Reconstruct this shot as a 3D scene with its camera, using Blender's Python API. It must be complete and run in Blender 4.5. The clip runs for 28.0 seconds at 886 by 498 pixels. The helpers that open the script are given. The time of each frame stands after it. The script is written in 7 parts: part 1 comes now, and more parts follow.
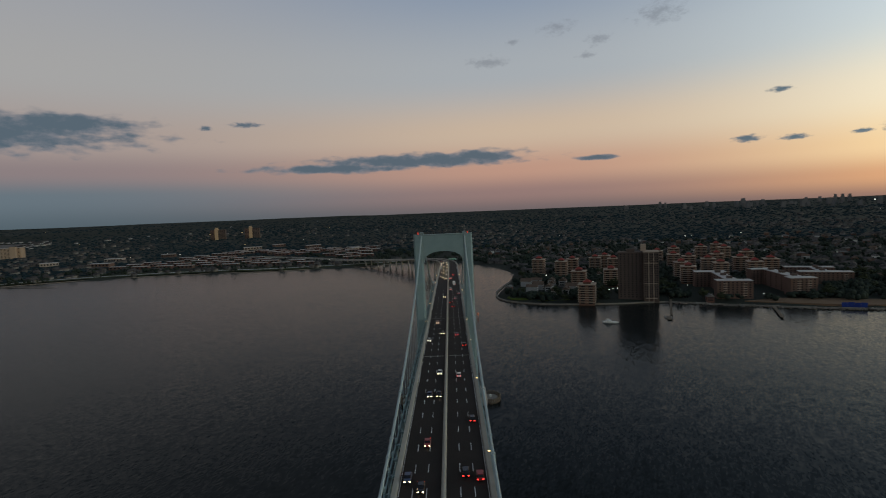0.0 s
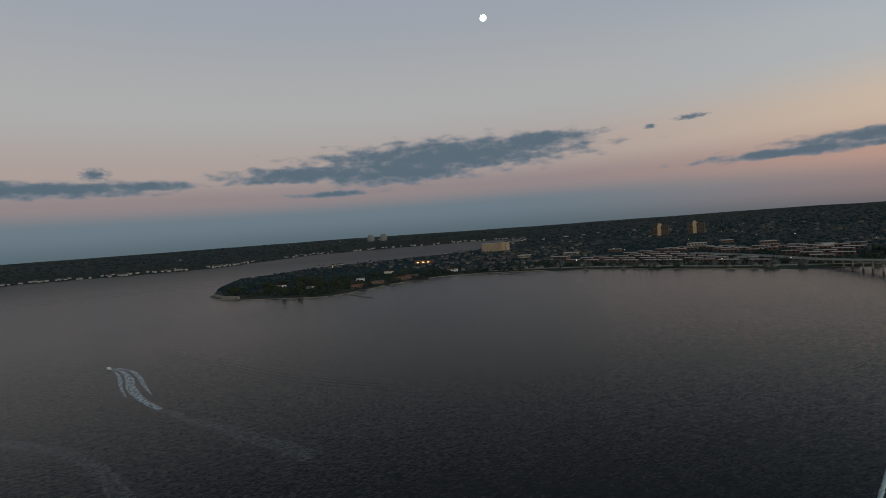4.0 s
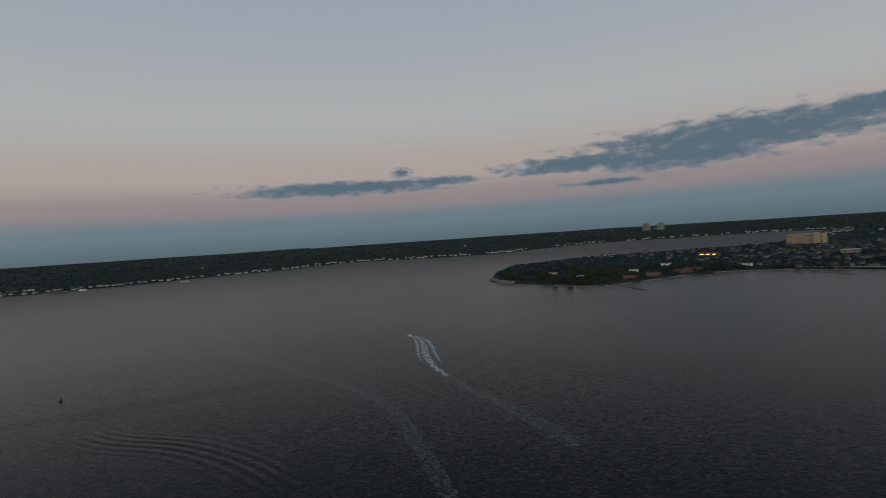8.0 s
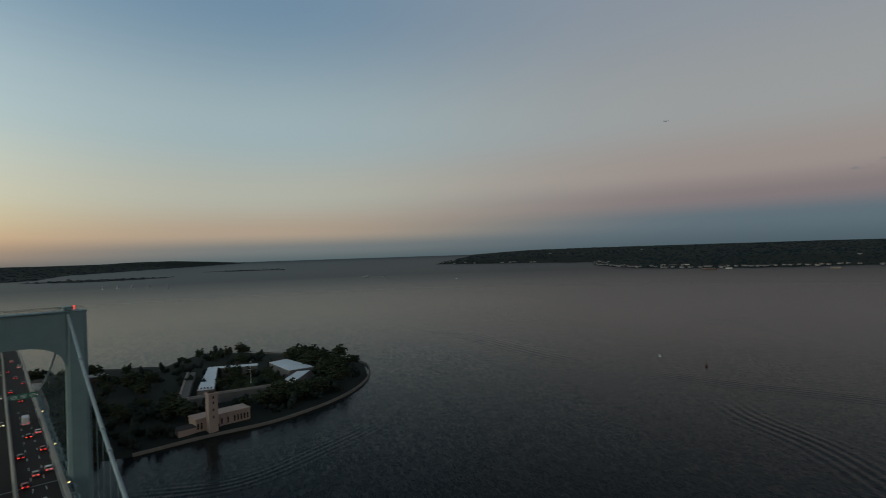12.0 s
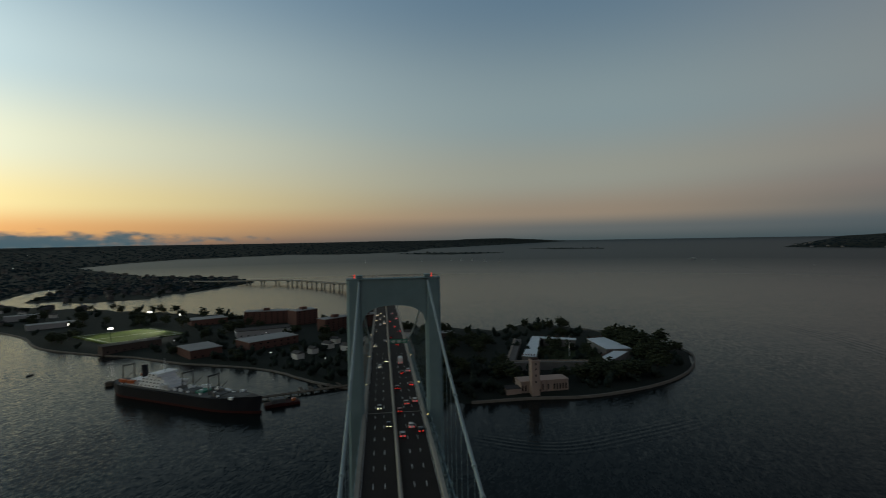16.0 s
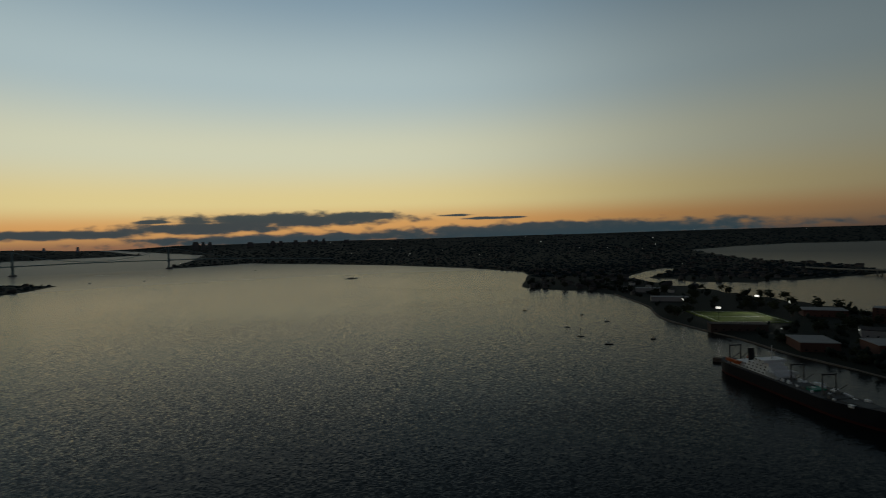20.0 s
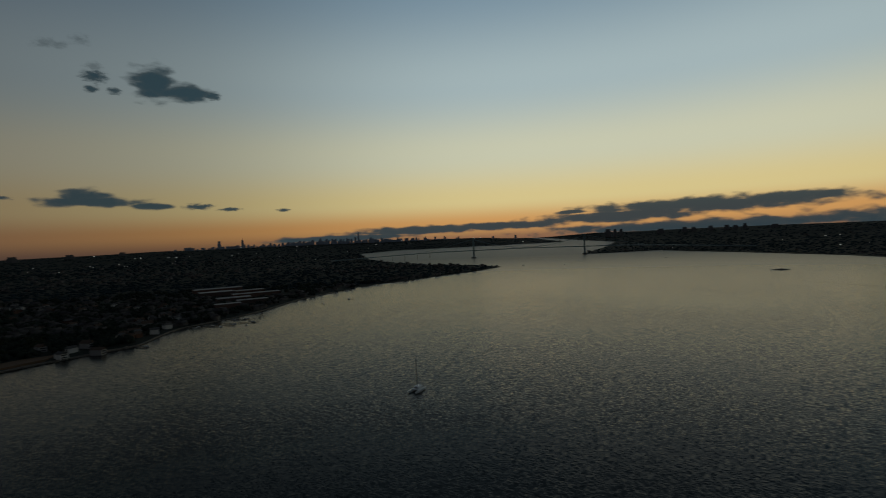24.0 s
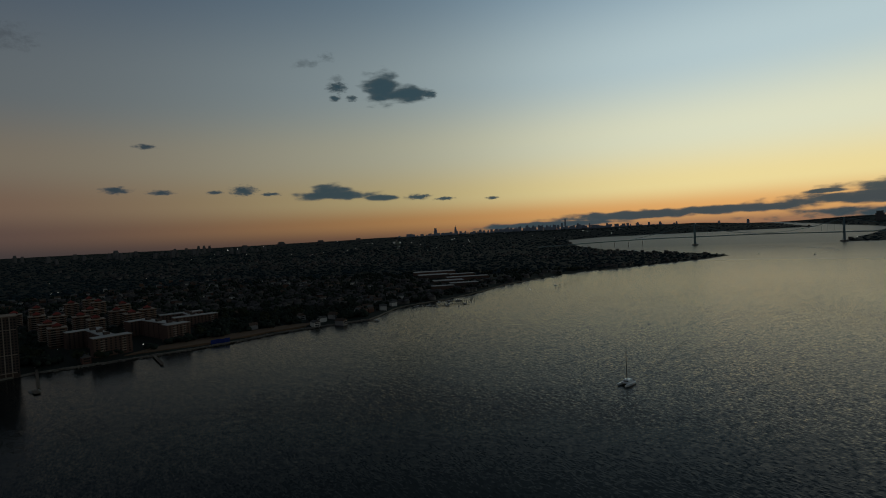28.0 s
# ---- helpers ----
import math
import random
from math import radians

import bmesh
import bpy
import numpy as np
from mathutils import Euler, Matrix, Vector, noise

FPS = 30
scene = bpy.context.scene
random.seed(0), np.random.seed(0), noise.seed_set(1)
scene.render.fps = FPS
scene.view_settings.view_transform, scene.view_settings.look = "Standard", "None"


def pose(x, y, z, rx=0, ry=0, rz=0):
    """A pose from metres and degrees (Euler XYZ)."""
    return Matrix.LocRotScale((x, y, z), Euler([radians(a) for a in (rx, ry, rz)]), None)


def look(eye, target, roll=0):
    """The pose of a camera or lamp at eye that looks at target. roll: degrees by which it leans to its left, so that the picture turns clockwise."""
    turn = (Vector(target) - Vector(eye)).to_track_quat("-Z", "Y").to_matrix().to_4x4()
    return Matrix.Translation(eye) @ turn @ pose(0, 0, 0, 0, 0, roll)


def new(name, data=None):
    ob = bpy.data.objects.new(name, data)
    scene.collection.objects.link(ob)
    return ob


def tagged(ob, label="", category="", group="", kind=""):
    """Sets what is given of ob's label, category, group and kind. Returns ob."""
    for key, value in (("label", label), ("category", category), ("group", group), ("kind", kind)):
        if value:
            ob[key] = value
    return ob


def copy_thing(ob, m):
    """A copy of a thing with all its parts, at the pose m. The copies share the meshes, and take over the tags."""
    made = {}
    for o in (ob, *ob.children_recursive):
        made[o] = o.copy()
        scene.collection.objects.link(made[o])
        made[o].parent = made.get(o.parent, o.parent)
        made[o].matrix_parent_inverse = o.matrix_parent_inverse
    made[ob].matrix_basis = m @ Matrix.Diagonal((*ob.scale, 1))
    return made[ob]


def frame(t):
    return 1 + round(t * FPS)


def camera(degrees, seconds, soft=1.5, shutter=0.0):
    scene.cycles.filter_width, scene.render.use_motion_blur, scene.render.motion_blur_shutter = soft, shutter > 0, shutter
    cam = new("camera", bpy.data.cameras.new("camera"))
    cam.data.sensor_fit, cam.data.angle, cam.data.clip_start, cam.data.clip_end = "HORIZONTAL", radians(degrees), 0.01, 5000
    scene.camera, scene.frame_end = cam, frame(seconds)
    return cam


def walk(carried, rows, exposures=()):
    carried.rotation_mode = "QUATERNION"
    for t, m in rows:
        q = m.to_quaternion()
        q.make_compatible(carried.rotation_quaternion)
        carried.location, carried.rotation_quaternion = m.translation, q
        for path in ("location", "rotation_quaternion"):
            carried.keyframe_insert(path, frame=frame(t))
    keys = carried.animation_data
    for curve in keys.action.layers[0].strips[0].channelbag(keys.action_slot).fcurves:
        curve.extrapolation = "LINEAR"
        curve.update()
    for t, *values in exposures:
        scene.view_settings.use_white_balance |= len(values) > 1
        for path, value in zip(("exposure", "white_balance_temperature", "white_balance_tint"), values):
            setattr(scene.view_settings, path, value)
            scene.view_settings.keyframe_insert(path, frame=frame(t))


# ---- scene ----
# Camera: hovers at 125 m beside the axis of a suspension bridge (x = 0) and turns to the left.
EYE = Vector((4.0, 0.0, 125.3))
cam = camera(80.57, 28.0, soft=1.0, shutter=0.35)
# seconds, pitch, roll, yaw
TURN = [
    (0.0, -4.27, 2.31, 0.68),
    (0.5, -4.20, 2.53, 3.49),
    (1.0, -4.22, 2.59, 3.89),
    (1.5, -4.11, 2.82, 7.44),
    (2.0, -3.74, 3.29, 15.52),
    (2.5, -3.21, 3.75, 25.73),
    (3.0, -2.65, 4.05, 35.12),
    (3.5, -2.20, 4.22, 42.45),
    (5.5, -1.95, 4.26, 51.69),
    (6.0, -1.85, 4.25, 55.31),
    (6.5, -1.64, 4.24, 59.72),
    (7.0, -1.46, 4.15, 65.07),
    (7.5, -1.27, 3.95, 70.42),
    (8.0, -1.10, 3.88, 75.78),
    (8.5, -0.82, 3.95, 81.55),
    (9.0, -0.69, 3.66, 87.66),
    (9.5, -0.47, 3.43, 94.79),
    (10.0, -0.23, 3.19, 102.71),
    (10.5, 0.03, 3.05, 111.55),
    (11.0, 0.13, 2.79, 120.69),
    (11.5, 0.26, 2.31, 130.34),
    (12.0, 0.37, 1.83, 139.23),
    (12.5, 0.12, 1.62, 141.96),
    (14.5, -0.64, 1.14, 153.33),
    (15.0, -0.82, 1.00, 159.39),
    (15.5, -0.93, 0.99, 165.88),
    (16.0, -1.08, 1.06, 173.20),
    (16.5, -1.15, 1.10, 181.33),
    (17.0, -1.19, 1.16, 190.04),
    (17.5, -1.21, 1.23, 198.97),
    (18.0, -1.21, 1.27, 208.03),
    (18.5, -1.28, 1.37, 216.15),
    (19.0, -1.33, 1.40, 222.49),
    (19.5, -1.31, 1.61, 228.14),
    (20.0, -1.35, 1.70, 233.55),
    (20.5, -1.39, 1.76, 238.76),
    (22.5, -1.42, 2.13, 257.59),
    (23.0, -1.37, 2.26, 263.29),
    (23.5, -1.28, 2.42, 269.49),
    (24.0, -1.16, 2.53, 276.42),
    (24.5, -1.00, 2.59, 283.47),
    (25.0, -0.85, 2.61, 290.19),
    (25.5, -0.90, 2.63, 293.48),
    (26.0, -0.98, 2.71, 295.89),
    (26.5, -1.06, 2.72, 297.54),
    (27.0, -1.26, 2.72, 298.21),
    (27.5, -1.43, 2.76, 298.54),
    (28.0, -1.62, 2.79, 298.79)]
# seconds, stops, white balance
EXPO = [(0.0, -0.12, 6700, 14), (2.0, -0.08, 6700, 14), (4.5, 0.04, 6600, 12), (7.0, 0.05, 6500, 10), (9.5, 0.0, 6500, 10), (11.0, -0.22, 6500, 10), (12.5, -0.34, 6500, 9), (15.0, -0.62, 6500, 8), (16.0, -0.84, 6500, 8), (17.0, -1.18, 6500, 7),
        (18.5, -1.73, 6500, 8), (20.0, -2.12, 6500, 9), (22.0, -2.24, 6500, 9), (24.2, -2.22, 6450, 9), (25.2, -2.06, 6430, 9), (26.5, -1.93, 6400, 9), (28.0, -1.88, 6400, 9)]
walk(cam, [(t, pose(EYE.x, EYE.y, EYE.z, 90 + p, r, y)) for t, p, r, y in TURN], EXPO)

# ---- sky and light ----
SUN_AZ = radians(255)            # to the left of +y; the sun has just set there
SUN_DIR = Vector((-math.sin(SUN_AZ), math.cos(SUN_AZ), 0))


def lin(r, g, b):
    return tuple(((c / 255 + 0.055) / 1.055) ** 2.4 if c > 10 else c / 255 / 12.92 for c in (r, g, b)) + (1.0,)


world = bpy.data.worlds.new("dusk_sky")
scene.world = world
world.use_nodes = True
wn, wl = world.node_tree.nodes, world.node_tree.links
wn.clear()


def wmath(op, a, b=None):
    n = wn.new("ShaderNodeMath")
    n.operation = op
    for i, v in enumerate((a, b)):
        if v is None:
            continue
        if isinstance(v, (int, float)):
            n.inputs[i].default_value = v
        else:
            wl.new(v, n.inputs[i])
    return n.outputs[0]


def ramp(fac, stops):
    n = wn.new("ShaderNodeValToRGB")
    n.color_ramp.interpolation = "EASE"
    el = n.color_ramp.elements
    while len(el) < len(stops):
        el.new(0.5)
    for e, (p, c) in zip(el, stops):
        e.position, e.color = p, lin(*c)
    wl.new(fac, n.inputs[0])
    return n.outputs[0]


tc = wn.new("ShaderNodeTexCoord")
nrm = wn.new("ShaderNodeVectorMath")
nrm.operation = "NORMALIZE"
wl.new(tc.outputs["Generated"], nrm.inputs[0])
sep = wn.new("ShaderNodeSeparateXYZ")
wl.new(nrm.outputs[0], sep.inputs[0])
elev = wmath("DEGREES", wmath("ARCSINE", sep.outputs[2]))
flat = wmath("SQRT", wmath("MAXIMUM", wmath("SUBTRACT", 1.0, wmath("MULTIPLY", sep.outputs[2], sep.outputs[2])), 1e-4))
toward = wmath("DIVIDE", wmath("ADD", wmath("MULTIPLY", sep.outputs[0], SUN_DIR.x), wmath("MULTIPLY", sep.outputs[1], SUN_DIR.y)), flat)
# height scale: 0 at -6 degrees, 1 at 90, with more room near the horizon
hfac = wmath("POWER", wmath("MAXIMUM", wmath("DIVIDE", wmath("ADD", elev, 6.0), 96.0), 0.0), 0.5)


def h(e):
    return max(0.0, (e + 6) / 96) ** 0.5


anti = ramp(hfac, [(h(-6), (24, 32, 36)), (h(-0.5), (84, 101, 110)), (h(2.5), (104, 121, 131)), (h(4.6), (142, 132, 134)), (h(7.5), (168, 157, 152)), (h(13), (167, 170, 170)), (h(26), (150, 160, 172)), (h(42), (138, 150, 166)), (h(90), (56, 68, 88))])
south = ramp(hfac, [(h(-6), (26, 30, 34)), (h(-0.5), (112, 104, 106)), (h(1.6), (150, 126, 122)), (h(4.0), (192, 154, 136)), (h(8.0), (204, 186, 164)), (h(14), (168, 178, 184)), (h(26), (124, 147, 174)), (h(36), (64, 74, 88)), (h(90), (36, 42, 52))])
north = ramp(hfac, [(h(-6), (24, 30, 34)), (h(-0.5), (96, 112, 116)), (h(0.9), (128, 134, 134)), (h(2.6), (188, 170, 150)), (h(6.5), (190, 193, 181)), (h(13), (170, 191, 197)), (h(26), (122, 153, 178)), (h(42), (80, 97, 112)), (h(90), (44, 52, 62))])
sunw = ramp(hfac, [(h(-6), (28, 30, 26)), (h(-0.5), (140, 102, 80)), (h(1.5), (224, 166, 100)), (h(4.0), (236, 216, 154)), (h(9.0), (221, 221, 193)), (h(16), (182, 200, 203)), (h(27), (130, 156, 174)), (h(40), (68, 78, 86)), (h(90), (44, 50, 58))])
# the western sky is far brighter than the rest
west = wn.new("ShaderNodeVectorMath")
west.operation = "SCALE"
wl.new(sunw, west.inputs[0])
west.inputs["Scale"].default_value = 2.1
sunw = west.outputs[0]


def smooth(v, a, b):
    n = wn.new("ShaderNodeMapRange")
    n.interpolation_type = "SMOOTHSTEP"
    wl.new(v, n.inputs[0])
    n.inputs[1].default_value, n.inputs[2].default_value = a, b
    return n.outputs[0]


def wmix(fac, a, b):
    n = wn.new("ShaderNodeMix")
    n.data_type = "RGBA"
    wl.new(fac, n.inputs[0])
    wl.new(a, n.inputs[6])
    wl.new(b, n.inputs[7])
    return n.outputs[2]


side = wmix(smooth(sep.outputs[1], -0.45, 0.45), north, south)
grad = wmix(wmath("POWER", smooth(toward, -0.3, 1.0), 1.9), wmix(smooth(toward, -0.85, -0.1), anti, side), sunw)
glare = wn.new("ShaderNodeVectorMath")      # brightest where the sun went down
glare.operation = "SCALE"
wl.new(grad, glare.inputs[0])
wl.new(wmath("ADD", wmath("MULTIPLY", wmath("POWER", smooth(toward, 0.3, 1.0), 4.0), 0.75), 1.0), glare.inputs["Scale"])
grad = glare.outputs[0]

# clouds: soft-edged banks and heaps, each (bearing to the left of +y, height, half width, half height) in degrees
CLOUDS = [(45.5, 8.0, 15.5, 1.9), (51, 6.8, 10, 1.5), (60, 7.0, 10, 0.9), (36, 8.9, 6.5, 0.9), (86, 6.1, 12, 0.8), (76, 6.3, 5, 0.5), (2.8, 5.4, 11.5, 0.8), (12, 4.8, 8.5, 0.5), (357, 5.6, 5, 0.8),
          (79.8, 7.4, 1.3, 0.7), (58.2, 4.8, 4.8, 0.35), (24.5, 8.9, 0.7, 0.3), (20.7, 9.3, 1.6, 0.3), (304.6, 15.7, 2.0, 1.7), (302.4, 15.0, 2.8, 0.9), (299.6, 14.9, 1.1, 0.45), (309.4, 15.8, 1.2, 0.6)]
CLOUDS += [(309.7, 14.7, 0.7, 0.35), (307.9, 14.7, 0.7, 0.35), (328.0, 9.6, 1.0, 0.28), (330.6, 5.5, 1.3, 0.4), (326.9, 5.3, 1.3, 0.28), (322.1, 5.3, 0.9, 0.22), (319.4, 5.4, 1.4, 0.6),
           (310.2, 4.7, 4.6, 0.5), (310.8, 5.2, 2.0, 0.75), (305.4, 4.3, 2.0, 0.34), (301.3, 4.2, 1.6, 0.34), (298.4, 3.9, 1.2, 0.22), (293.2, 3.7, 0.8, 0.18), (344.4, 4.8, 1.9, 0.28), (316.8, 5.0, 1.1, 0.2)]
CLOUDS += [(249.5, 2.2, 12.5, 0.8), (243.5, 2.4, 6.5, 0.6), (257, 1.75, 8, 0.35), (232.2, 2.3, 1.9, 0.14), (229.2, 1.9, 2.6, 0.16), (225.8, 1.9, 1.8, 0.12), (262.4, 2.2, 1.9, 0.22), (258, 1.5, 9, 0.6),
           (270, 1.1, 8, 0.45), (279, 1.0, 9, 0.5), (287, 0.5, 8, 0.35), (222, 0.3, 24, 1.0), (250, 0.25, 17, 0.55)]
# thin high shreds that let the sky through
WISPS = [(355.3, 15.1, 2.8, 0.8), (348.0, 17.8, 2.4, 0.8), (343.9, 16.3, 1.5, 0.8), (338.0, 17.9, 3.0, 1.3), (352.7, 16.9, 1.0, 0.4), (312.6, 18.0, 1.7, 0.6), (310.4, 18.7, 1.2, 0.6), (309.4, 16.6, 1.2, 0.5), (345, 15.0, 1.4, 0.4)]
azim = wmath("DEGREES", wmath("ARCTAN2", wmath("MULTIPLY", sep.outputs[0], -1.0), sep.outputs[1]))
skyxy = wn.new("ShaderNodeCombineXYZ")      # bearing from -180 to 180, height
wl.new(azim, skyxy.inputs[0])
wl.new(elev, skyxy.inputs[1])
fray = wn.new("ShaderNodeTexNoise")
fray.inputs["Scale"].default_value, fray.inputs["Detail"].default_value, fray.inputs["Roughness"].default_value = 1.0, 6, 0.46
fmap = wn.new("ShaderNodeVectorMath")
fmap.operation = "MULTIPLY"
fmap.inputs[1].default_value = (0.5, 1.35, 1)
wl.new(skyxy.outputs[0], fmap.inputs[0])
wl.new(fmap.outputs[0], fray.inputs["Vector"])


def heaps(clouds):
    """Distance from the middle of the nearest cloud, 1 at its rim."""
    nearest = None
    for a, e, w, hh in clouds:
        a = a - 360 if a > 180 else a       # bearings beyond due north count from the other side
        sc = wn.new("ShaderNodeVectorMath")
        sc.operation = "MULTIPLY_ADD"
        wl.new(skyxy.outputs[0], sc.inputs[0])
        sc.inputs[1].default_value = (1 / w, 1 / hh, 0)
        sc.inputs[2].default_value = (-a / w, -e / hh, 0)
        ln = wn.new("ShaderNodeVectorMath")
        ln.operation = "LENGTH"
        wl.new(sc.outputs[0], ln.inputs[0])
        nearest = ln.outputs["Value"] if nearest is None else wmath("MINIMUM", nearest, ln.outputs["Value"])
    return nearest


nearest = heaps([c for c in CLOUDS if c[2] > 1.7])
shred = wn.new("ShaderNodeTexNoise")
shred.inputs["Scale"].default_value, shred.inputs["Detail"].default_value, shred.inputs["Roughness"].default_value = 1.0, 8, 0.7
smap = wn.new("ShaderNodeVectorMath")
smap.operation = "MULTIPLY"
smap.inputs[1].default_value = (0.9, 1.5, 1)
wl.new(skyxy.outputs[0], smap.inputs[0])
wl.new(smap.outputs[0], shred.inputs["Vector"])
wisp = wmath("MULTIPLY", smooth(wmath("SUBTRACT", wmath("ADD", wmath("MULTIPLY", shred.outputs[0], 3.4), -0.95), heaps(WISPS)), -0.2, 0.9), 0.5)
edge = wmath("SUBTRACT", wmath("ADD", wmath("MULTIPLY", fray.outputs[0], 1.6), 0.28), nearest)
puff = wn.new("ShaderNodeTexNoise")      # the small clouds are more ragged
puff.inputs["Scale"].default_value, puff.inputs["Detail"].default_value, puff.inputs["Roughness"].default_value = 1.0, 6, 0.6
pmap = wn.new("ShaderNodeVectorMath")
pmap.operation = "MULTIPLY"
pmap.inputs[1].default_value = (1.7, 3.8, 1)
wl.new(skyxy.outputs[0], pmap.inputs[0])
wl.new(pmap.outputs[0], puff.inputs["Vector"])
small = wmath("SUBTRACT", wmath("ADD", wmath("MULTIPLY", puff.outputs[0], 1.8), 0.05), heaps([c for c in CLOUDS if c[2] <= 1.7]))
edge = wmath("MAXIMUM", edge, wmath("MULTIPLY", small, 0.75))
cover = wmath("MAXIMUM", wmath("MULTIPLY", smooth(edge, -0.14, 0.42), 0.96), wisp)
thick = smooth(wmath("ADD", edge, wmath("MULTIPLY", wmath("SUBTRACT", shred.outputs[0], 0.5), 1.5)), 0.0, 0.75)
tint_e = wn.new("ShaderNodeMix")
tint_e.data_type = "RGBA"
wl.new(thick, tint_e.inputs[0])
tint_e.inputs[6].default_value, tint_e.inputs[7].default_value = lin(118, 126, 136), lin(82, 103, 117)
tint_w = wn.new("ShaderNodeMix")
tint_w.data_type = "RGBA"
wl.new(thick, tint_w.inputs[0])
tint_w.inputs[6].default_value, tint_w.inputs[7].default_value = lin(118, 138, 144), lin(84, 122, 138)
grad = wmix(cover, grad, wmix(smooth(toward, 0.0, 0.8), tint_e.outputs[2], tint_w.outputs[2]))
sky = wn.new("ShaderNodeTexSky")
sky.sky_type, sky.sun_disc = "NISHITA", False
sky.sun_elevation, sky.sun_rotation = radians(-3), -SUN_AZ
sky_bg = wn.new("ShaderNodeBackground")
sky_bg.inputs[1].default_value = 0.05
wl.new(sky.outputs[0], sky_bg.inputs[0])
dusk = wn.new("ShaderNodeBackground")
dusk.inputs[1].default_value = 1.0
wl.new(grad, dusk.inputs[0])
addsh = wn.new("ShaderNodeAddShader")
wl.new(sky_bg.outputs[0], addsh.inputs[0])
wl.new(dusk.outputs[0], addsh.inputs[1])
wout = wn.new("ShaderNodeOutputWorld")
wl.new(addsh.outputs[0], wout.inputs[0])

# afterglow from just under the horizon in the west
glow = bpy.data.lights.new("afterglow", "SUN")
glow.energy, glow.angle, glow.color = 0.12, radians(35), (1.0, 0.72, 0.45)
glow_ob = new("afterglow", glow)
glow_ob.matrix_world = look(EYE + SUN_DIR * 800 + Vector((0, 0, 120)), EYE)


# ---- materials ----
def mat(name, a, b=None, scale=1.0, rough=0.7, metal=0.0, bump=0.0, bscale=6.0, per="object", emit=None, power=0.0, spread=0.5, gloss=0.1):
    """Two colours mixed by noise at two scales (and per object or island), with relief."""
    m = bpy.data.materials.new(name)
    m.use_nodes = True
    nt = m.node_tree
    bs = nt.nodes["Principled BSDF"]
    bs.inputs["Roughness"].default_value = rough
    bs.inputs["Metallic"].default_value = metal
    if rough > 0.5:
        bs.inputs["Specular IOR Level"].default_value = gloss
    b = b or tuple(c * 0.75 for c in a)
    geo = nt.nodes.new("ShaderNodeNewGeometry")
    src = geo.outputs["Position"]
    n1 = nt.nodes.new("ShaderNodeTexNoise")
    n1.inputs["Scale"].default_value, n1.inputs["Detail"].default_value = scale, 6
    n2 = nt.nodes.new("ShaderNodeTexNoise")
    n2.inputs["Scale"].default_value, n2.inputs["Detail"].default_value = scale * 9.7, 4
    for n in (n1, n2):
        nt.links.new(src, n.inputs["Vector"])
    add = nt.nodes.new("ShaderNodeMath")
    add.operation = "MULTIPLY_ADD"
    nt.links.new(n2.outputs[0], add.inputs[0])
    add.inputs[1].default_value = 0.6
    nt.links.new(n1.outputs[0], add.inputs[2])
    rnd = nt.nodes.new("ShaderNodeObjectInfo").outputs["Random"] if per == "object" else geo.outputs["Random Per Island"]
    add2 = nt.nodes.new("ShaderNodeMath")
    add2.operation = "MULTIPLY_ADD"
    nt.links.new(rnd, add2.inputs[0])
    add2.inputs[1].default_value = spread
    nt.links.new(add.outputs[0], add2.inputs[2])
    mr = nt.nodes.new("ShaderNodeMapRange")
    nt.links.new(add2.outputs[0], mr.inputs[0])
    mr.inputs[1].default_value, mr.inputs[2].default_value = 0.45, 1.15 + spread
    mx = nt.nodes.new("ShaderNodeMix")
    mx.data_type = "RGBA"
    nt.links.new(mr.outputs[0], mx.inputs[0])
    mx.inputs[6].default_value, mx.inputs[7].default_value = (*a, 1), (*b, 1)
    nt.links.new(mx.outputs[2], bs.inputs["Base Color"])
    if bump:
        bp = nt.nodes.new("ShaderNodeBump")
        bp.inputs["Strength"].default_value, bp.inputs["Distance"].default_value = bump, 0.3
        n3 = nt.nodes.new("ShaderNodeTexNoise")
        n3.inputs["Scale"].default_value, n3.inputs["Detail"].default_value = bscale, 5
        nt.links.new(src, n3.inputs["Vector"])
        nt.links.new(n3.outputs[0], bp.inputs["Height"])
        nt.links.new(bp.outputs[0], bs.inputs["Normal"])
    if emit:
        bs.inputs["Emission Color"].default_value = (*emit, 1)
        bs.inputs["Emission Strength"].default_value = power
    return m


M_STEEL = mat("bridge_paint", (0.205, 0.282, 0.285), (0.15, 0.215, 0.22), 0.25, 0.55, 0.0, 0.15, 3.0, spread=0.2)
M_CABLE = mat("cable_paint", (0.30, 0.37, 0.37), (0.22, 0.28, 0.28), 0.5, 0.5, 0.0)
M_CONC = mat("concrete", (0.27, 0.255, 0.23), (0.18, 0.17, 0.155), 0.3, 0.85, 0.0, 0.3, 2.0)
M_PARAPET = mat("weathered_parapet", (0.34, 0.33, 0.29), (0.24, 0.22, 0.18), 0.4, 0.85, 0.0, 0.2, 2.0)
M_ROAD = mat("asphalt", (0.019, 0.016, 0.014), (0.033, 0.027, 0.023), 0.15, 0.8, 0.0, 0.2, 8.0)
M_LINE = mat("road_paint", (0.80, 0.80, 0.78), (0.62, 0.62, 0.60), 1.5, 0.7)
M_WHITE = mat("white_paint", (0.66, 0.66, 0.64), (0.5, 0.5, 0.48), 0.4, 0.5)
M_DARK = mat("dark_metal", (0.02, 0.02, 0.022), (0.04, 0.04, 0.04), 1.0, 0.5, 0.3)
M_GLASS = mat("dark_glass", (0.012, 0.014, 0.016), (0.02, 0.02, 0.022), 2.0, 0.08)
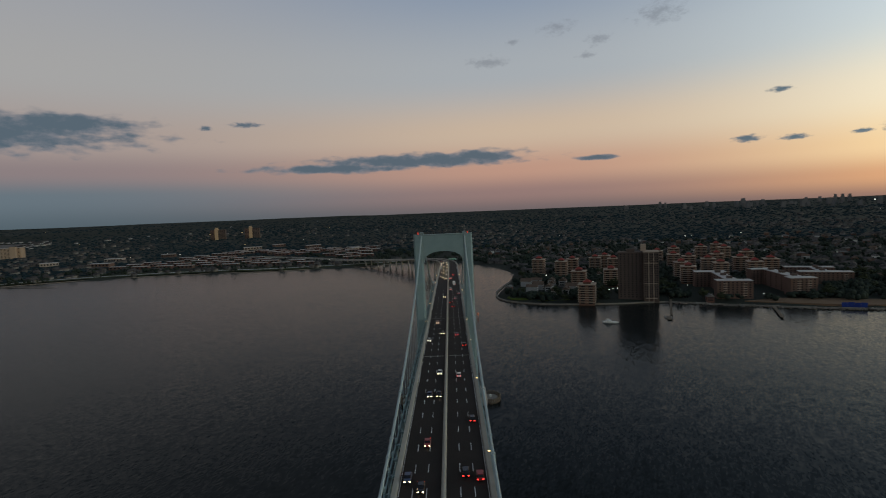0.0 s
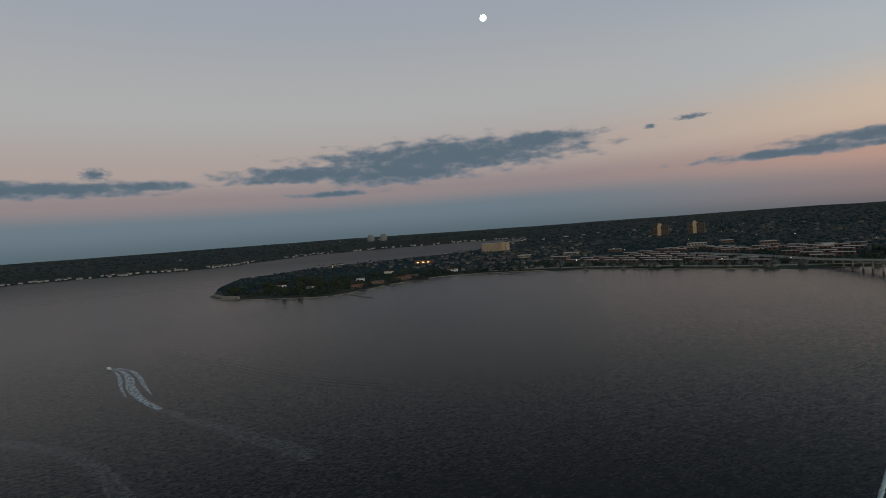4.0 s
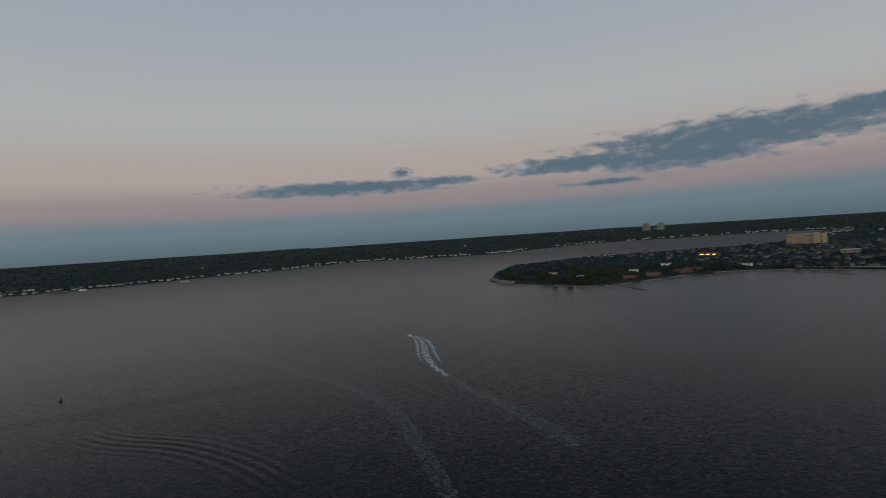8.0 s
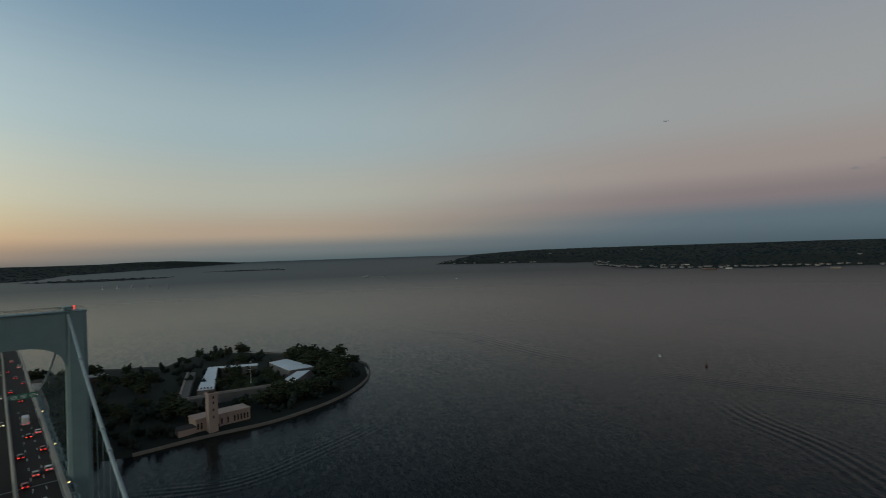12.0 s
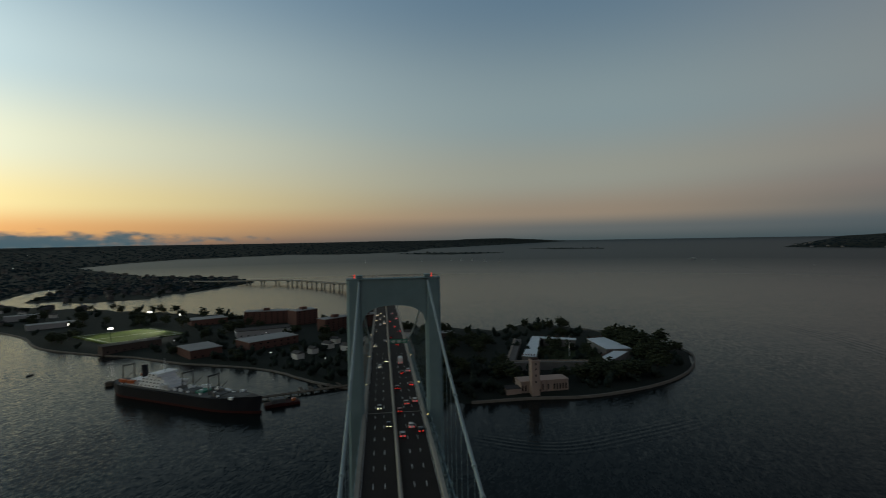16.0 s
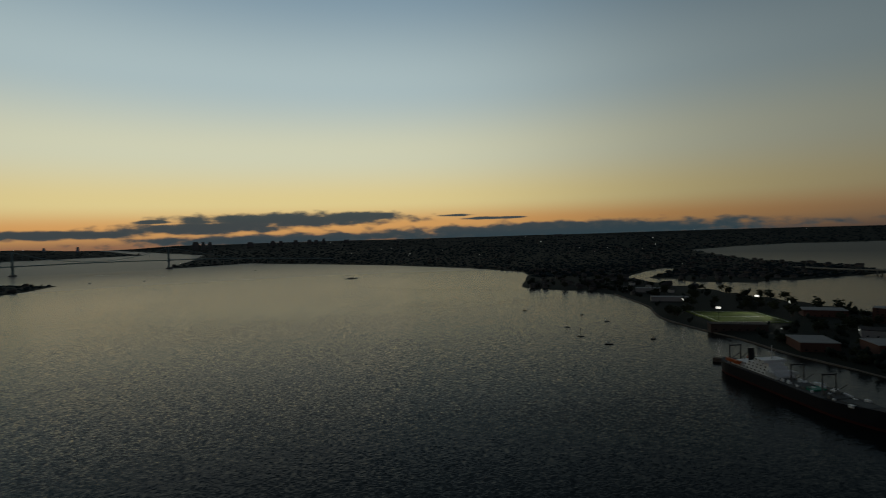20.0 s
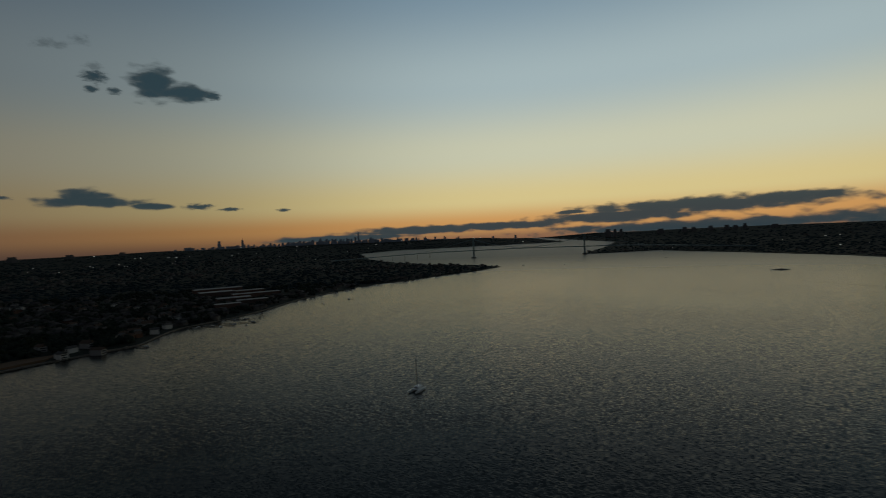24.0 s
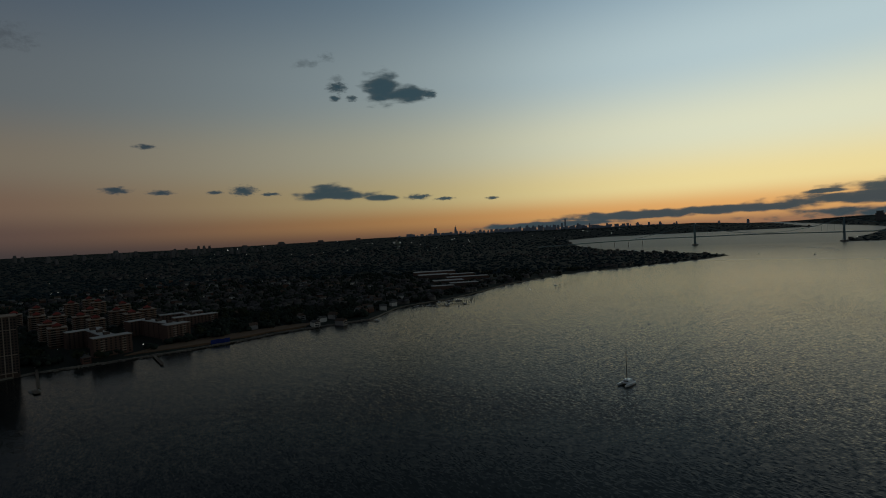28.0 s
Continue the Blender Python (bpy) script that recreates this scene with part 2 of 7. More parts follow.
M_BRICK = mat("tan_brick", (0.15, 0.082, 0.056), (0.11, 0.062, 0.045), 0.12, 0.9, 0.0, 0.3, 3.0, spread=0.3)
M_BROWN = mat("brown_brick", (0.10, 0.074, 0.063), (0.075, 0.056, 0.048), 0.12, 0.9, 0.0, 0.3, 3.0, spread=0.2)
M_RED = mat("red_brick", (0.13, 0.068, 0.054), (0.095, 0.052, 0.043), 0.12, 0.9, 0.0, 0.3, 3.0, spread=0.3)
M_RUSSET = mat("russet_brick", (0.135, 0.084, 0.066), (0.10, 0.065, 0.052), 0.12, 0.9, 0.0, 0.3, 3.0, spread=0.2)
M_REDROOF = mat("red_roof_tile", (0.25, 0.05, 0.04), (0.17, 0.04, 0.033), 0.5, 0.8)
M_ROOFGREY = mat("flat_roof_gravel", (0.43, 0.42, 0.40), (0.30, 0.29, 0.28), 0.2, 0.9)
M_SLAB = mat("balcony_concrete", (0.33, 0.265, 0.21), (0.25, 0.20, 0.16), 0.3, 0.8)
M_ROOFDARK = mat("shingle_roof", (0.085, 0.075, 0.07), (0.03, 0.03, 0.032), 0.3, 0.9, per="island", spread=0.8)
M_HOUSE = mat("house_siding", (0.022, 0.020, 0.019), (0.20, 0.19, 0.175), 0.2, 0.8, per="island", spread=1.0)
M_GROUND = mat("grass_and_soil", (0.014, 0.0195, 0.0160), (0.031, 0.0345, 0.0270), 0.01, 0.95, 0.0, 0.5, 0.3)
M_LAWN = mat("mown_grass", (0.040, 0.066, 0.011), (0.070, 0.094, 0.018), 0.06, 0.95, 0.0, 0.3, 4.0)
M_PARK = mat("park_grass", (0.026, 0.036, 0.013), (0.042, 0.050, 0.022), 0.05, 0.95, 0.0, 0.3, 4.0)
M_EARTH = mat("bare_earth", (0.17, 0.11, 0.07), (0.11, 0.075, 0.05), 0.06, 0.95, 0.0, 0.4, 2.0)
M_STONE = mat("shore_stone", (0.24, 0.215, 0.18), (0.12, 0.105, 0.09), 0.3, 0.9, 0.0, 0.5, 2.0, per="island")
# far woods: the blue of distance haze is mixed into the leaf colour
M_HAZY_WOODS = mat("far_foliage", (0.0105, 0.0225, 0.0290), (0.019, 0.034, 0.0415), 0.003, 0.95, 0.0, 0.2, 1.2, per="island", spread=0.2, gloss=0.05)
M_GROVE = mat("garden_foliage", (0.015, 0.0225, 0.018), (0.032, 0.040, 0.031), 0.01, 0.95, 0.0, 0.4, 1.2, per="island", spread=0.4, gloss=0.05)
M_LEAF = mat("leaves", (0.020, 0.0265, 0.0145), (0.041, 0.048, 0.025), 0.2, 0.9, per="island", spread=0.8)
M_BARK = mat("bark", (0.07, 0.055, 0.042), (0.045, 0.035, 0.028), 1.0, 0.95)
M_WOOD = mat("weathered_timber", (0.15, 0.12, 0.09), (0.09, 0.075, 0.06), 0.6, 0.9, 0.0, 0.3, 4.0)
M_LAMPW = mat("white_lamp", (0.8, 0.8, 0.8), None, emit=(1.0, 0.96, 0.86), power=5.0)
M_LAMPY = mat("sodium_lamp", (0.8, 0.7, 0.4), None, emit=(1.0, 0.66, 0.24), power=3.5)
M_LAMPR = mat("red_lamp", (0.6, 0.05, 0.03), None, emit=(1.0, 0.07, 0.04), power=1.6)


def water_material():
    m = bpy.data.materials.new("sea_water")
    m.use_nodes = True
    nt = m.node_tree
    bs = nt.nodes["Principled BSDF"]
    bs.inputs["Base Color"].default_value = (0.0086, 0.0110, 0.0106, 1)
    bs.inputs["Roughness"].default_value = 0.27
    bs.inputs["IOR"].default_value = 1.33
    bs.inputs["Specular IOR Level"].default_value = 0.067
    geo = nt.nodes.new("ShaderNodeNewGeometry")
    # wind patches: some stretches are ruffled, some smooth
    patch = nt.nodes.new("ShaderNodeTexNoise")
    patch.inputs["Scale"].default_value, patch.inputs["Detail"].default_value = 0.0035, 5
    nt.links.new(geo.outputs["Position"], patch.inputs["Vector"])
    gust = nt.nodes.new("ShaderNodeMapRange")
    nt.links.new(patch.outputs[0], gust.inputs[0])
    gust.inputs[1].default_value, gust.inputs[2].default_value = 0.35, 0.65
    gust.inputs[3].default_value, gust.inputs[4].default_value = 0.75, 1.3
    # the tidal narrows are choppy, the open reaches beyond lie calmer and duller
    out = nt.nodes.new("ShaderNodeVectorMath")
    out.operation = "LENGTH"
    nt.links.new(geo.outputs["Position"], out.inputs[0])
    calm = nt.nodes.new("ShaderNodeMapRange")
    calm.interpolation_type = "SMOOTHSTEP"
    nt.links.new(out.outputs["Value"], calm.inputs[0])
    calm.inputs[1].default_value, calm.inputs[2].default_value = 700, 3200
    calm.inputs[3].default_value, calm.inputs[4].default_value = 1.0, 0.3
    chop = nt.nodes.new("ShaderNodeMath")
    chop.operation = "MULTIPLY"
    nt.links.new(gust.outputs[0], chop.inputs[0])
    nt.links.new(calm.outputs[0], chop.inputs[1])
    dull = nt.nodes.new("ShaderNodeMapRange")
    nt.links.new(calm.outputs[0], dull.inputs[0])
    dull.inputs[1].default_value, dull.inputs[2].default_value = 0.3, 1.0
    dull.inputs[3].default_value, dull.inputs[4].default_value = 0.38, 0.18
    nt.links.new(dull.outputs[0], bs.inputs["Roughness"])
    total = None
    turn = nt.nodes.new("ShaderNodeMapping")        # crests run a little east of north
    turn.inputs["Rotation"].default_value = (0, 0, radians(24))
    nt.links.new(geo.outputs["Position"], turn.inputs["Vector"])
    for sc, stretch, slope, detail in ((0.02, 2.0, 0.03, 2), (0.11, 3.0, 0.16, 1), (0.36, 2.6, 0.34, 1)):
        mp = nt.nodes.new("ShaderNodeMapping")
        mp.inputs["Scale"].default_value = (sc * stretch, sc, sc)
        nt.links.new(turn.outputs[0], mp.inputs["Vector"])
        n = nt.nodes.new("ShaderNodeTexNoise")
        n.inputs["Scale"].default_value, n.inputs["Detail"].default_value = 1.0, detail
        nt.links.new(mp.outputs[0], n.inputs["Vector"])
        rgb = nt.nodes.new("ShaderNodeSeparateXYZ")
        nt.links.new(n.outputs["Color"], rgb.inputs[0])
        for axis, (wx, wy), size in ((0, (0.914, -0.407), slope * 0.95), (1, (0.407, 0.914), slope * 0.5)):
            off = nt.nodes.new("ShaderNodeMath")
            off.operation = "SUBTRACT"
            nt.links.new(rgb.outputs[axis], off.inputs[0])
            off.inputs[1].default_value = 0.5
            way = nt.nodes.new("ShaderNodeVectorMath")
            way.operation = "SCALE"
            way.inputs[0].default_value = (wx * size, wy * size, 0)
            nt.links.new(off.outputs[0], way.inputs["Scale"])
            if total is None:
                total = way.outputs[0]
            else:
                both = nt.nodes.new("ShaderNodeVectorMath")
                nt.links.new(total, both.inputs[0])
                nt.links.new(way.outputs[0], both.inputs[1])
                total = both.outputs[0]
    windy = nt.nodes.new("ShaderNodeVectorMath")
    windy.operation = "SCALE"
    nt.links.new(total, windy.inputs[0])
    nt.links.new(chop.outputs[0], windy.inputs["Scale"])
    up = nt.nodes.new("ShaderNodeVectorMath")
    nt.links.new(geo.outputs["Normal"], up.inputs[1])
    nt.links.new(windy.outputs[0], up.inputs[0])
    unit = nt.nodes.new("ShaderNodeVectorMath")
    unit.operation = "NORMALIZE"
    nt.links.new(up.outputs[0], unit.inputs[0])
    last = unit.outputs[0]
    nt.links.new(last, bs.inputs["Normal"])
    return m


M_WATER = water_material()



# ---- helpers for meshes ----
def mesh_object(name, verts, faces, material, smooth=False):
    me = bpy.data.meshes.new(name)
    me.from_pydata(verts, [], faces)
    me.materials.append(material)
    if smooth:
        me.shade_smooth()
    return new(name, me)


def under(ob, parent, label=""):
    ob.parent = parent
    if label:
        ob["label"] = label
    return ob


def part(name, bm, material, parent, label="", smooth=False):
    me = bpy.data.meshes.new(name)
    bm.to_mesh(me)
    bm.free()
    me.materials.append(material)
    if smooth:
        me.shade_smooth()
    return under(new(name, me), parent, label)


def again(ob, parent, m):
    """The same mesh once more, as a piece of its own."""
    o = bpy.data.objects.new(ob.name.split(".")[0], ob.data)
    scene.collection.objects.link(o)
    o.parent, o.matrix_basis = parent, m
    return o


def box(bm, x0, x1, y0, y1, z0, z1, m=None, bevel=0.0):
    vs = [bm.verts.new((x, y, z)) for z in (z0, z1) for y in (y0, y1) for x in (x0, x1)]
    fs = [bm.faces.new([vs[i] for i in q]) for q in ((0, 2, 3, 1), (4, 5, 7, 6), (0, 1, 5, 4), (2, 6, 7, 3), (0, 4, 6, 2), (1, 3, 7, 5))]
    if bevel:
        es = list({e for f in fs for e in f.edges})
        got = bmesh.ops.bevel(bm, geom=es, offset=bevel, segments=1, affect="EDGES")
        vs = list({v for f in got["faces"] for v in f.verts} | {v for v in vs if v.is_valid})
    if m is not None:
        for v in vs:
            v.co = m @ v.co
    return vs


def boxbm(*a, **k):
    bm = bmesh.new()
    box(bm, *a, **k)
    return bm


def tube(bm, a, b, r0, r1=None, n=8, caps=True):
    a, b = Vector(a), Vector(b)
    r1 = r0 if r1 is None else r1
    q = (b - a).to_track_quat("Z", "Y").to_matrix()
    rings = []
    for c, r in ((a, r0), (b, r1)):
        rings.append([bm.verts.new(c + q @ Vector((r * math.cos(2 * math.pi * i / n), r * math.sin(2 * math.pi * i / n), 0))) for i in range(n)])
    for i in range(n):
        bm.faces.new((rings[0][i], rings[0][(i + 1) % n], rings[1][(i + 1) % n], rings[1][i]))
    if caps:
        bm.faces.new(rings[0][::-1])
        bm.faces.new(rings[1])


def empty(name, m=None):
    ob = new(name)
    ob.empty_display_size = 0.5
    if m is not None:
        ob.matrix_basis = m
    return ob


# ---- the plan: shores ----
FAR0, FARSPAN = 3000.0, 1900.0


def drawn_in(p):
    """Land and water past 3 km stand nearer and smaller by the same factor, on the same line of sight, as a model of the far distance inside 5 km."""
    p = np.asarray(p, float).reshape(-1, 3)
    d = p - np.array(EYE)
    r = np.maximum(np.hypot(d[:, 0], d[:, 1]), 1e-6)
    q = np.where(r > FAR0, (FAR0 + FARSPAN * (1 - np.exp(-np.maximum(r - FAR0, 0) / 4000.0))) / r, 1.0)
    return np.array(EYE) + d * q[:, None]


SOUTH = [(-95, 1258), (-256, 1216), (-423, 1190), (-563, 1194), (-712, 1176), (-880, 1122), (-978, 1062), (-1052, 975), (-1052, 812), (-1020, 690), (-1008, 606),
         (-1110, 532), (-1195, 486), (-1290, 466), (-1385, 476), (-1450, 510), (-1640, 590), (-1934, 760), (-2120, 1215), (-2056, 1640), (-2024, 1877), (-2067, 2196), (-2322, 2597), (-2700, 3300),
         (-3100, 3800), (-3500, 3750), (-3950, 2900), (-4098, 2318), (-3900, 2027), (-3600, 1585), (-3320, 1126), (-3551, 716), (-3850, 284), (-3400, -170), (-3150, -605),
         (-2880, -950), (-2740, -1300), (-2850, -1640), (-3172, -2063), (-3892, -2556), (-3812, -3360), (-3526, -4222), (-4500, -5200), (-9000, -9500), (-14000, -14500),
         (-30000, -14000), (-30000, 30000), (30000, 30000), (30000, -1200), (7600, -900), (6900, 300), (6300, 1300), (5300, 1450)]
SOUTH_WEST = [(4600, 1250), (3500, 900), (2800, 560), (2480, 330), (2300, 110), (2150, -1), (1990, 60), (1880, 118), (1731, 209), (1560, 310), (1507, 365), (1296, 429), (1162, 462), (1007, 466), (880, 480), (772, 512),
              (700, 500), (645, 488), (600, 512), (520, 548), (453, 562), (380, 588), (317, 618), (272, 642), (191, 645), (116, 661), (76, 690), (66, 732),
              (104, 884), (122, 988), (98, 1092), (65, 1172), (0, 1240)]
NORTH = [(-62, -389), (-109, -391), (-151, -388), (-196, -398), (-244, -421), (-286, -460), (-318, -520), (-305, -600), (-262, -680), (-222, -742), (-190, -730), (-150, -690), (-87, -735), (-20, -755),
         (60, -810), (190, -905), (350, -985), (520, -1070), (700, -1150), (840, -1235), (885, -1308), (940, -1500), (960, -1620), (900, -1590), (850, -1430), (790, -1235), (650, -1235), (556, -1266),
         (470, -1450), (400, -1700), (420, -1760), (535, -1960), (817, -2110), (1000, -2150), (930, -2190), (1250, -2560), (1682, -3124), (1695, -3777), (1635, -4385), (1276, -4700)]
NORTH_WEST = [(850, -5250), (400, -4900), (-250, -5300), (-600, -7000), (-2500, -10000), (-6000, -16000), (-9000, -30000), (30000, -30000), (30000, -1400), (7700, -1250), (6200, -1300), (4300, -820), (3450, -560), (3080, -455), (3060, -520), (3206, -923), (2588, -1091), (2055, -1244),
              (1576, -1283), (1243, -1240), (1130, -1150), (1003, -1010), (900, -890), (845, -858), (742, -912), (640, -890), (560, -832), (495, -779), (419, -690), (330, -637),
              (275, -612), (215, -572), (191, -562), (114, -524), (66, -472), (34, -446), (-20, -402)]
ISLE_A = [(-113, -4700), (-350, -4350), (-552, -4180), (-800, -4230), (-1087, -4380), (-900, -4560), (-560, -4760)]
ISLE_B = [(-1612, -5700), (-1900, -5300), (-2235, -5060), (-2330, -5250), (-2050, -5700)]
ISLETS = [[(2330, -720), (2352, -690), (2375, -688), (2372, -715)], [(1498, -768), (1508, -735), (1528, -730), (1526, -762)]]
SHORES = [SOUTH + SOUTH_WEST, NORTH + NORTH_WEST, ISLE_A, ISLE_B] + ISLETS


def inside_distance(xy):
    """Metres from the nearest shore, positive on land."""
    xy = np.asarray(xy, float)
    best = np.full(len(xy), 1e9)
    ins = np.zeros(len(xy), bool)
    for poly in SHORES:
        p = np.array(poly, float)
        q = np.roll(p, -1, 0)
        odd = np.zeros(len(xy), bool)
        for a, b in zip(p, q):
            ab = b - a
            t = np.clip(((xy - a) @ ab) / (ab @ ab), 0, 1)
            best = np.minimum(best, np.hypot(*(xy - a - t[:, None] * ab).T))
            cross = (a[1] > xy[:, 1]) != (b[1] > xy[:, 1])
            if b[1] != a[1]:
                odd ^= cross & (xy[:, 0] < (b[0] - a[0]) * (xy[:, 1] - a[1]) / (b[1] - a[1]) + a[0])
        ins |= odd
    return np.where(ins, best, -best)


def waves(x, y, seed, octaves=4):
    rng = np.random.RandomState(seed)
    out, amp = np.zeros_like(x), 1.0
    for k in range(octaves):
        for _ in range(3):
            a, ph = rng.uniform(0, 2 * math.pi, 2)
            out += amp * np.sin((x * math.cos(a) + y * math.sin(a)) * 2 ** k + ph)
        amp *= 0.5
    return out / 5.0


def land_height(x, y, d):
    """Height of the land d metres behind the shore."""
    r = np.hypot(x - EYE.x, y)
    jag = waves(x / 40, y / 40, 3, 3) * np.clip(d / 10, 0, 1)
    low = np.clip(d * 0.28, -4, 2.6) + np.clip((d - 30) / 400, 0, 1) * 5 + jag * 0.4
    hill = np.clip((d - 150) / 2500, 0, 1) * 22 * (1 + waves(x / 900, y / 900, 5, 3))
    az = np.arctan2(-x, y)
    ridge = np.clip((r - 5200) / 7000, 0, 1) * np.clip((d - 500) / 1500, 0, 1) * (118 + 38 * waves(np.cos(az) * 9, np.sin(az) * 9, 8, 4))
    ridge = ridge * np.where(y > 0, np.clip(0.34 + x / 40000, 0.28, 0.6), 0.45)
    south = np.clip((np.cos(az) - 0.55) / 0.25, 0, 1)      # lower towards the south
    ridge = ridge * (1 - 0.85 * south)
    hill = hill * (1 - 0.6 * south * np.clip((r - 3000) / 4000, 0, 1))
    east = np.clip((-x - 2900) / 900, 0, 1) * np.clip(d / 900, 0, 1) * (30 + 16 * waves(x / 1200, y / 1200, 11, 3))
    return np.where(d > 0, low + hill + np.maximum(ridge, 0) + np.maximum(east, 0), low)


NAZ, NR = 1500, 190
inv = np.concatenate([np.linspace(1 / 240.0, 1 / 1500.0, 80, endpoint=False), np.linspace(1 / 1500.0, 1 / 20000.0, NR - 80)])
azs = np.arange(NAZ) * 2 * math.pi / NAZ
RR, AA = np.meshgrid(1 / inv, azs, indexing="ij")
gx, gy = (EYE.x - np.sin(AA) * RR).ravel(), (np.cos(AA) * RR).ravel()
gd = inside_distance(np.stack([gx, gy], 1))
wob = waves(gx / 60, gy / 60, 21, 4) * np.clip(RR.ravel() / 250, 2, 25)
gd = gd + np.clip(wob, -25, 25) * np.clip((RR.ravel() - 700) / 1200, 0, 1)
gz = land_height(gx, gy, gd)
gp = drawn_in(np.stack([gx, gy, gz], 1))


def grid_faces(rows, cols):
    i, j = np.meshgrid(np.arange(rows - 1), np.arange(cols), indexing="ij")
    k = (j + 1) % cols
    return np.stack([i * cols + j, i * cols + k, (i + 1) * cols + k, (i + 1) * cols + j], -1).reshape(-1, 4)


def grid_object(name, pts, faces, material):
    me = bpy.data.meshes.new(name)
    me.vertices.add(len(pts))
    me.vertices.foreach_set("co", pts.astype(np.float32).ravel())
    n = len(faces)
    w = faces.shape[1]
    me.loops.add(n * w)
    me.loops.foreach_set("vertex_index", faces.astype(np.int32).ravel())
    me.polygons.add(n)
    me.polygons.foreach_set("loop_start", np.arange(0, n * w, w, dtype=np.int32))
    me.update(calc_edges=True)
    me.materials.append(material)
    return new(name, me)


gf = grid_faces(NR, NAZ)
keep = (gd[gf] > -60).any(1)
ground = grid_object("ground", gp, gf[keep], M_GROUND)
ground.data.shade_smooth()
tagged(ground, "low dark wooded land with suburbs and sandy shores", "ground", kind="structure")

WR = np.concatenate([[0.5, 40, 100, 200, 400, 800, 1500, 2300], 1 / np.linspace(1 / 3000, 1 / 20000, 22)])
WA = np.arange(240) * 2 * math.pi / 240
R2, A2 = np.meshgrid(WR, WA, indexing="ij")
wp = drawn_in(np.stack([(EYE.x - np.sin(A2) * R2).ravel(), (np.cos(A2) * R2).ravel(), np.zeros(R2.size)], 1))
water = grid_object("water", wp, grid_faces(len(WR), 240), M_WATER)
tagged(water, "dark rippled tidal strait reflecting the dusk sky", "water", kind="structure")



# ---- the suspension bridge ----
TS, TN = 336.0, -213.0           # the two towers
XC, CH = -0.8, 13.65          # middle line and half distance of the main cables
ROUTE = [(620, -1740, 7), (480, -1660, 9), (373, -1618, 12), (289, -1583, 13), (238, -1537, 13.5), (186, -1478, 14), (137, -1410, 15), (85, -1322, 17), (36, -1130, 26), (9, -900, 37), (0, -650, 46), (0, -382, 52.5), (0, -213, 55),
         (0, 61, 57.5), (0, 336, 55), (0, 505, 52.5), (0, 660, 48), (-1, 800, 44), (-12, 920, 37), (-42, 1030, 30), (-92, 1118, 22), (-150, 1190, 17), (-250, 1290, 11), (-400, 1430, 9), (-620, 1570, 8)]


def smooth_route(pts, step=6.0):
    p = [Vector(q) for q in pts]
    out = []
    for i in range(len(p) - 1):
        a, b, c, d = p[max(i - 1, 0)], p[i], p[i + 1], p[min(i + 2, len(p) - 1)]
        n = max(2, int((c - b).length / step))
        la, lb, lc = max((b - a).length, 1e-3), (c - b).length, max((d - c).length, 1e-3)
        m0 = ((b - a) / la * lb + (c - b)) / 2 if i else (c - b)
        m1 = ((c - b) + (d - c) / lc * lb) / 2 if i < len(p) - 2 else (c - b)
        for k in range(n):
            t = k / n
            out.append((2 * t ** 3 - 3 * t * t + 1) * b + (t ** 3 - 2 * t * t + t) * m0 + (-2 * t ** 3 + 3 * t * t) * c + (t ** 3 - t * t) * m1)
    out.append(p[-1])
    return out


WAY = smooth_route(ROUTE)


def road_z(y):
    for a, b in zip(WAY, WAY[1:]):
        if a.y <= y <= b.y:
            return a.z + (b.z - a.z) * (y - a.y) / (b.y - a.y)
    return 55.0


def sweep(bm, way, profile, close=True):
    """Draws a profile of (across, up) along the way."""
    rings = []
    for i, p in enumerate(way):
        t = way[min(i + 1, len(way) - 1)] - way[max(i - 1, 0)]
        s = Vector((t.y, -t.x, 0)).normalized()
        rings.append([bm.verts.new(p + s * u + Vector((0, 0, v))) for u, v in profile])
    n = len(profile)
    for a, b in zip(rings, rings[1:]):
        for i in range(n if close else n - 1):
            bm.faces.new((a[i], b[i], b[(i + 1) % n], a[(i + 1) % n]))
    for r in (rings[0][::-1], rings[-1]):
        if close:
            bm.faces.new(r)


bridge = tagged(empty("bridge_deck"), "six-lane suspension bridge deck with asphalt lanes and grey parapets", "bridge", kind="structure")
bm = bmesh.new()
sweep(bm, WAY, [(-12.2, 0), (12.2, 0), (12.2, -1.2), (-12.2, -1.2)])
part("roadway", bm, M_ROAD, bridge, "dark asphalt carriageways")
for s in (-1, 1):
    bm = bmesh.new()
    sweep(bm, WAY, [(s * 11.2, 0.004), (s * 11.35, 0.75), (s * 11.6, 0.85), (s * 12.6, 0.85), (s * 12.6, -1.0), (s * 11.2, -1.0)])
    part("parapet", bm, M_PARAPET, bridge, "weathered concrete parapet")
    bm = bmesh.new()
    sweep(bm, WAY, [(s * 10.85, 0.005), (s * 10.97, 0.005), (s * 10.97, 0.012), (s * 10.85, 0.012)])
    part("edge_line", bm, M_LINE, bridge)
bm = bmesh.new()
sweep(bm, WAY, [(-0.62, 0.004), (-0.28, 0.9), (-0.12, 1.0), (0.12, 1.0), (0.28, 0.9), (0.62, 0.004)])
part("median_barrier", bm, M_PARAPET, bridge, "concrete median barrier")


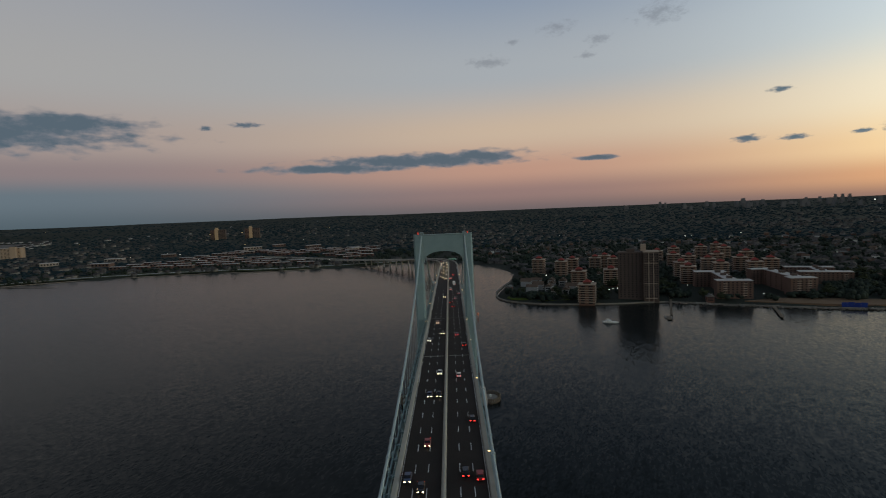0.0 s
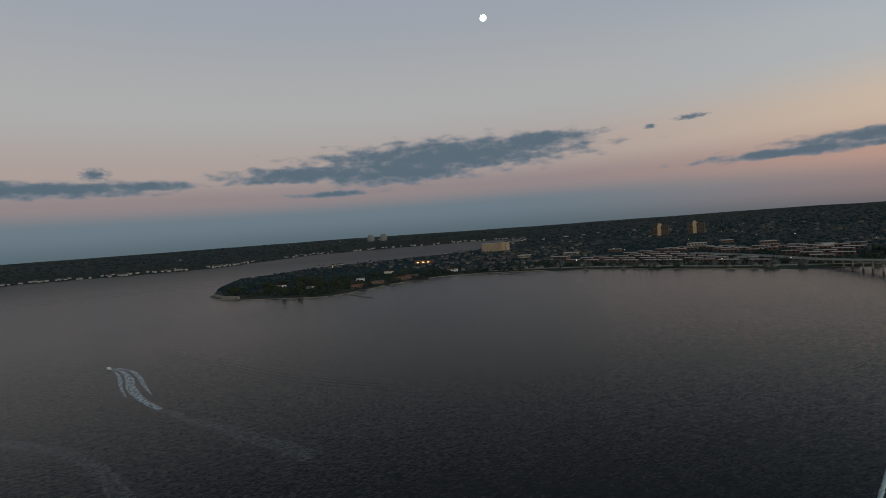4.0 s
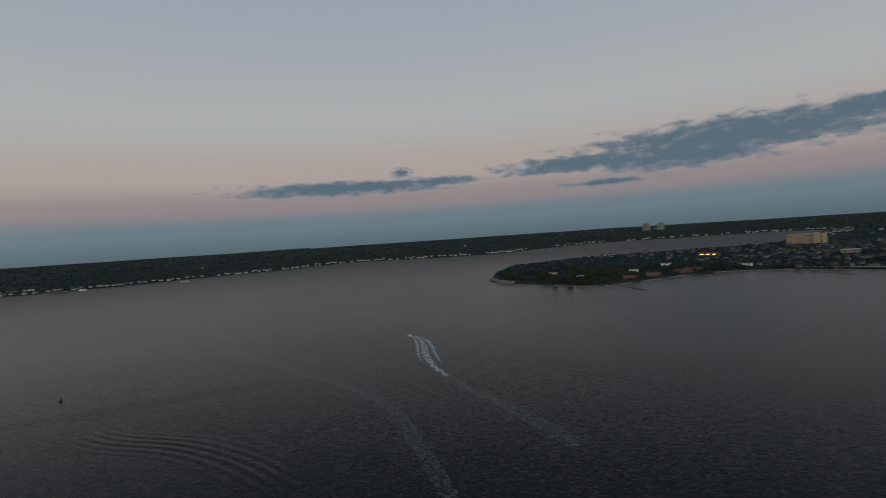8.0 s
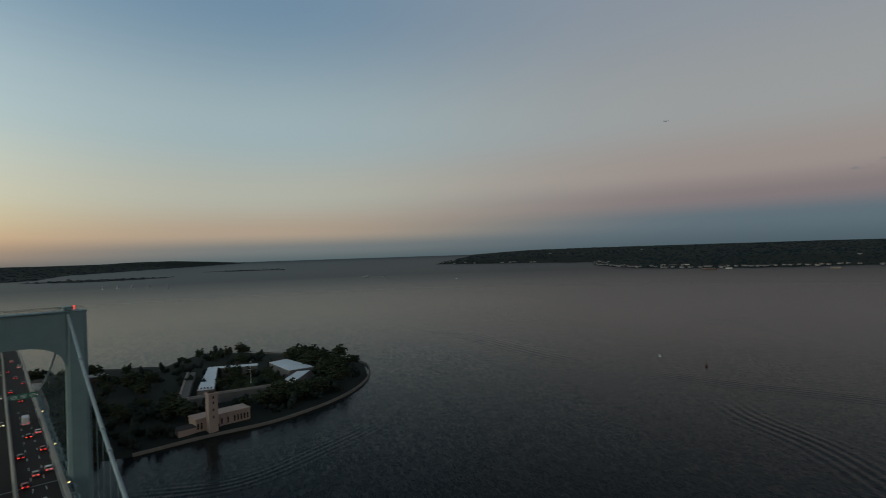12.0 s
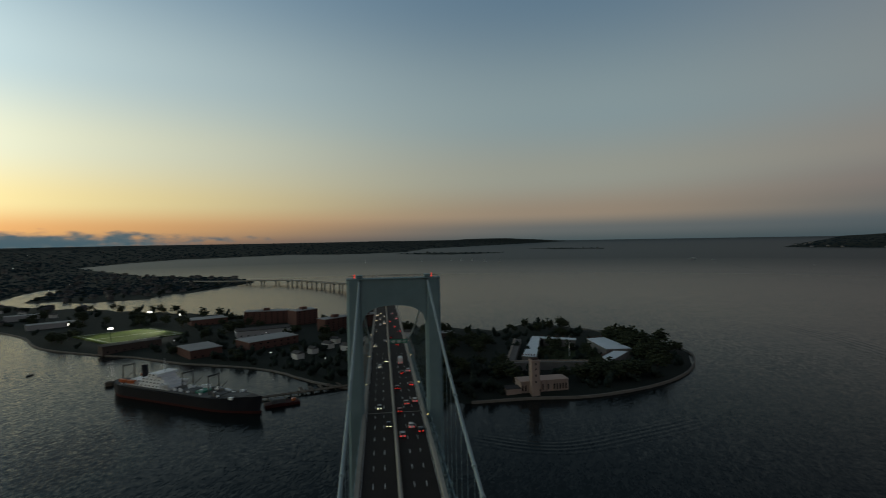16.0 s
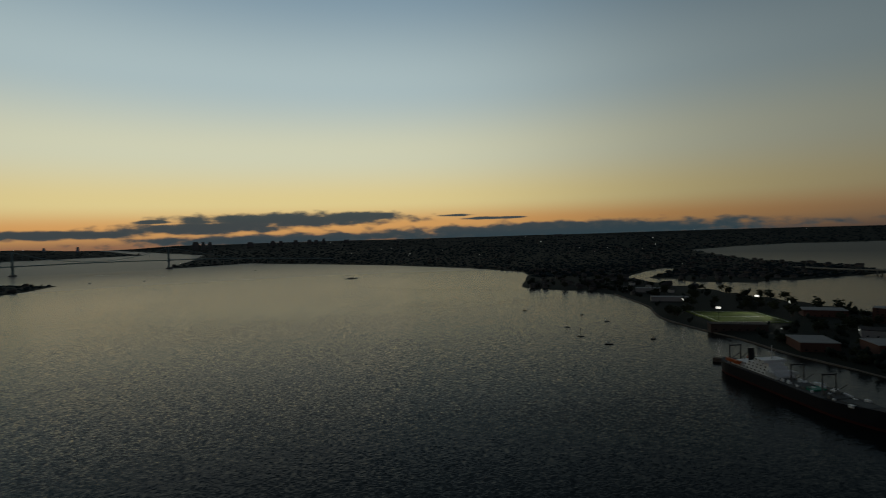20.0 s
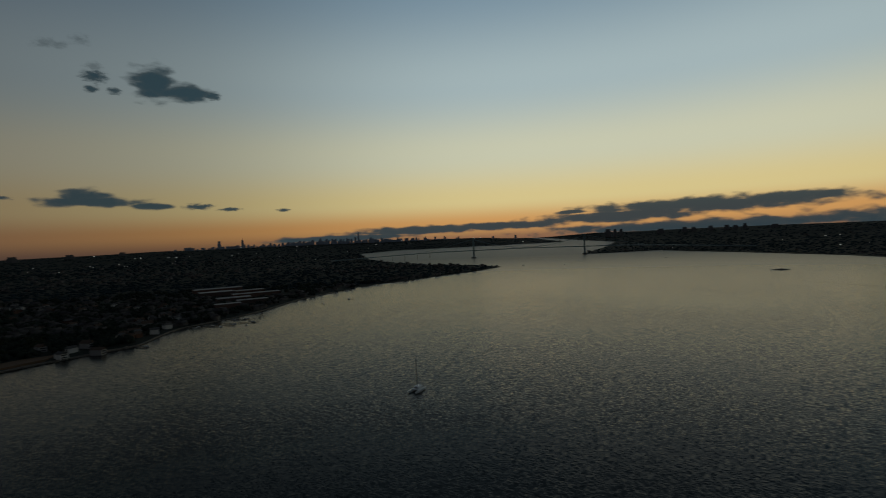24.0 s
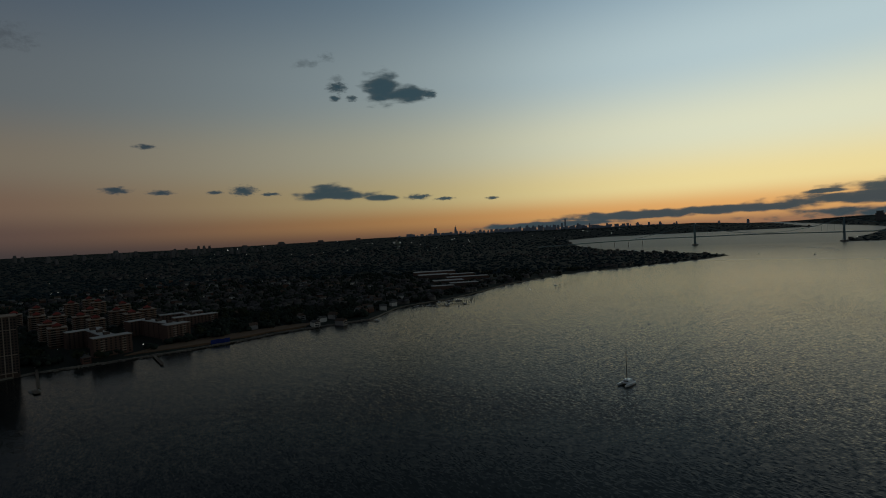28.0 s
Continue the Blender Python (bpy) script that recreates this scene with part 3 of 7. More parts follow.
def tower(y):
    t = tagged(empty("bridge_tower", pose(XC, y, 0)), "tall pale blue-green painted steel portal tower of a suspension bridge", "bridge tower", "bridge towers")
    for s in (-1, 1):
        bm = bmesh.new()
        rings = []
        for z, w, dpt, xo in ((6, 6.8, 8.6, 16.1), (40, 6.3, 7.6, 15.9), (91, 6.0, 6.6, 15.8), (110, 5.8, 6.2, 15.8)):
            c = s * xo
            pts = [(c - w / 2, -dpt / 2 + 1), (c - w / 2 + 1, -dpt / 2), (c + w / 2 - 1, -dpt / 2), (c + w / 2, -dpt / 2 + 1),
                   (c + w / 2, dpt / 2 - 1), (c + w / 2 - 1, dpt / 2), (c - w / 2 + 1, dpt / 2), (c - w / 2, dpt / 2 - 1)]
            rings.append([bm.verts.new((px, py, z)) for px, py in pts])
        for a, b in zip(rings, rings[1:]):
            for i in range(8):
                bm.faces.new((a[i], a[(i + 1) % 8], b[(i + 1) % 8], b[i]))
        bm.faces.new(rings[-1])
        bm.faces.new(rings[0][::-1])
        leg = part("leg", bm, M_STEEL, t)
        pier = part("pier", boxbm(s * 16.6 - 8, s * 16.6 + 8, -11, 11, -3, 6, bevel=1.5), M_CONC, t, "concrete pier footing")
        bm = bmesh.new()
        tube(bm, (s * 15.8, -2.6, 110), (s * 15.8, -2.6, 111.1), 0.16, n=6)
        tube(bm, (s * 15.8, -2.6, 111.1), (s * 15.8, -2.6, 111.5), 0.24, 0.2, n=8)
        part("warning_light", bm, M_LAMPR, t, "red aviation warning light")
        part("saddle_housing", boxbm(s * CH - 1.3, s * CH + 1.3, -2.2, 2.2, 110, 111.4, bevel=0.3), M_STEEL, t)
    # top strut with an arched underside
    bm = bmesh.new()
    n = 20
    prev = None
    for i in range(n + 1):
        x = -13.0 + 26.0 * i / n
        u = abs(x) / 13.0
        zb = 91.2 + 7.9 * math.sqrt(max(0.0, 1 - u ** 2.6))
        cur = [bm.verts.new((x, yy, zz)) for yy, zz in ((-2.7, zb), (-2.7, 110), (2.7, 110), (2.7, zb))]
        if prev:
            for k in range(4):
                bm.faces.new((prev[k], prev[(k + 1) % 4], cur[(k + 1) % 4], cur[k]))
        prev = cur
    part("portal_arch", bm, M_STEEL, t, "arched top strut")
    part("cross_strut", boxbm(-13, 13, -2.4, 2.4, 43, 47.5, bevel=0.3), M_STEEL, t)
    # parapet and rail along the top
    for yy in (-2.9, 2.9):
        bm = bmesh.new()
        for i in range(24):
            x = -17.6 + 35.2 * i / 23
            tube(bm, (x, yy, 110), (x, yy, 111.1), 0.05, n=4)
        tube(bm, (-17.6, yy, 111.1), (17.6, yy, 111.1), 0.05, n=4)
        part("top_rail", bm, M_DARK, t)
    part("cornice", boxbm(-18.9, 18.9, -3.3, 3.3, 109.6, 110.02, bevel=0.1), M_STEEL, t)
    return t


tower(TS)
tower(TN)


# main cables: parabola between the towers, straight in the side spans
MIDY = (TS + TN) / 2
HALF = (TS - TN) / 2


def cable_z(y):
    if TN <= y <= TS:
        return 58.5 + (109.8 - 58.5) * ((y - MIDY) / HALF) ** 2
    e = (y - TS) if y > TS else (TN - y)
    u = e / 169.0
    return 109.6 + (53.5 - 109.6) * u - 9.0 * 4 * u * (1 - u) * 0.5


for s in (-1, 1):
    cab = tagged(empty("main_cable"), "thick pale main cable of the suspension bridge", "cable", "main cables", kind="structure")
    bm = bmesh.new()
    ys = [TN - 169 + i * (TS - TN + 338) / 150 for i in range(151)]
    ring0 = None
    for y in ys:
        ring = [bm.verts.new((XC + s * CH + 0.42 * math.cos(a), y, cable_z(y) + 0.42 * math.sin(a))) for a in [k * math.pi / 4 for k in range(8)]]
        if ring0:
            for i in range(8):
                bm.faces.new((ring0[i], ring0[(i + 1) % 8], ring[(i + 1) % 8], ring[i]))
        ring0 = ring
    part("cable", bm, M_CABLE, cab, smooth=True)
    base = None
    y = TN - 150
    while y < TS + 150:
        if abs(y - TS) > 8 and abs(y - TN) > 8 and cable_z(y) - road_z(y) > 1.5:
            hgt = cable_z(y) - road_z(y) + 1.5
            if base is None:
                bm = bmesh.new()
                for o in (-0.3, 0.3):
                    tube(bm, (0, o, 0), (0, o, 1), 0.035, n=5, caps=False)
                base = part("suspender", bm, M_STEEL, cab)
                base.matrix_basis = Matrix.Translation((XC + s * CH, y, road_z(y) - 1.5)) @ Matrix.Diagonal((1, 1, hgt, 1))
                bm = bmesh.new()
                tube(bm, (0, -0.55, 0), (0, 0.55, 0), 0.56, n=8)
                band = part("cable_band", bm, M_CABLE, cab)
                band.matrix_basis = Matrix.Translation((XC + s * CH, y, cable_z(y)))
            else:
                again(base, cab, Matrix.Translation((XC + s * CH, y, road_z(y) - 1.5)) @ Matrix.Diagonal((1, 1, hgt, 1)))
                if int(y * 10) % 2 == 0:
                    again(band, cab, Matrix.Translation((XC + s * CH, y, cable_z(y))))
        y += 9.15



# ---- lane markings, piers, signs and lamps of the bridge ----
bm = boxbm(-0.075, 0.075, -2.3, 2.3, 0.006, 0.016)
dash = None
LANES = (-7.6, -4.15, 4.15, 7.6)
y = -330.0
while y < 470:
    for x in LANES:
        m = Matrix.Translation((x, y, road_z(y)))
        if dash is None:
            dash = part("lane_dash", bm, M_LINE, bridge)
            dash.matrix_basis = m
        else:
            again(dash, bridge, m)
    y += 12.2
# steel side frames outside the parapets: posts with a top chord, and outrigger beams to the suspenders
for s in (-1, 1):
    bm = bmesh.new()
    main = [p for p in WAY if TN - 169 <= p.y <= TS + 169]
    sweep(bm, main, [(XC + s * (CH - 0.22), -1.5), (XC + s * (CH + 0.22), -1.5), (XC + s * (CH + 0.22), -0.2), (XC + s * (CH - 0.22), -0.2)])
    part("edge_girder", bm, M_STEEL, bridge, "painted steel edge girder")
    bm = bmesh.new()
    sweep(bm, main, [(XC * 0.2 + s * 12.8, 1.05), (XC * 0.2 + s * 12.92, 1.05), (XC * 0.2 + s * 12.92, 1.17), (XC * 0.2 + s * 12.8, 1.17)])
    part("hand_rail", bm, M_STEEL, bridge)
    out = None
    y = TN - 150
    while y < TS + 150:
        m = Matrix.Translation((0, y, road_z(y)))
        if out is None:
            bm = bmesh.new()
            box(bm, min(s * 12.62, XC + s * (CH + 0.2)), max(s * 12.62, XC + s * (CH + 0.2)), -0.35, 0.35, -1.1, -0.26)
            out = part("outrigger", bm, M_STEEL, bridge)
            bm = bmesh.new()
            tube(bm, (XC * 0.2 + s * 12.75, 0, -0.2), (XC * 0.2 + s * 12.86, 0, 1.15), 0.07, n=5)
            box(bm, XC + s * CH - 0.22, XC + s * CH + 0.22, -0.3, 0.3, -0.19, 1.6)
            post = part("rail_post", bm, M_STEEL, bridge)
            out.matrix_basis = post.matrix_basis = m
        else:
            again(out, bridge, m)
            again(post, bridge, m)
        y += 9.15
# stiffening truss below the deck
tr = None
y = TN - 165
while y < TS + 160:
    for s in (-1, 1):
        m = Matrix.Translation((XC + s * CH, y, road_z(y)))
        if tr is None:
            bm = bmesh.new()
            tube(bm, (0, 0, -8), (0, 18.3, -8), 0.35, n=4)
            tube(bm, (0, 0, -1), (0, 0, -8), 0.28, n=4)
            tube(bm, (0, 0, -1), (0, 9.15, -8), 0.25, n=4)
            tube(bm, (0, 18.3, -1), (0, 9.15, -8), 0.25, n=4)
            tr = part("truss_panel", bm, M_STEEL, bridge)
            tr.matrix_basis = m
        else:
            again(tr, bridge, m)
    y += 18.3
# the expansion joints across the road at the towers
for y in (TN, TS, TN + 92, TS - 92):
    ob = part("expansion_joint", boxbm(-11.1, 11.1, -0.3, 0.3, 0.018, 0.03), M_CONC, bridge)
    ob.location = (0, y, road_z(y))

for y, d in ((TN - 178, -1), (TS + 178, 1)):
    a = tagged(empty("anchorage", pose(0, y, 0)), "massive concrete cable anchorage under the deck", "anchorage", "cable anchorages", kind="structure")
    zt = road_z(y) - 1.3
    part("block", boxbm(-19, 19, -16, 16, -3, zt - 6, bevel=1.0), M_CONC, a)
    part("upper_block", boxbm(-17, 17, -11, 11, zt - 5.99, zt, bevel=0.5), M_CONC, a)
    for s in (-1, 1):
        part("cable_house", boxbm(XC + s * CH - 1.6, XC + s * CH + 1.6, -9, 9, zt + 0.01, zt + 3.2, bevel=0.4), M_CONC, a)

# bents of the approach viaducts
bent0 = None
step = 0
for i in range(2, len(WAY) - 2):
    p = WAY[i]
    if TN - 200 < p.y < TS + 200:
        continue
    step += (WAY[i] - WAY[i - 1]).length
    if step < 44 or p.z < 8:
        continue
    step = 0
    t = WAY[i + 1] - WAY[i - 1]
    rot = math.degrees(math.atan2(t.y, t.x)) - 90
    b = tagged(empty("viaduct_bent", pose(p.x, p.y, 0, 0, 0, rot)), "pale concrete pier bent carrying the approach viaduct", "pier", "viaduct piers", kind="structure")
    for s in (-1, 1):
        c = part("column", boxbm(s * 8 - 1.3, s * 8 + 1.3, -1.2, 1.2, -3, p.z - 3.2, bevel=0.2), M_CONC, b)
    part("cap_beam", boxbm(-12, 12, -1.4, 1.4, p.z - 3.19, p.z - 1.22, bevel=0.15), M_CONC, b)

for s in (-1, 1):
    f = tagged(empty("pier_fender", pose(s * 26.3, TS - 1, 0)), "round timber fender dolphin beside the bridge pier", "fender", "pier fenders")
    bm = bmesh.new()
    tube(bm, (0, 0, -3), (0, 0, 3.4), 0.4, n=6)
    pile = None
    for k in range(28):
        a = k * 2 * math.pi / 28
        m = pose(6 * math.cos(a), 8 * math.sin(a), 0.3 * math.sin(k * 3))
        if pile is None:
            pile = part("timber_pile", bm, M_WOOD, f)
            pile.matrix_basis = m
        else:
            again(pile, f, m)
    for z in (1.0, 2.8):
        bm = bmesh.new()
        for k in range(28):
            a, a2 = k * 2 * math.pi / 28, (k + 1) * 2 * math.pi / 28
            tube(bm, (6.45 * math.cos(a), 8.45 * math.sin(a), z), (6.45 * math.cos(a2), 8.45 * math.sin(a2), z), 0.22, n=5)
        part("waler", bm, M_WOOD, f)
    bm = bmesh.new()
    tube(bm, (0, 0, -3), (0, 0, 2.2), 4.6, n=20)
    part("deck", bm, M_CONC, f)
    part("light_box", boxbm(-0.6, 0.6, -0.6, 0.6, 2.2, 3.4, bevel=0.1), M_WHITE, f)

M_SIGN = mat("green_sign", (0.015, 0.22, 0.13), (0.012, 0.17, 0.10), 0.5, 0.5)


def gantry(y, x0, x1, face):
    g = tagged(empty("sign_gantry", pose(0, y, road_z(y))), "steel road gantry with green direction signs over the lanes", "gantry", "sign gantries")
    for x in (x0, x1):
        bm = bmesh.new()
        tube(bm, (x, 0, -1), (x, 0, 8.6), 0.22, n=8)
        part("post", bm, M_STEEL, g)
    bm = bmesh.new()
    for z in (7.2, 8.4):
        tube(bm, (x0, 0, z), (x1, 0, z), 0.12, n=6)
    k = 0
    while x0 + k < x1 - 1:
        tube(bm, (x0 + k, 0, 7.2), (x0 + k + 1, 0, 8.4), 0.06, n=4)
        k += 1
    part("truss_beam", bm, M_STEEL, g)
    for u in (x0 + (x1 - x0) * 0.2, x0 + (x1 - x0) * 0.5, x0 + (x1 - x0) * 0.8):
        s = part("sign_panel", boxbm(u - 1.6, u + 1.6, face * 0.3 - 0.06, face * 0.3 + 0.06, 6.4, 9.0, bevel=0.04), M_SIGN, g)
        for z, w in ((8.2, 1.1), (7.6, 1.3), (7.0, 0.8)):
            yy = face * 0.38
            part("text_bar", boxbm(u - w, u + w, yy - 0.012, yy + 0.012, z - 0.13, z + 0.13), M_LINE, s)


gantry(-332, -12.3, -0.2, 1)
gantry(770, 0.2, 12.3, -1)
gantry(-880, -8, 13, 1)

lamp0 = None
for y in (-372, -340, -296, -236, -190, 130, 190, 250, 300, 360, 420, 480, 540, 620):
    for s in (-1, 1):
        if (int(y) // 10 + s) % 3 == 0:
            continue
        m = pose(s * 13.4, y, road_z(y), 0, 0, 0 if s > 0 else 180)
        if lamp0 is None:
            lamp0 = tagged(empty("bridge_lamp", m), "slim road lamp with a warm sodium head", "street lamp", "bridge lamps")
            bm = bmesh.new()
            tube(bm, (0, 0, -1.0), (0, 0, 5.6), 0.09, 0.06, n=6)
            tube(bm, (0, 0, 5.5), (-1.4, 0, 6.0), 0.05, n=5)
            part("pole", bm, M_STEEL, lamp0)
            part("lamp_head", boxbm(-1.9, -1.3, -0.16, 0.16, 5.9, 6.08, bevel=0.05), M_LAMPY, lamp0, "glowing sodium lamp head")
        else:
            copy_thing(lamp0, m)


# ---- vehicles ----
def car(kind, paint, label, lit=True):
    c = tagged(empty(kind, pose(0, 0, -500)), label, kind, "traffic on the bridge" if lit else "parked cars")
    ln, wd, hb, ht = {"car": (4.6, 1.85, 0.95, 1.5), "van": (5.2, 2.0, 1.2, 2.1), "truck": (8.5, 2.45, 1.4, 3.4)}[kind]
    bm = bmesh.new()
    box(bm, -wd / 2, wd / 2, -ln / 2, ln / 2, 0.28, hb, bevel=0.14)
    if kind == "truck":
        box(bm, -wd / 2, wd / 2, -ln / 2 + 0.05, ln / 2 - 2.3, hb, ht, bevel=0.06)
    part("body", bm, paint, c)
    bm = bmesh.new()
    y0, y1 = {"car": (-ln * 0.36, ln * 0.24), "van": (-ln * 0.46, ln * 0.28), "truck": (ln / 2 - 2.15, ln / 2 - 0.3)}[kind]
    zt = ht if kind != "truck" else 2.7
    v = [bm.verts.new(p) for p in ((-wd * .46, y0, hb), (wd * .46, y0, hb), (wd * .46, y1, hb), (-wd * .46, y1, hb), (-wd * .38, y0 + .45, zt - .12), (wd * .38, y0 + .45, zt - .12), (wd * .38, y1 - .7, zt - .12), (-wd * .38, y1 - .7, zt - .12))]
    for q in ((0, 1, 5, 4), (1, 2, 6, 5), (2, 3, 7, 6), (3, 0, 4, 7)):
        bm.faces.new([v[i] for i in q])
    part("glazing", bm, M_GLASS, c, "dark glass")
    part("roof", boxbm(-wd * .39, wd * .39, y0 + .42, y1 - .66, zt - .12, zt, bevel=0.05), paint, c)
    for sx in (-1, 1):
        for yy in (-ln * 0.31, ln * 0.31):
            bm = bmesh.new()
            tube(bm, (sx * (wd / 2 - 0.24), yy, 0.33), (sx * (wd / 2 + 0.02), yy, 0.33), 0.33, n=12)
            part("wheel", bm, M_DARK, c)
        bm = boxbm(sx * wd * .34 - .2, sx * wd * .34 + .2, ln / 2 - .02, ln / 2 + .05, .55, .8)
        part("headlight", bm, M_HEAD if lit else M_GLASS, c, "lit headlight" if lit else "")
        bm = boxbm(sx * wd * .36 - .2, sx * wd * .36 + .2, -ln / 2 - .05, -ln / 2 + .02, .6, .85)
        part("tail_light", bm, M_TAIL if lit else M_REDROOF, c, "lit red tail light" if lit else "")
    return c


M_HEAD = mat("headlight", (0.9, 0.9, 0.85), None, emit=(1.0, 0.76, 0.42), power=7.0)
M_TAIL = mat("tail_light", (0.5, 0.02, 0.02), None, emit=(1.0, 0.04, 0.03), power=3.5)
PAINTS = [(M_WHITE, "white"), (mat("black_paint", (0.012, 0.012, 0.014), None, rough=0.25), "black"), (mat("silver_paint", (0.34, 0.35, 0.36), None, rough=0.3, metal=0.4), "silver grey"), (mat("red_paint", (0.24, 0.02, 0.018), None, rough=0.3), "dark red"), (mat("blue_paint", (0.03, 0.05, 0.11), None, rough=0.3), "dark blue")]
MODELS = [car("car", p, w + " saloon car with lit lamps on the asphalt") for p, w in PAINTS]
MODELS += [car("van", PAINTS[0][0], "white van with lit lamps on the asphalt"), car("truck", PAINTS[0][0], "white box truck driving on the bridge lanes")]
ONCOMING = [(-9.3, 275, 0), (-2.4, 291, 1), (-5.9, 321, 3), (-2.4, 425, 1), (-5.9, 189, 4), (-2.5, 189, 1), (-2.6, 216, 0), (-5.0, 148, 3), (-5.6, 123, 1), (-9.2, 128, 4)]
AWAY = [(5.3, 212, 0), (4.2, 378, 1), (8.9, 263, 1), (5.4, 287, 4), (8.8, 165, 1), (5.6, 130, 1), (9.2, 128, 3), (2.4, 397, 1), (5.8, 415, 2), (2.4, 468, 5), (5.9, 505, 6), (9.2, 440, 2), (2.4, 560, 0), (5.9, 600, 3)]
NORTHBOUND = [(-5.9, -305, 6), (-9.3, -283, 0), (-5.9, -278, 1), (-9.3, -254, 3), (-2.4, -249, 1), (-9.3, -227, 0), (-5.6, -224, 2), (-2.4, -214, 3), (-6.0, -195, 0), (-9.3, -190, 1), (-2.4, -186, 2), (-5.9, -360, 3), (-2.4, -392, 1), (-9.3, -420, 4), (-5.9, -445, 3), (-9.2, -500, 5), (-2.4, -480, 1), (-5.9, -540, 2)]
SOUTHBOUND = [(5.9, -219, 2), (2.4, -197, 1), (5.9, -294, 0), (2.4, -308, 1), (8.9, -358, 0), (2.4, -377, 2), (8.9, -424, 4), (5.9, -460, 0), (2.4, -470, 5), (8.9, -490, 1), (5.9, -500, 0), (2.4, -520, 2), (8.9, -530, 0), (5.9, -545, 1)]
r2 = random.Random(3)
QUEUE = [(-2.4 - 3.5 * (k % 3), 560 + 16 * k + r2.uniform(-5, 5), r2.randrange(6)) for k in range(18)]
for x, y, k in ONCOMING + QUEUE + NORTHBOUND:
    u = min(range(len(WAY)), key=lambda i: abs(WAY[i].y - y))
    t = WAY[min(u + 1, len(WAY) - 1)] - WAY[u - 1]
    side = Vector((t.y, -t.x, 0)).normalized()
    p = Vector((WAY[u].x, y, road_z(y))) + side * x if abs(y) > 600 else Vector((x, y, road_z(y)))
    copy_thing(MODELS[k], pose(p.x, p.y, p.z + 0.02, 0, 0, 180 + math.degrees(math.atan2(t.y, t.x)) - 90))
for x, y, k in AWAY + SOUTHBOUND:
    copy_thing(MODELS[k], pose(x, y, road_z(y) + 0.02, 0, 0, 0))



# ---- ground height under a place ----
def ground_z(x, y):
    a = np.array([float(x)]), np.array([float(y)])
    d = inside_distance(np.stack(a, 1))
    return float(max(land_height(a[0], a[1], d)[0], 0.0))


def windowed(b, faces, fh, floors, z, ww, wh, mat_w=None, sill=True):
    """Windows as parts on faces given as (centre, direction along, length, count)."""
    bm = bmesh.new()
    box(bm, -ww / 2, ww / 2, -0.12, 0.02, 0, wh)
    win, sil = None, None
    for (cx, cy), ang, length, count in faces:
        for f in range(floors):
            for k in range(count):
                u = -length / 2 + length * (k + 0.5) / count
                m = pose(cx, cy, 0, 0, 0, ang) @ Matrix.Translation((u, -0.03, z + f * fh))
                if win is None:
                    win = part("window", bm, mat_w or M_GLASS, b)
                    win.matrix_basis = m
                else:
                    again(win, b, m)
    return b


# ---- the apartment quarter on the south shore ----
def apartment_block(x, y, floors, rot, w=19.0):
    z0 = ground_z(x, y)
    fh = 2.95
    b = tagged(empty("apartment_block", pose(x, y, z0 - 0.3, 0, 0, rot)), "tan brick apartment block with pale balconies and red pyramid roof", "apartment block", "apartment blocks on the shore")
    top = floors * fh + 1.2
    part("wall", boxbm(-w / 2, w / 2, -w / 2, w / 2, -2, top), M_BRICK, b)
    bm = bmesh.new()
    o, t = w / 2 + 1.15, 0.25
    loops = [[bm.verts.new((sx * q, sy * q, z)) for sx, sy in ((-1, -1), (1, -1), (1, 1), (-1, 1))]
             for q, z in ((w / 2 + 0.01, 0), (o, 0), (o, 0.8), (o - t, 0.8), (o - t, 0.22), (w / 2 + 0.01, 0.22))]
    for i in range(6):
        for k in range(4):
            bm.faces.new((loops[i][k], loops[i][(k + 1) % 4], loops[(i + 1) % 6][(k + 1) % 4], loops[(i + 1) % 6][k]))
    bmesh.ops.recalc_face_normals(bm, faces=bm.faces[:])
    bal = None
    for f in range(1, floors):
        m = Matrix.Translation((0, 0, f * fh + 0.6))
        if bal is None:
            bal = part("balcony", bm, M_SLAB, b, "pale concrete balcony band")
            bal.matrix_basis = m
        else:
            again(bal, b, m)
    windowed(b, [((0, -w / 2 - 0.01), 0, w, 2), ((-w / 2 - 0.01, 0), -90, w, 2)], fh, floors, 1.75, 5.0, 1.5)
    part("roof", boxbm(-w / 2 - 1.2, w / 2 + 1.2, -w / 2 - 1.2, w / 2 + 1.2, top, top + 0.9, bevel=0.15), M_SLAB, b)
    part("stair_hut", boxbm(-4.5, 4.5, -4.5, 4.5, top + 0.9, top + 3.2), M_RED, b)
    bm = bmesh.new()
    ap = bm.verts.new((0, 0, top + 6.8))
    c = [bm.verts.new((sx * 5.4, sy * 5.4, top + 3.2)) for sx, sy in ((-1, -1), (1, -1), (1, 1), (-1, 1))]
    for i in range(4):
        bm.faces.new((c[i], c[(i + 1) % 4], ap))
    bm.faces.new(c[::-1])
    part("pyramid_roof", bm, M_REDROOF, b, "red pyramid roof")
    return b


BLOCKS = [(160, 930, 9), (195, 906, 8), (221, 937, 8), (190, 762, 8), (173, 652, 8), (263, 941, 8), (287, 965, 8), (286, 909, 8), (238, 767, 8), (439, 1024, 8), (393, 917, 8), (360, 811, 8), (350, 765, 8),
          (403, 880, 8), (492, 1025, 8), (534, 1049, 8), (516, 984, 8), (454, 889, 8), (413, 835, 8), (407, 784, 8), (509, 898, 8), (463, 833, 8), (456, 781, 8), (492, 802, 8), (394, 991, 8)]
for i, (x, y, f) in enumerate(BLOCKS):
    apartment_block(x, y, f, -19 + (i % 3 - 1) * 1.5)


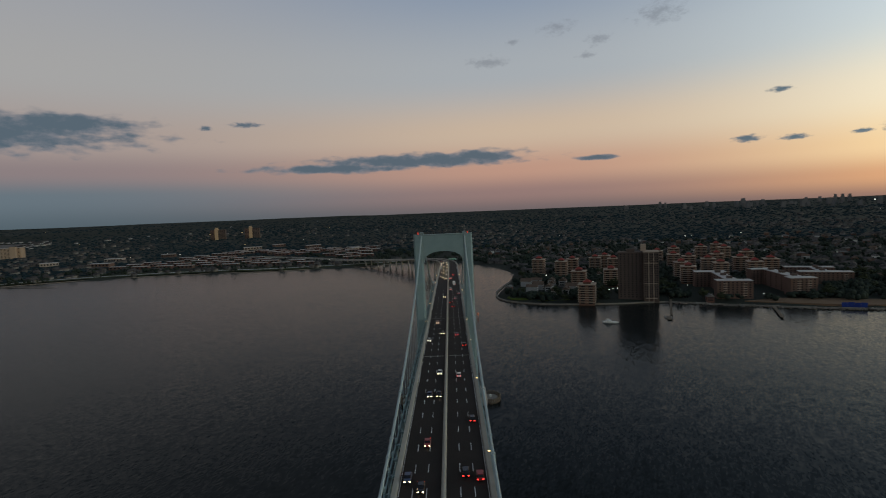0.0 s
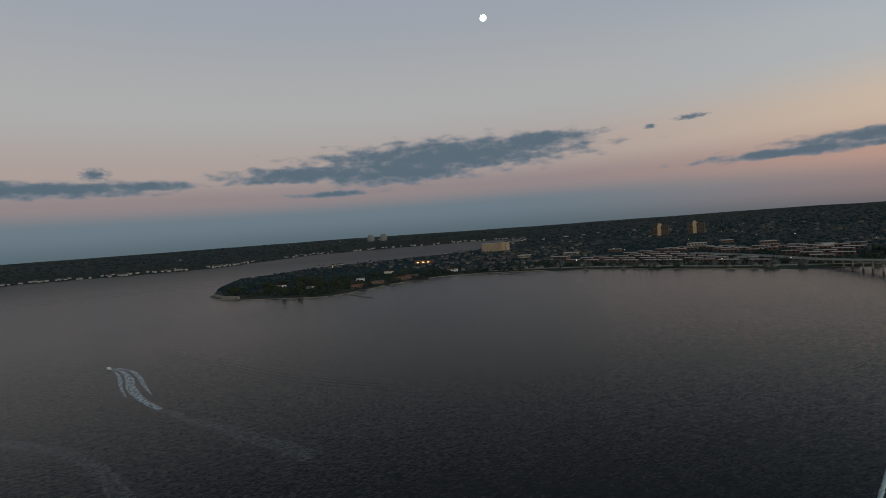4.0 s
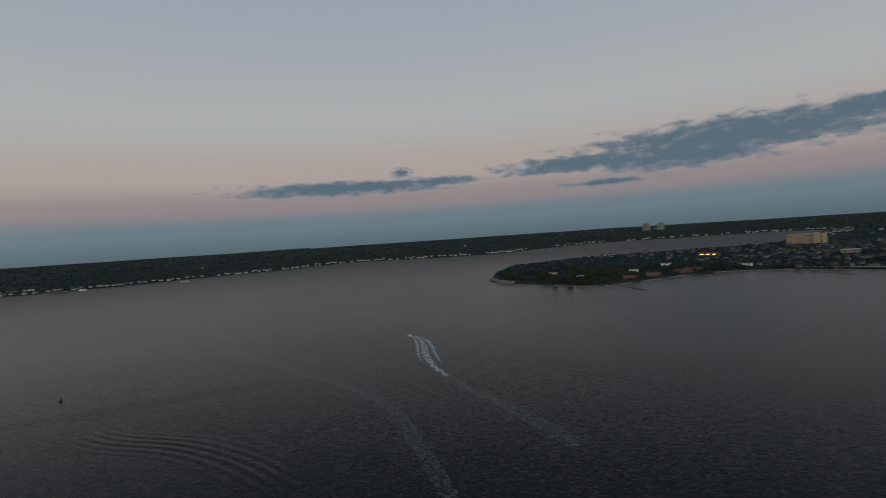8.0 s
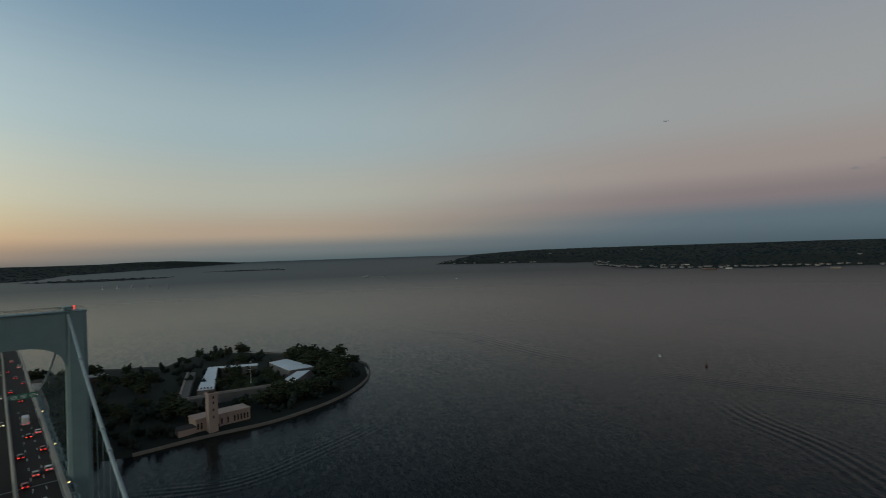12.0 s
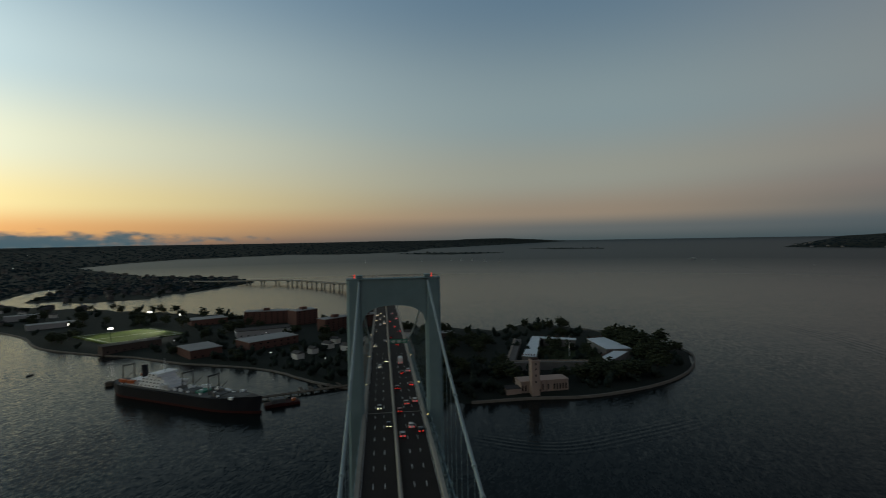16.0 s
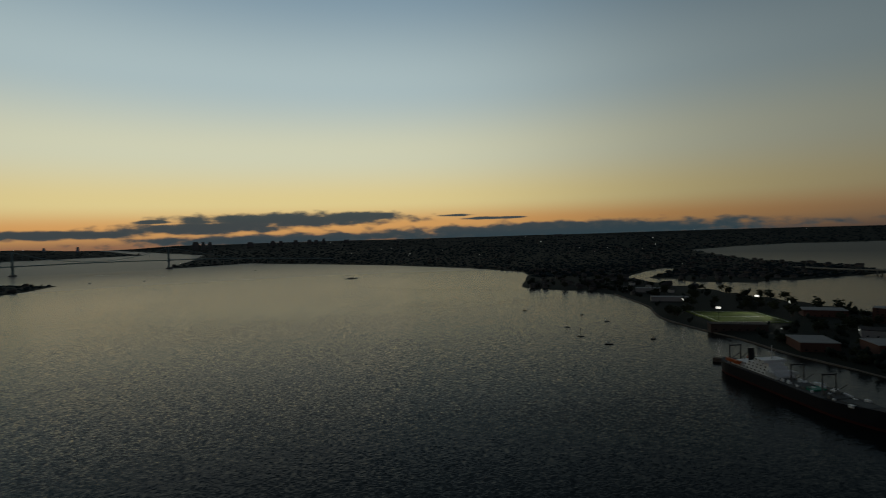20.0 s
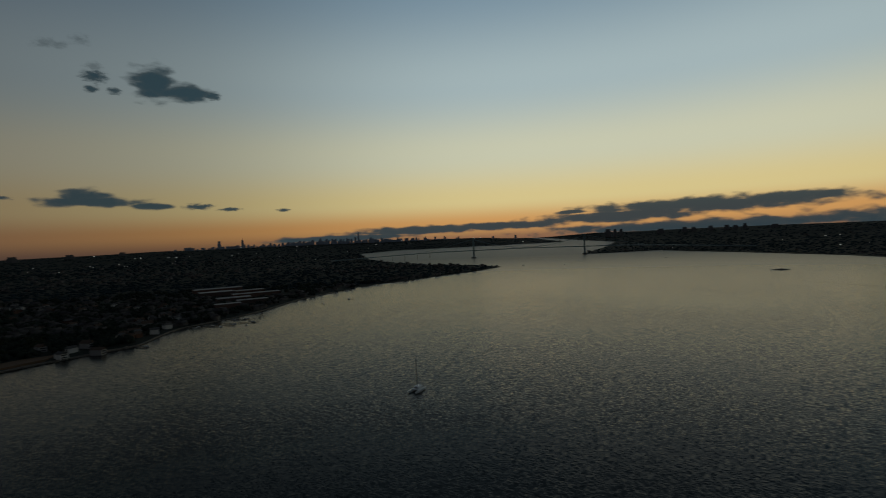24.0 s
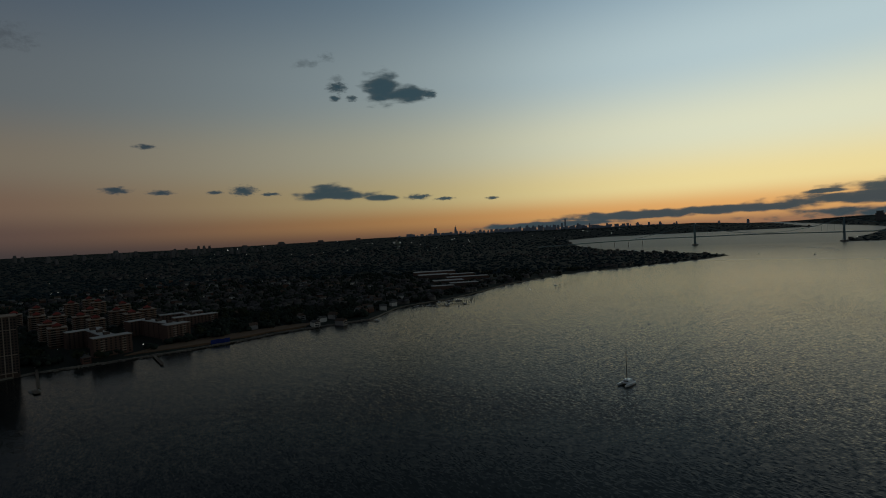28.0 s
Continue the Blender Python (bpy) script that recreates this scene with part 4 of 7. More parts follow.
def high_rise():
    z0 = ground_z(245, 668)
    b = tagged(empty("high_rise", pose(241, 664, z0 - 0.3, 0, 0, -19)), "tall dark brown brick apartment tower above the seawall", "high rise")
    hgt = 60.5
    for nm, (x0, x1, y0, y1, z1) in {"wall": (-24, 6, -6, 14, hgt - 1.5)}.items():
        part(nm, boxbm(x0, x1, y0, y1, -2, z1), M_BROWN, b)
    part("wall", boxbm(6.05, 24, -15, 9, -2, hgt), M_BROWN, b)
    windowed(b, [((15, -15.02), 0, 17, 6), ((-9, -6.02), 0, 28, 6)], 2.85, 20, 2.6, 1.7, 1.45)
    windowed(b, [((-24.02, 4), -90, 18, 3)], 2.85, 20, 2.6, 1.9, 1.45)
    for u in (7, 12.4, 18, 23.4):
        part("pier", boxbm(u - 0.45, u + 0.45, -15.5, -15.03, -1, hgt + 0.6), M_SLAB if 10 < u < 20 else M_BROWN, b)
    for u in (-23, -14, -5, 3):
        part("pier", boxbm(u - 0.4, u + 0.4, -6.45, -6.03, -1, hgt - 1), M_BROWN, b)
    part("parapet", boxbm(5.5, 24.6, -15.9, 9.5, hgt, hgt + 1.1, bevel=0.1), M_SLAB, b)
    part("parapet", boxbm(-24.5, 5.4, -6.6, 14.5, hgt - 1.5, hgt - 0.4, bevel=0.1), M_BROWN, b)
    part("lift_house", boxbm(3, 9.5, -4, 5, hgt + 1.1, hgt + 9.5, bevel=0.2), M_SLAB, b, "pale lift and tank house")
    part("roof_plant", boxbm(-14, -4, 0, 8, hgt - 0.4, hgt + 3.2, bevel=0.2), M_BROWN, b)
    for u in range(6):
        bm = bmesh.new()
        tube(bm, (-20 + u * 5.1, 3 + (u % 3), hgt - 0.5), (-20 + u * 5.1, 3 + (u % 3), hgt + 4 + u % 4), 0.1, n=5)
        part("aerial", bm, M_DARK, b)
    part("entrance_canopy", boxbm(8, 22, -18, -15.6, 3.2, 3.8, bevel=0.1), M_SLAB, b)
    # two rows of paler spandrels
    for f in (6, 15):
        part("spandrel", boxbm(6.2, 23.9, -15.3, -15.06, 2.6 + f * 2.85 + 1.5, 2.6 + f * 2.85 + 2.3), M_SLAB, b)


high_rise()


def slab_house(x, y, rot, span, wing, floors=7):
    """Two bars joined by a spine."""
    z0 = ground_z(x, y)
    fh, hgt = 2.85, floors * 2.85 + 1.5
    b = tagged(empty("apartment_slab", pose(x, y, z0 - 0.3, 0, 0, rot)), "seven-storey brown brick apartment slab with a pale flat roof", "apartment block", "flat-roofed apartment slabs")
    bars = [(-wing / 2, wing / 2, -span / 2 - 8, -span / 2 + 8), (-wing / 2 - 8, wing / 2 - 8, span / 2 - 8, span / 2 + 8), (-8, 6, -span / 2 + 8.02, span / 2 - 8.02)]
    for x0, x1, y0, y1 in bars:
        part("wall", boxbm(x0, x1, y0, y1, -2, hgt), M_RUSSET, b)
        part("roof", boxbm(x0 - 0.25, x1 + 0.25, y0 - 0.25, y1 + 0.25, hgt, hgt + 0.6, bevel=0.1), M_ROOFGREY, b, "pale gravel roof")
    for k in range(3):
        part("roof_hut", boxbm(-4, 2, -span / 3 + k * span / 3 - 3, -span / 3 + k * span / 3 + 3, hgt + 0.6, hgt + 3.4), M_BROWN, b)
    n = max(3, int(wing / 5))
    windowed(b, [((0, -span / 2 - 8.02), 0, wing - 2, n), ((-8, span / 2 - 8.02), 0, wing - 2, n)], fh, floors, 1.6, 1.8, 1.4)
    windowed(b, [((-8.02, 0), -90, span - 18, 5)], fh, floors, 1.6, 1.8, 1.4)
    bal = None
    for f in range(1, floors):
        for u in (-wing / 2 + 9, wing / 2 - 9):
            m = Matrix.Translation((u, -span / 2 - 8.02, f * fh + 0.6))
            if bal is None:
                bm = bmesh.new()
                box(bm, -2.2, 2.2, -1.3, 0, 0, 0.2)
                box(bm, -2.2, 2.2, -1.3, -1.15, 0.2, 1.0)
                bal = part("balcony", bm, M_SLAB, b)
                bal.matrix_basis = m
            else:
                again(bal, b, m)
    return b


slab_house(362, 688, -14, 88, 40)
slab_house(440, 690, -8, 92, 30)
slab_house(525, 743, -22, 54, 62, 5)


# ---- houses ----
rng = random.Random(7)


def house_mesh(seed):
    r = random.Random(seed)
    w, d, hh, rh = r.uniform(7, 9), r.uniform(9, 12), r.uniform(5, 6.5), r.uniform(2.4, 3.6)
    bm = bmesh.new()
    box(bm, -w / 2, w / 2, -d / 2, d / 2, -1.5, hh)
    wall = bpy.data.meshes.new("house")
    bm.to_mesh(wall)
    bm.free()
    bm = bmesh.new()
    e = 0.5
    v = [bm.verts.new(p) for p in ((-w / 2 - e, -d / 2 - e, hh), (w / 2 + e, -d / 2 - e, hh), (w / 2 + e, d / 2 + e, hh), (-w / 2 - e, d / 2 + e, hh), (0, -d / 2 - e, hh + rh), (0, d / 2 + e, hh + rh))]
    for q in ((0, 1, 4), (2, 3, 5), (1, 2, 5, 4), (3, 0, 4, 5), (3, 2, 1, 0)):
        bm.faces.new([v[i] for i in q])
    box(bm, w / 4, w / 4 + 0.9, -0.5, 0.5, hh + 0.3, hh + rh + 0.8)
    roof = bpy.data.meshes.new("roof")
    bm.to_mesh(roof)
    bm.free()
    bm = bmesh.new()
    box(bm, -w * 0.34, w * 0.34, -d / 2 - 0.06, -d / 2 + 0.02, 1.0, 2.3)
    wins = bpy.data.meshes.new("window")
    bm.to_mesh(wins)
    bm.free()
    return wall, roof, wins


M_HWALL = [mat("pale_siding", (0.62, 0.60, 0.56), (0.48, 0.46, 0.42), 0.3, 0.8), mat("grey_siding", (0.32, 0.31, 0.30), (0.24, 0.23, 0.22), 0.3, 0.8), M_RED, M_BRICK]
M_HROOF = [mat("grey_shingle", (0.13, 0.125, 0.12), (0.08, 0.078, 0.076), 0.4, 0.9), mat("brown_shingle", (0.12, 0.085, 0.065), (0.075, 0.055, 0.045), 0.4, 0.9)]
H_LABEL = ["pale sided detached house with a grey gable roof", "grey sided detached house with a shingle gable roof", "red brick detached house with a gable roof", "tan brick detached house with a gable roof"]
HOUSES = []
for k in range(8):
    wall, roof, wins = house_mesh(k)
    wall.materials.append(M_HWALL[k % 4])
    roof.materials.append(M_HROOF[k % 2])
    wins.materials.append(M_GLASS)
    HOUSES.append((wall, roof, wins, H_LABEL[k % 4]))


def house(x, y, rot, k):
    wall, roof, wins, label = HOUSES[k]
    b = new("house", wall)
    b.matrix_basis = pose(x, y, ground_z(x, y), 0, 0, rot)
    tagged(b, label, "house", "houses of the suburb")
    under(new("roof", roof), b)
    for z in (0.0, 2.6):
        under(new("window", wins), b).location.z = z
    return b


KEEP_OUT = [(x, y, 20) for x, y, f in BLOCKS] + [(241, 668, 36), (362, 688, 58), (440, 690, 56), (525, 743, 44), (400, 606, 18), (440, 592, 18), (475, 580, 18), (510, 572, 18), (545, 560, 16), (365, 618, 14), (580, 545, 14)]


def free(x, y, gap=0.0):
    if any((x - a) ** 2 + (y - b) ** 2 < (r + gap) ** 2 for a, b, r in KEEP_OUT):
        return False
    return min((x - p.x) ** 2 + (y - p.y) ** 2 for p in WAY[::3]) > (24 + gap) ** 2


spots = []
tries = 0
while len(spots) < 185 and tries < 6000:
    tries += 1
    x, y = rng.uniform(60, 1050), rng.uniform(480, 1500)
    if not free(x, y, 6) or any((x - a) ** 2 + (y - b) ** 2 < 300 for a, b in spots):
        continue
    if 100 < x < 620 and y < 1060 and y > 560 and rng.random() < 0.85:
        continue
    spots.append((x, y))
ds = inside_distance(np.array(spots))
spots = [s for s, d in zip(spots, ds) if d > 12]
for x, y in spots:
    house(x, y, -19 + rng.choice((0, 90, 180, 270)) + rng.uniform(-6, 6), rng.randrange(8))
KEEP_OUT += [(x, y, 7) for x, y in spots]

# houses of the shore colony with pale gables on the point by the strait
for i, (x, y, rot) in enumerate(((118, 742, 70), (130, 762, 70), (142, 742, -20), (152, 770, -20), (118, 800, 70), (136, 812, 70), (158, 805, -20), (172, 790, -20), (160, 712, -20), (140, 705, -20), (172, 735, 70))):
    b = house(x, y, rot, (1, 5, 1)[i % 3])
    b["group"] = "gabled houses on the point"
    b.scale = (1.25, 1.35, 1.3)
KEEP_OUT.append((140, 755, 50))



# ---- the fort and the college on the north shore ----
def prism(name, poly, z0, z1, material, parent, label="", inset=0.0):
    bm = bmesh.new()
    n = len(poly)
    lo = [bm.verts.new((x, y, z0)) for x, y in poly]
    hi = [bm.verts.new((x, y, z1)) for x, y in poly]
    for i in range(n):
        bm.faces.new((lo[i], lo[(i + 1) % n], hi[(i + 1) % n], hi[i]))
    bm.faces.new(hi)
    bm.faces.new(lo[::-1])
    bmesh.ops.recalc_face_normals(bm, faces=bm.faces[:])
    return part(name, bm, material, parent, label)


def grown(poly, by):
    c = sum((Vector(p) for p in poly), Vector((0, 0))) / len(poly)
    return [tuple(Vector(p) + (Vector(p) - c).normalized() * by) for p in poly]


M_FORT = mat("granite", (0.20, 0.18, 0.16), (0.12, 0.11, 0.10), 0.15, 0.9, 0.0, 0.4, 1.5)
M_METAL = mat("pale_metal_roof", (0.62, 0.66, 0.68), (0.50, 0.54, 0.56), 0.1, 0.5, spread=0.2)
M_ROOFPALE = mat("pale_roof_felt", (0.36, 0.36, 0.35), (0.24, 0.24, 0.235), 0.1, 0.8, spread=0.3)
M_PINK = mat("pinkish_stone", (0.44, 0.33, 0.27), (0.33, 0.25, 0.21), 0.15, 0.9, 0.0, 0.3, 2.0)

fort = tagged(empty("fort"), "old granite coastal fort with pale metal roofs round a courtyard", "fort")
WINGS = [[(-127, -481), (-139, -475), (-172, -570), (-164, -574)], [(-171, -571), (-207, -553), (-203, -543), (-173, -560)], [(-218, -547), (-239, -551), (-241, -491), (-216, -494)], [(-198, -462), (-219, -483), (-230, -478), (-196, -443)]]
for wng in WINGS:
    prism("wing", wng, 0, 13.2, M_FORT, fort)
    prism("roof", grown(wng, 0.6), 13.21, 13.7, M_METAL, fort, "pale metal roof")
    a, b = Vector(wng[0]), Vector(wng[-1])
    for k in range(5):
        p = a.lerp(Vector(wng[1]), (k + 0.5) / 5)
        part("chimney", boxbm(p.x - 0.5, p.x + 0.5, p.y - 0.5 - 3, p.y + 0.5 - 3, 13.7, 14.9), M_RED, fort)


def wall_line(pts, w, z0, z1, parent, nm="rampart", material=None):
    for a, b in zip(pts, pts[1:]):
        a, b = Vector(a), Vector(b)
        t = (b - a).normalized()
        s = Vector((t.y, -t.x)) * w / 2
        q = [a - s, a + s, b + s, b - s]
        prism(nm, [tuple(v) for v in q], z0, z1, material or M_FORT, parent)
        prism("coping", [tuple(a - s * 1.05), tuple(a - s * 0.6), tuple(b - s * 0.6), tuple(b - s * 1.05)], z1 + 0.01, z1 + 0.7, M_SLAB, parent, "pale coping")


wall_line([(-112, -470), (-141, -469), (-184, -460), (-197, -443)], 6, 0, 10.5, fort)
wall_line([(-112, -470), (-150, -585)], 8, 0, 9.0, fort)
courtyard = prism("courtyard_lawn", [(-141, -473), (-186, -465), (-214, -490), (-214, -540), (-200, -540), (-172, -556)], 0, 6.2, M_PARK, fort, "dark courtyard lawn")
pole = empty("flag_pole", pose(-181, -502, 6.2))
tagged(pole, "tall white flagpole in the fort courtyard", "flagpole")
bm = bmesh.new()
tube(bm, (0, 0, 0), (0, 0, 21), 0.32, 0.14, n=8)
part("mast", bm, M_WHITE, pole)
bm = bmesh.new()
tube(bm, (-3.2, 0, 13), (3.2, 0, 13), 0.12, n=6)
part("yard", bm, M_WHITE, pole)

# the stone boathouse with its tower, on the quay
bh = tagged(empty("tower_house", pose(-123, -409, 1.5, 0, 0, 4)), "pinkish stone waterfront house with a square tower", "house")
part("wall", boxbm(-20, 20, -7, 7, -2, 9.5), M_PINK, bh)
part("roof", boxbm(-20.4, 20.4, -7.4, 7.4, 9.51, 10.2, bevel=0.1), M_PINK, bh)
part("annexe", boxbm(20.05, 32, -2, 8, -2, 5.0), M_PINK, bh)
part("annexe_roof", boxbm(19.9, 32.3, -2.3, 8.3, 5.01, 5.5), M_ROOFDARK, bh)
part("tower", boxbm(6.5, 13, 7.05, 13.2, -2, 26.5), M_PINK, bh)
part("tower_cap", boxbm(5.9, 13.6, 6.5, 13.8, 26.51, 28.0, bevel=0.2), M_PINK, bh)
part("tower_head", boxbm(7.2, 12.3, 7.8, 12.4, 28.01, 29.6, bevel=0.2), M_BROWN, bh)
for z in (10, 15, 20, 24):
    part("tower_window", boxbm(9.2, 10.2, 13.21, 13.3, z, z + 1.8), M_GLASS, bh)
for u in (-18, -15.5, -13, -10.5, -8, -3, 1.5, 16, 18.5):
    part("window", boxbm(u - 0.55, u + 0.55, 7.01, 7.1, 2.5, 6.8), M_GLASS, bh)
    part("buttress", boxbm(u + 0.85, u + 1.35, 7.01, 7.7, -2, 9.0), M_PINK, bh)
part("door", boxbm(3.4, 5.2, 7.01, 7.15, 0.4, 3.2), M_DARK, bh)
KEEP_OUT += [(-123, -409, 26)]

# college buildings
def college(x, y, w, d, hgt, rot, material, label, floors, roofm, hut=True):
    z0 = ground_z(x, y)
    b = tagged(empty("college_building", pose(x, y, z0 - 0.3, 0, 0, rot)), label, "building", "college buildings")
    part("wall", boxbm(-w / 2, w / 2, -d / 2, d / 2, -2, hgt), material, b)
    part("roof", boxbm(-w / 2 - 0.3, w / 2 + 0.3, -d / 2 - 0.3, d / 2 + 0.3, hgt + 0.01, hgt + 0.7, bevel=0.1), roofm, b)
    if floors:
        windowed(b, [((0, d / 2 + 0.02), 180, w - 2, max(3, int(w / 8)))], hgt / floors, floors, 1.2, 1.9, 1.5)
        windowed(b, [((-w / 2 - 0.02, 0), -90, d - 1, max(2, int(d / 9)))], hgt / floors, floors, 1.2, 1.9, 1.5)
    if hut:
        part("roof_hut", boxbm(-5, 4, -3, 4, hgt + 0.7, hgt + 4.2), material, b)
        part("vent", boxbm(8, 10.5, -2, 0.5, hgt + 0.7, hgt + 2.0), M_ROOFGREY, b)
    KEEP_OUT.append((x, y, max(w, d) / 2 + 4))


college(178, -818, 62, 20, 19, 3, M_RED, "six-storey red brick college dormitory with a roof hut", 6, M_ROOFPALE)
college(122, -800, 36, 24, 21, 40, M_RED, "tall red brick college dormitory wing", 6, M_ROOFPALE)
college(70, -735, 44, 18, 17, 42, M_RED, "red brick college hall with a flat roof", 5, M_ROOFPALE)
college(28, -760, 36, 18, 17, 42, M_RED, "red brick college hall with a flat roof", 5, M_ROOFPALE)
college(140, -640, 62, 34, 9.5, 40, M_RED, "long low red brick college hall beside a lawn", 2, M_ROOFPALE, False)
college(160, -715, 70, 26, 8, 20, M_ROOFGREY, "low grey workshop hall with a wide flat roof", 1, M_ROOFDARK, False)
college(206, -606, 34, 40, 9, 38, M_RED, "low red brick boathouse with a pale flat roof", 1, M_ROOFPALE, False)
college(268, -830, 50, 30, 9, 30, M_RED, "low red brick gymnasium with a pale roof", 1, M_ROOFPALE, False)
college(300, -655, 62, 18, 8, 40, M_BROWN, "long low brown building beside the sports field", 1, M_ROOFDARK, False)
college(500, -850, 60, 20, 7, 35, M_ROOFGREY, "long pale low shed beside the shore", 0, M_ROOFPALE, False)
college(600, -945, 46, 18, 8, 30, M_ROOFGREY, "long pale low shed beside the shore", 0, M_ROOFPALE, False)
college(-70, -640, 26, 14, 7, 10, M_BROWN, "brown brick storehouse with a pale gable end", 1, M_ROOFPALE, False)
college(-10, -560, 18, 12, 6, 10, M_HWALL[0], "small pale clapboard college house", 1, M_ROOFDARK, False)
for i, (x, y) in enumerate(((93, -562), (80, -582), (66, -606), (60, -632), (44, -590), (30, -640), (-30, -660), (640, -1010), (700, -1040), (560, -960), (760, -1060), (660, -960))):
    house(x, y, 40 + 4 * i, (0, 4)[i % 2])["group"] = "white houses by the college"
    KEEP_OUT.append((x, y, 9))

field = prism("sports_field", [(418, -752), (340, -808), (268, -744), (338, -682)], 0, ground_z(340, -745) + 0.7, M_LAWN, None)
tagged(field, "floodlit green sports field with white lines", "sports field", kind="structure")
fz = ground_z(340, -745) + 0.7
for a, b in (((410, -752), (340, -802)), ((340, -802), (276, -744)), ((276, -744), (338, -690)), ((338, -690), (410, -752)), ((343, -745), (308, -773)), ((374, -721), (340, -745))):
    a, b = Vector(a), Vector(b)
    t = (b - a).normalized()
    s = Vector((t.y, -t.x)) * 0.35
    prism("field_line", [tuple(a - s), tuple(a + s), tuple(b + s), tuple(b - s)], fz + 0.005, fz + 0.03, M_LINE, field)
KEEP_OUT.append((342, -745, 66))
for x, y, p in ((343, -812, 9000), (286, -772, 9000), (404, -720, 5000), (330, -672, 5000)):
    z = ground_z(x, y)
    f = tagged(empty("floodlight_mast", pose(x, y, z, 0, 0, math.degrees(math.atan2(-745 - y, 342 - x)) - 90)), "tall floodlight mast with a lit lamp bank", "floodlight", "sports field floodlights")
    bm = bmesh.new()
    tube(bm, (0, 0, -1), (0, 0, 22), 0.35, 0.18, n=8)
    part("mast", bm, M_DARK, f)
    part("lamp_bank", boxbm(-2.6, 2.6, 0.1, 0.5, 21, 23.4, bevel=0.05), M_LAMPW, f, "bright white lamp bank")
    l = bpy.data.lights.new("field_flood", "SPOT")
    p = p * 20
    l.energy, l.spot_size, l.spot_blend, l.color, l.shadow_soft_size = p, radians(85), 0.6, (1.0, 0.97, 0.85), 1.0
    lo = new("field_flood", l)
    lo.matrix_world = look((x + (342 - x) * 0.03, y + (-745 - y) * 0.03, z + 22), (342, -745, fz))

# sea wall round the fort point, in stone lengths
quay = tagged(empty("sea_wall"), "pale stone sea wall round the fort point", "sea wall", kind="structure")
line = [Vector((*p, 0)) for p in NORTH[:9]]
pts = smooth_route([(p.x, p.y, 0) for p in line], 7.0)
for a, b in zip(pts, pts[1:]):
    t = (b - a).normalized()
    ob = part("wall_stone", boxbm(-0.75, 0.75, -(b - a).length / 2 + 0.03, (b - a).length / 2 - 0.03, -2.5, 2.0 + 0.08 * math.sin(a.x)), M_STONE, quay)
    ob.matrix_basis = Matrix.Translation((a + b) / 2) @ Matrix.Rotation(math.atan2(t.y, t.x) - math.pi / 2, 4, "Z")
for seq, lab, hgt in ((NORTH_WEST[-12:], "low stone embankment along the college shore", 1.4), (SOUTH_WEST[-22:-4], "low stone sea wall below the apartment quarter", 1.7), (SOUTH[:16], "low stone sea wall along the eastern shore park", 1.3)):
    w = tagged(empty("sea_wall"), lab, "sea wall", kind="structure")
    pts = smooth_route([(p[0], p[1], 0) for p in seq], 20.0)
    for a, b in zip(pts, pts[1:]):
        t = (b - a).normalized()
        ob = part("wall_stone", boxbm(-0.9, 0.9, -(b - a).length / 2 + 0.03, (b - a).length / 2 - 0.03, -2.5, hgt + 0.15 * math.sin(a.x * 0.7)), M_STONE, w)
        ob.matrix_basis = Matrix.Translation((a + b) / 2) @ Matrix.Rotation(math.atan2(t.y, t.x) - math.pi / 2, 4, "Z")


# ---- the training ship and its pier ----
M_HULL = mat("black_hull_paint", (0.010, 0.012, 0.016), (0.018, 0.018, 0.022), 0.1, 0.6, gloss=0.15)
M_BOOT = mat("red_boot_topping", (0.06, 0.016, 0.014), (0.045, 0.013, 0.011), 0.1, 0.7)
M_ORANGE = mat("orange_lifeboat", (0.55, 0.13, 0.03), (0.42, 0.10, 0.03), 0.5, 0.5)
M_SHIPW = mat("ship_white", (0.80, 0.80, 0.78), (0.68, 0.68, 0.66), 0.3, 0.5)
M_DECKG = mat("deck_grey", (0.16, 0.16, 0.15), (0.10, 0.10, 0.095), 0.3, 0.8)


def hull(bm, ln, beam, z0, z1, flare=0.1, sheer=2.0, n=28):
    rings = []
    for i in range(n + 1):
        u = i / n
        x = (u - 0.5) * ln
        wb = beam / 2 * min(1.0, (u / 0.12) ** 0.5 if u < 0.12 else 1.0) * (1.0 if u < 0.72 else max(0.02, 1 - ((u - 0.72) / 0.28) ** 2.1))
        sh = sheer * (2 * u - 1) ** 2 * (1.6 if u > 0.5 else 0.6)
        k = 1 - flare
        if z1 > 3:
            zz = z1 + sh
        else:
            zz = z1
        rings.append([bm.verts.new(p) for p in ((x, -wb * k, z0), (x + (2.5 if u > 0.95 else 0), -wb, zz), (x + (2.5 if u > 0.95 else 0), wb, zz), (x, wb * k, z0))])
    for a, b in zip(rings, rings[1:]):
        for i in range(4):
            bm.faces.new((a[i], b[i], b[(i + 1) % 4], a[(i + 1) % 4]))
    bm.faces.new(rings[0][::-1])
    bm.faces.new(rings[-1])
    bmesh.ops.recalc_face_normals(bm, faces=bm.faces[:])


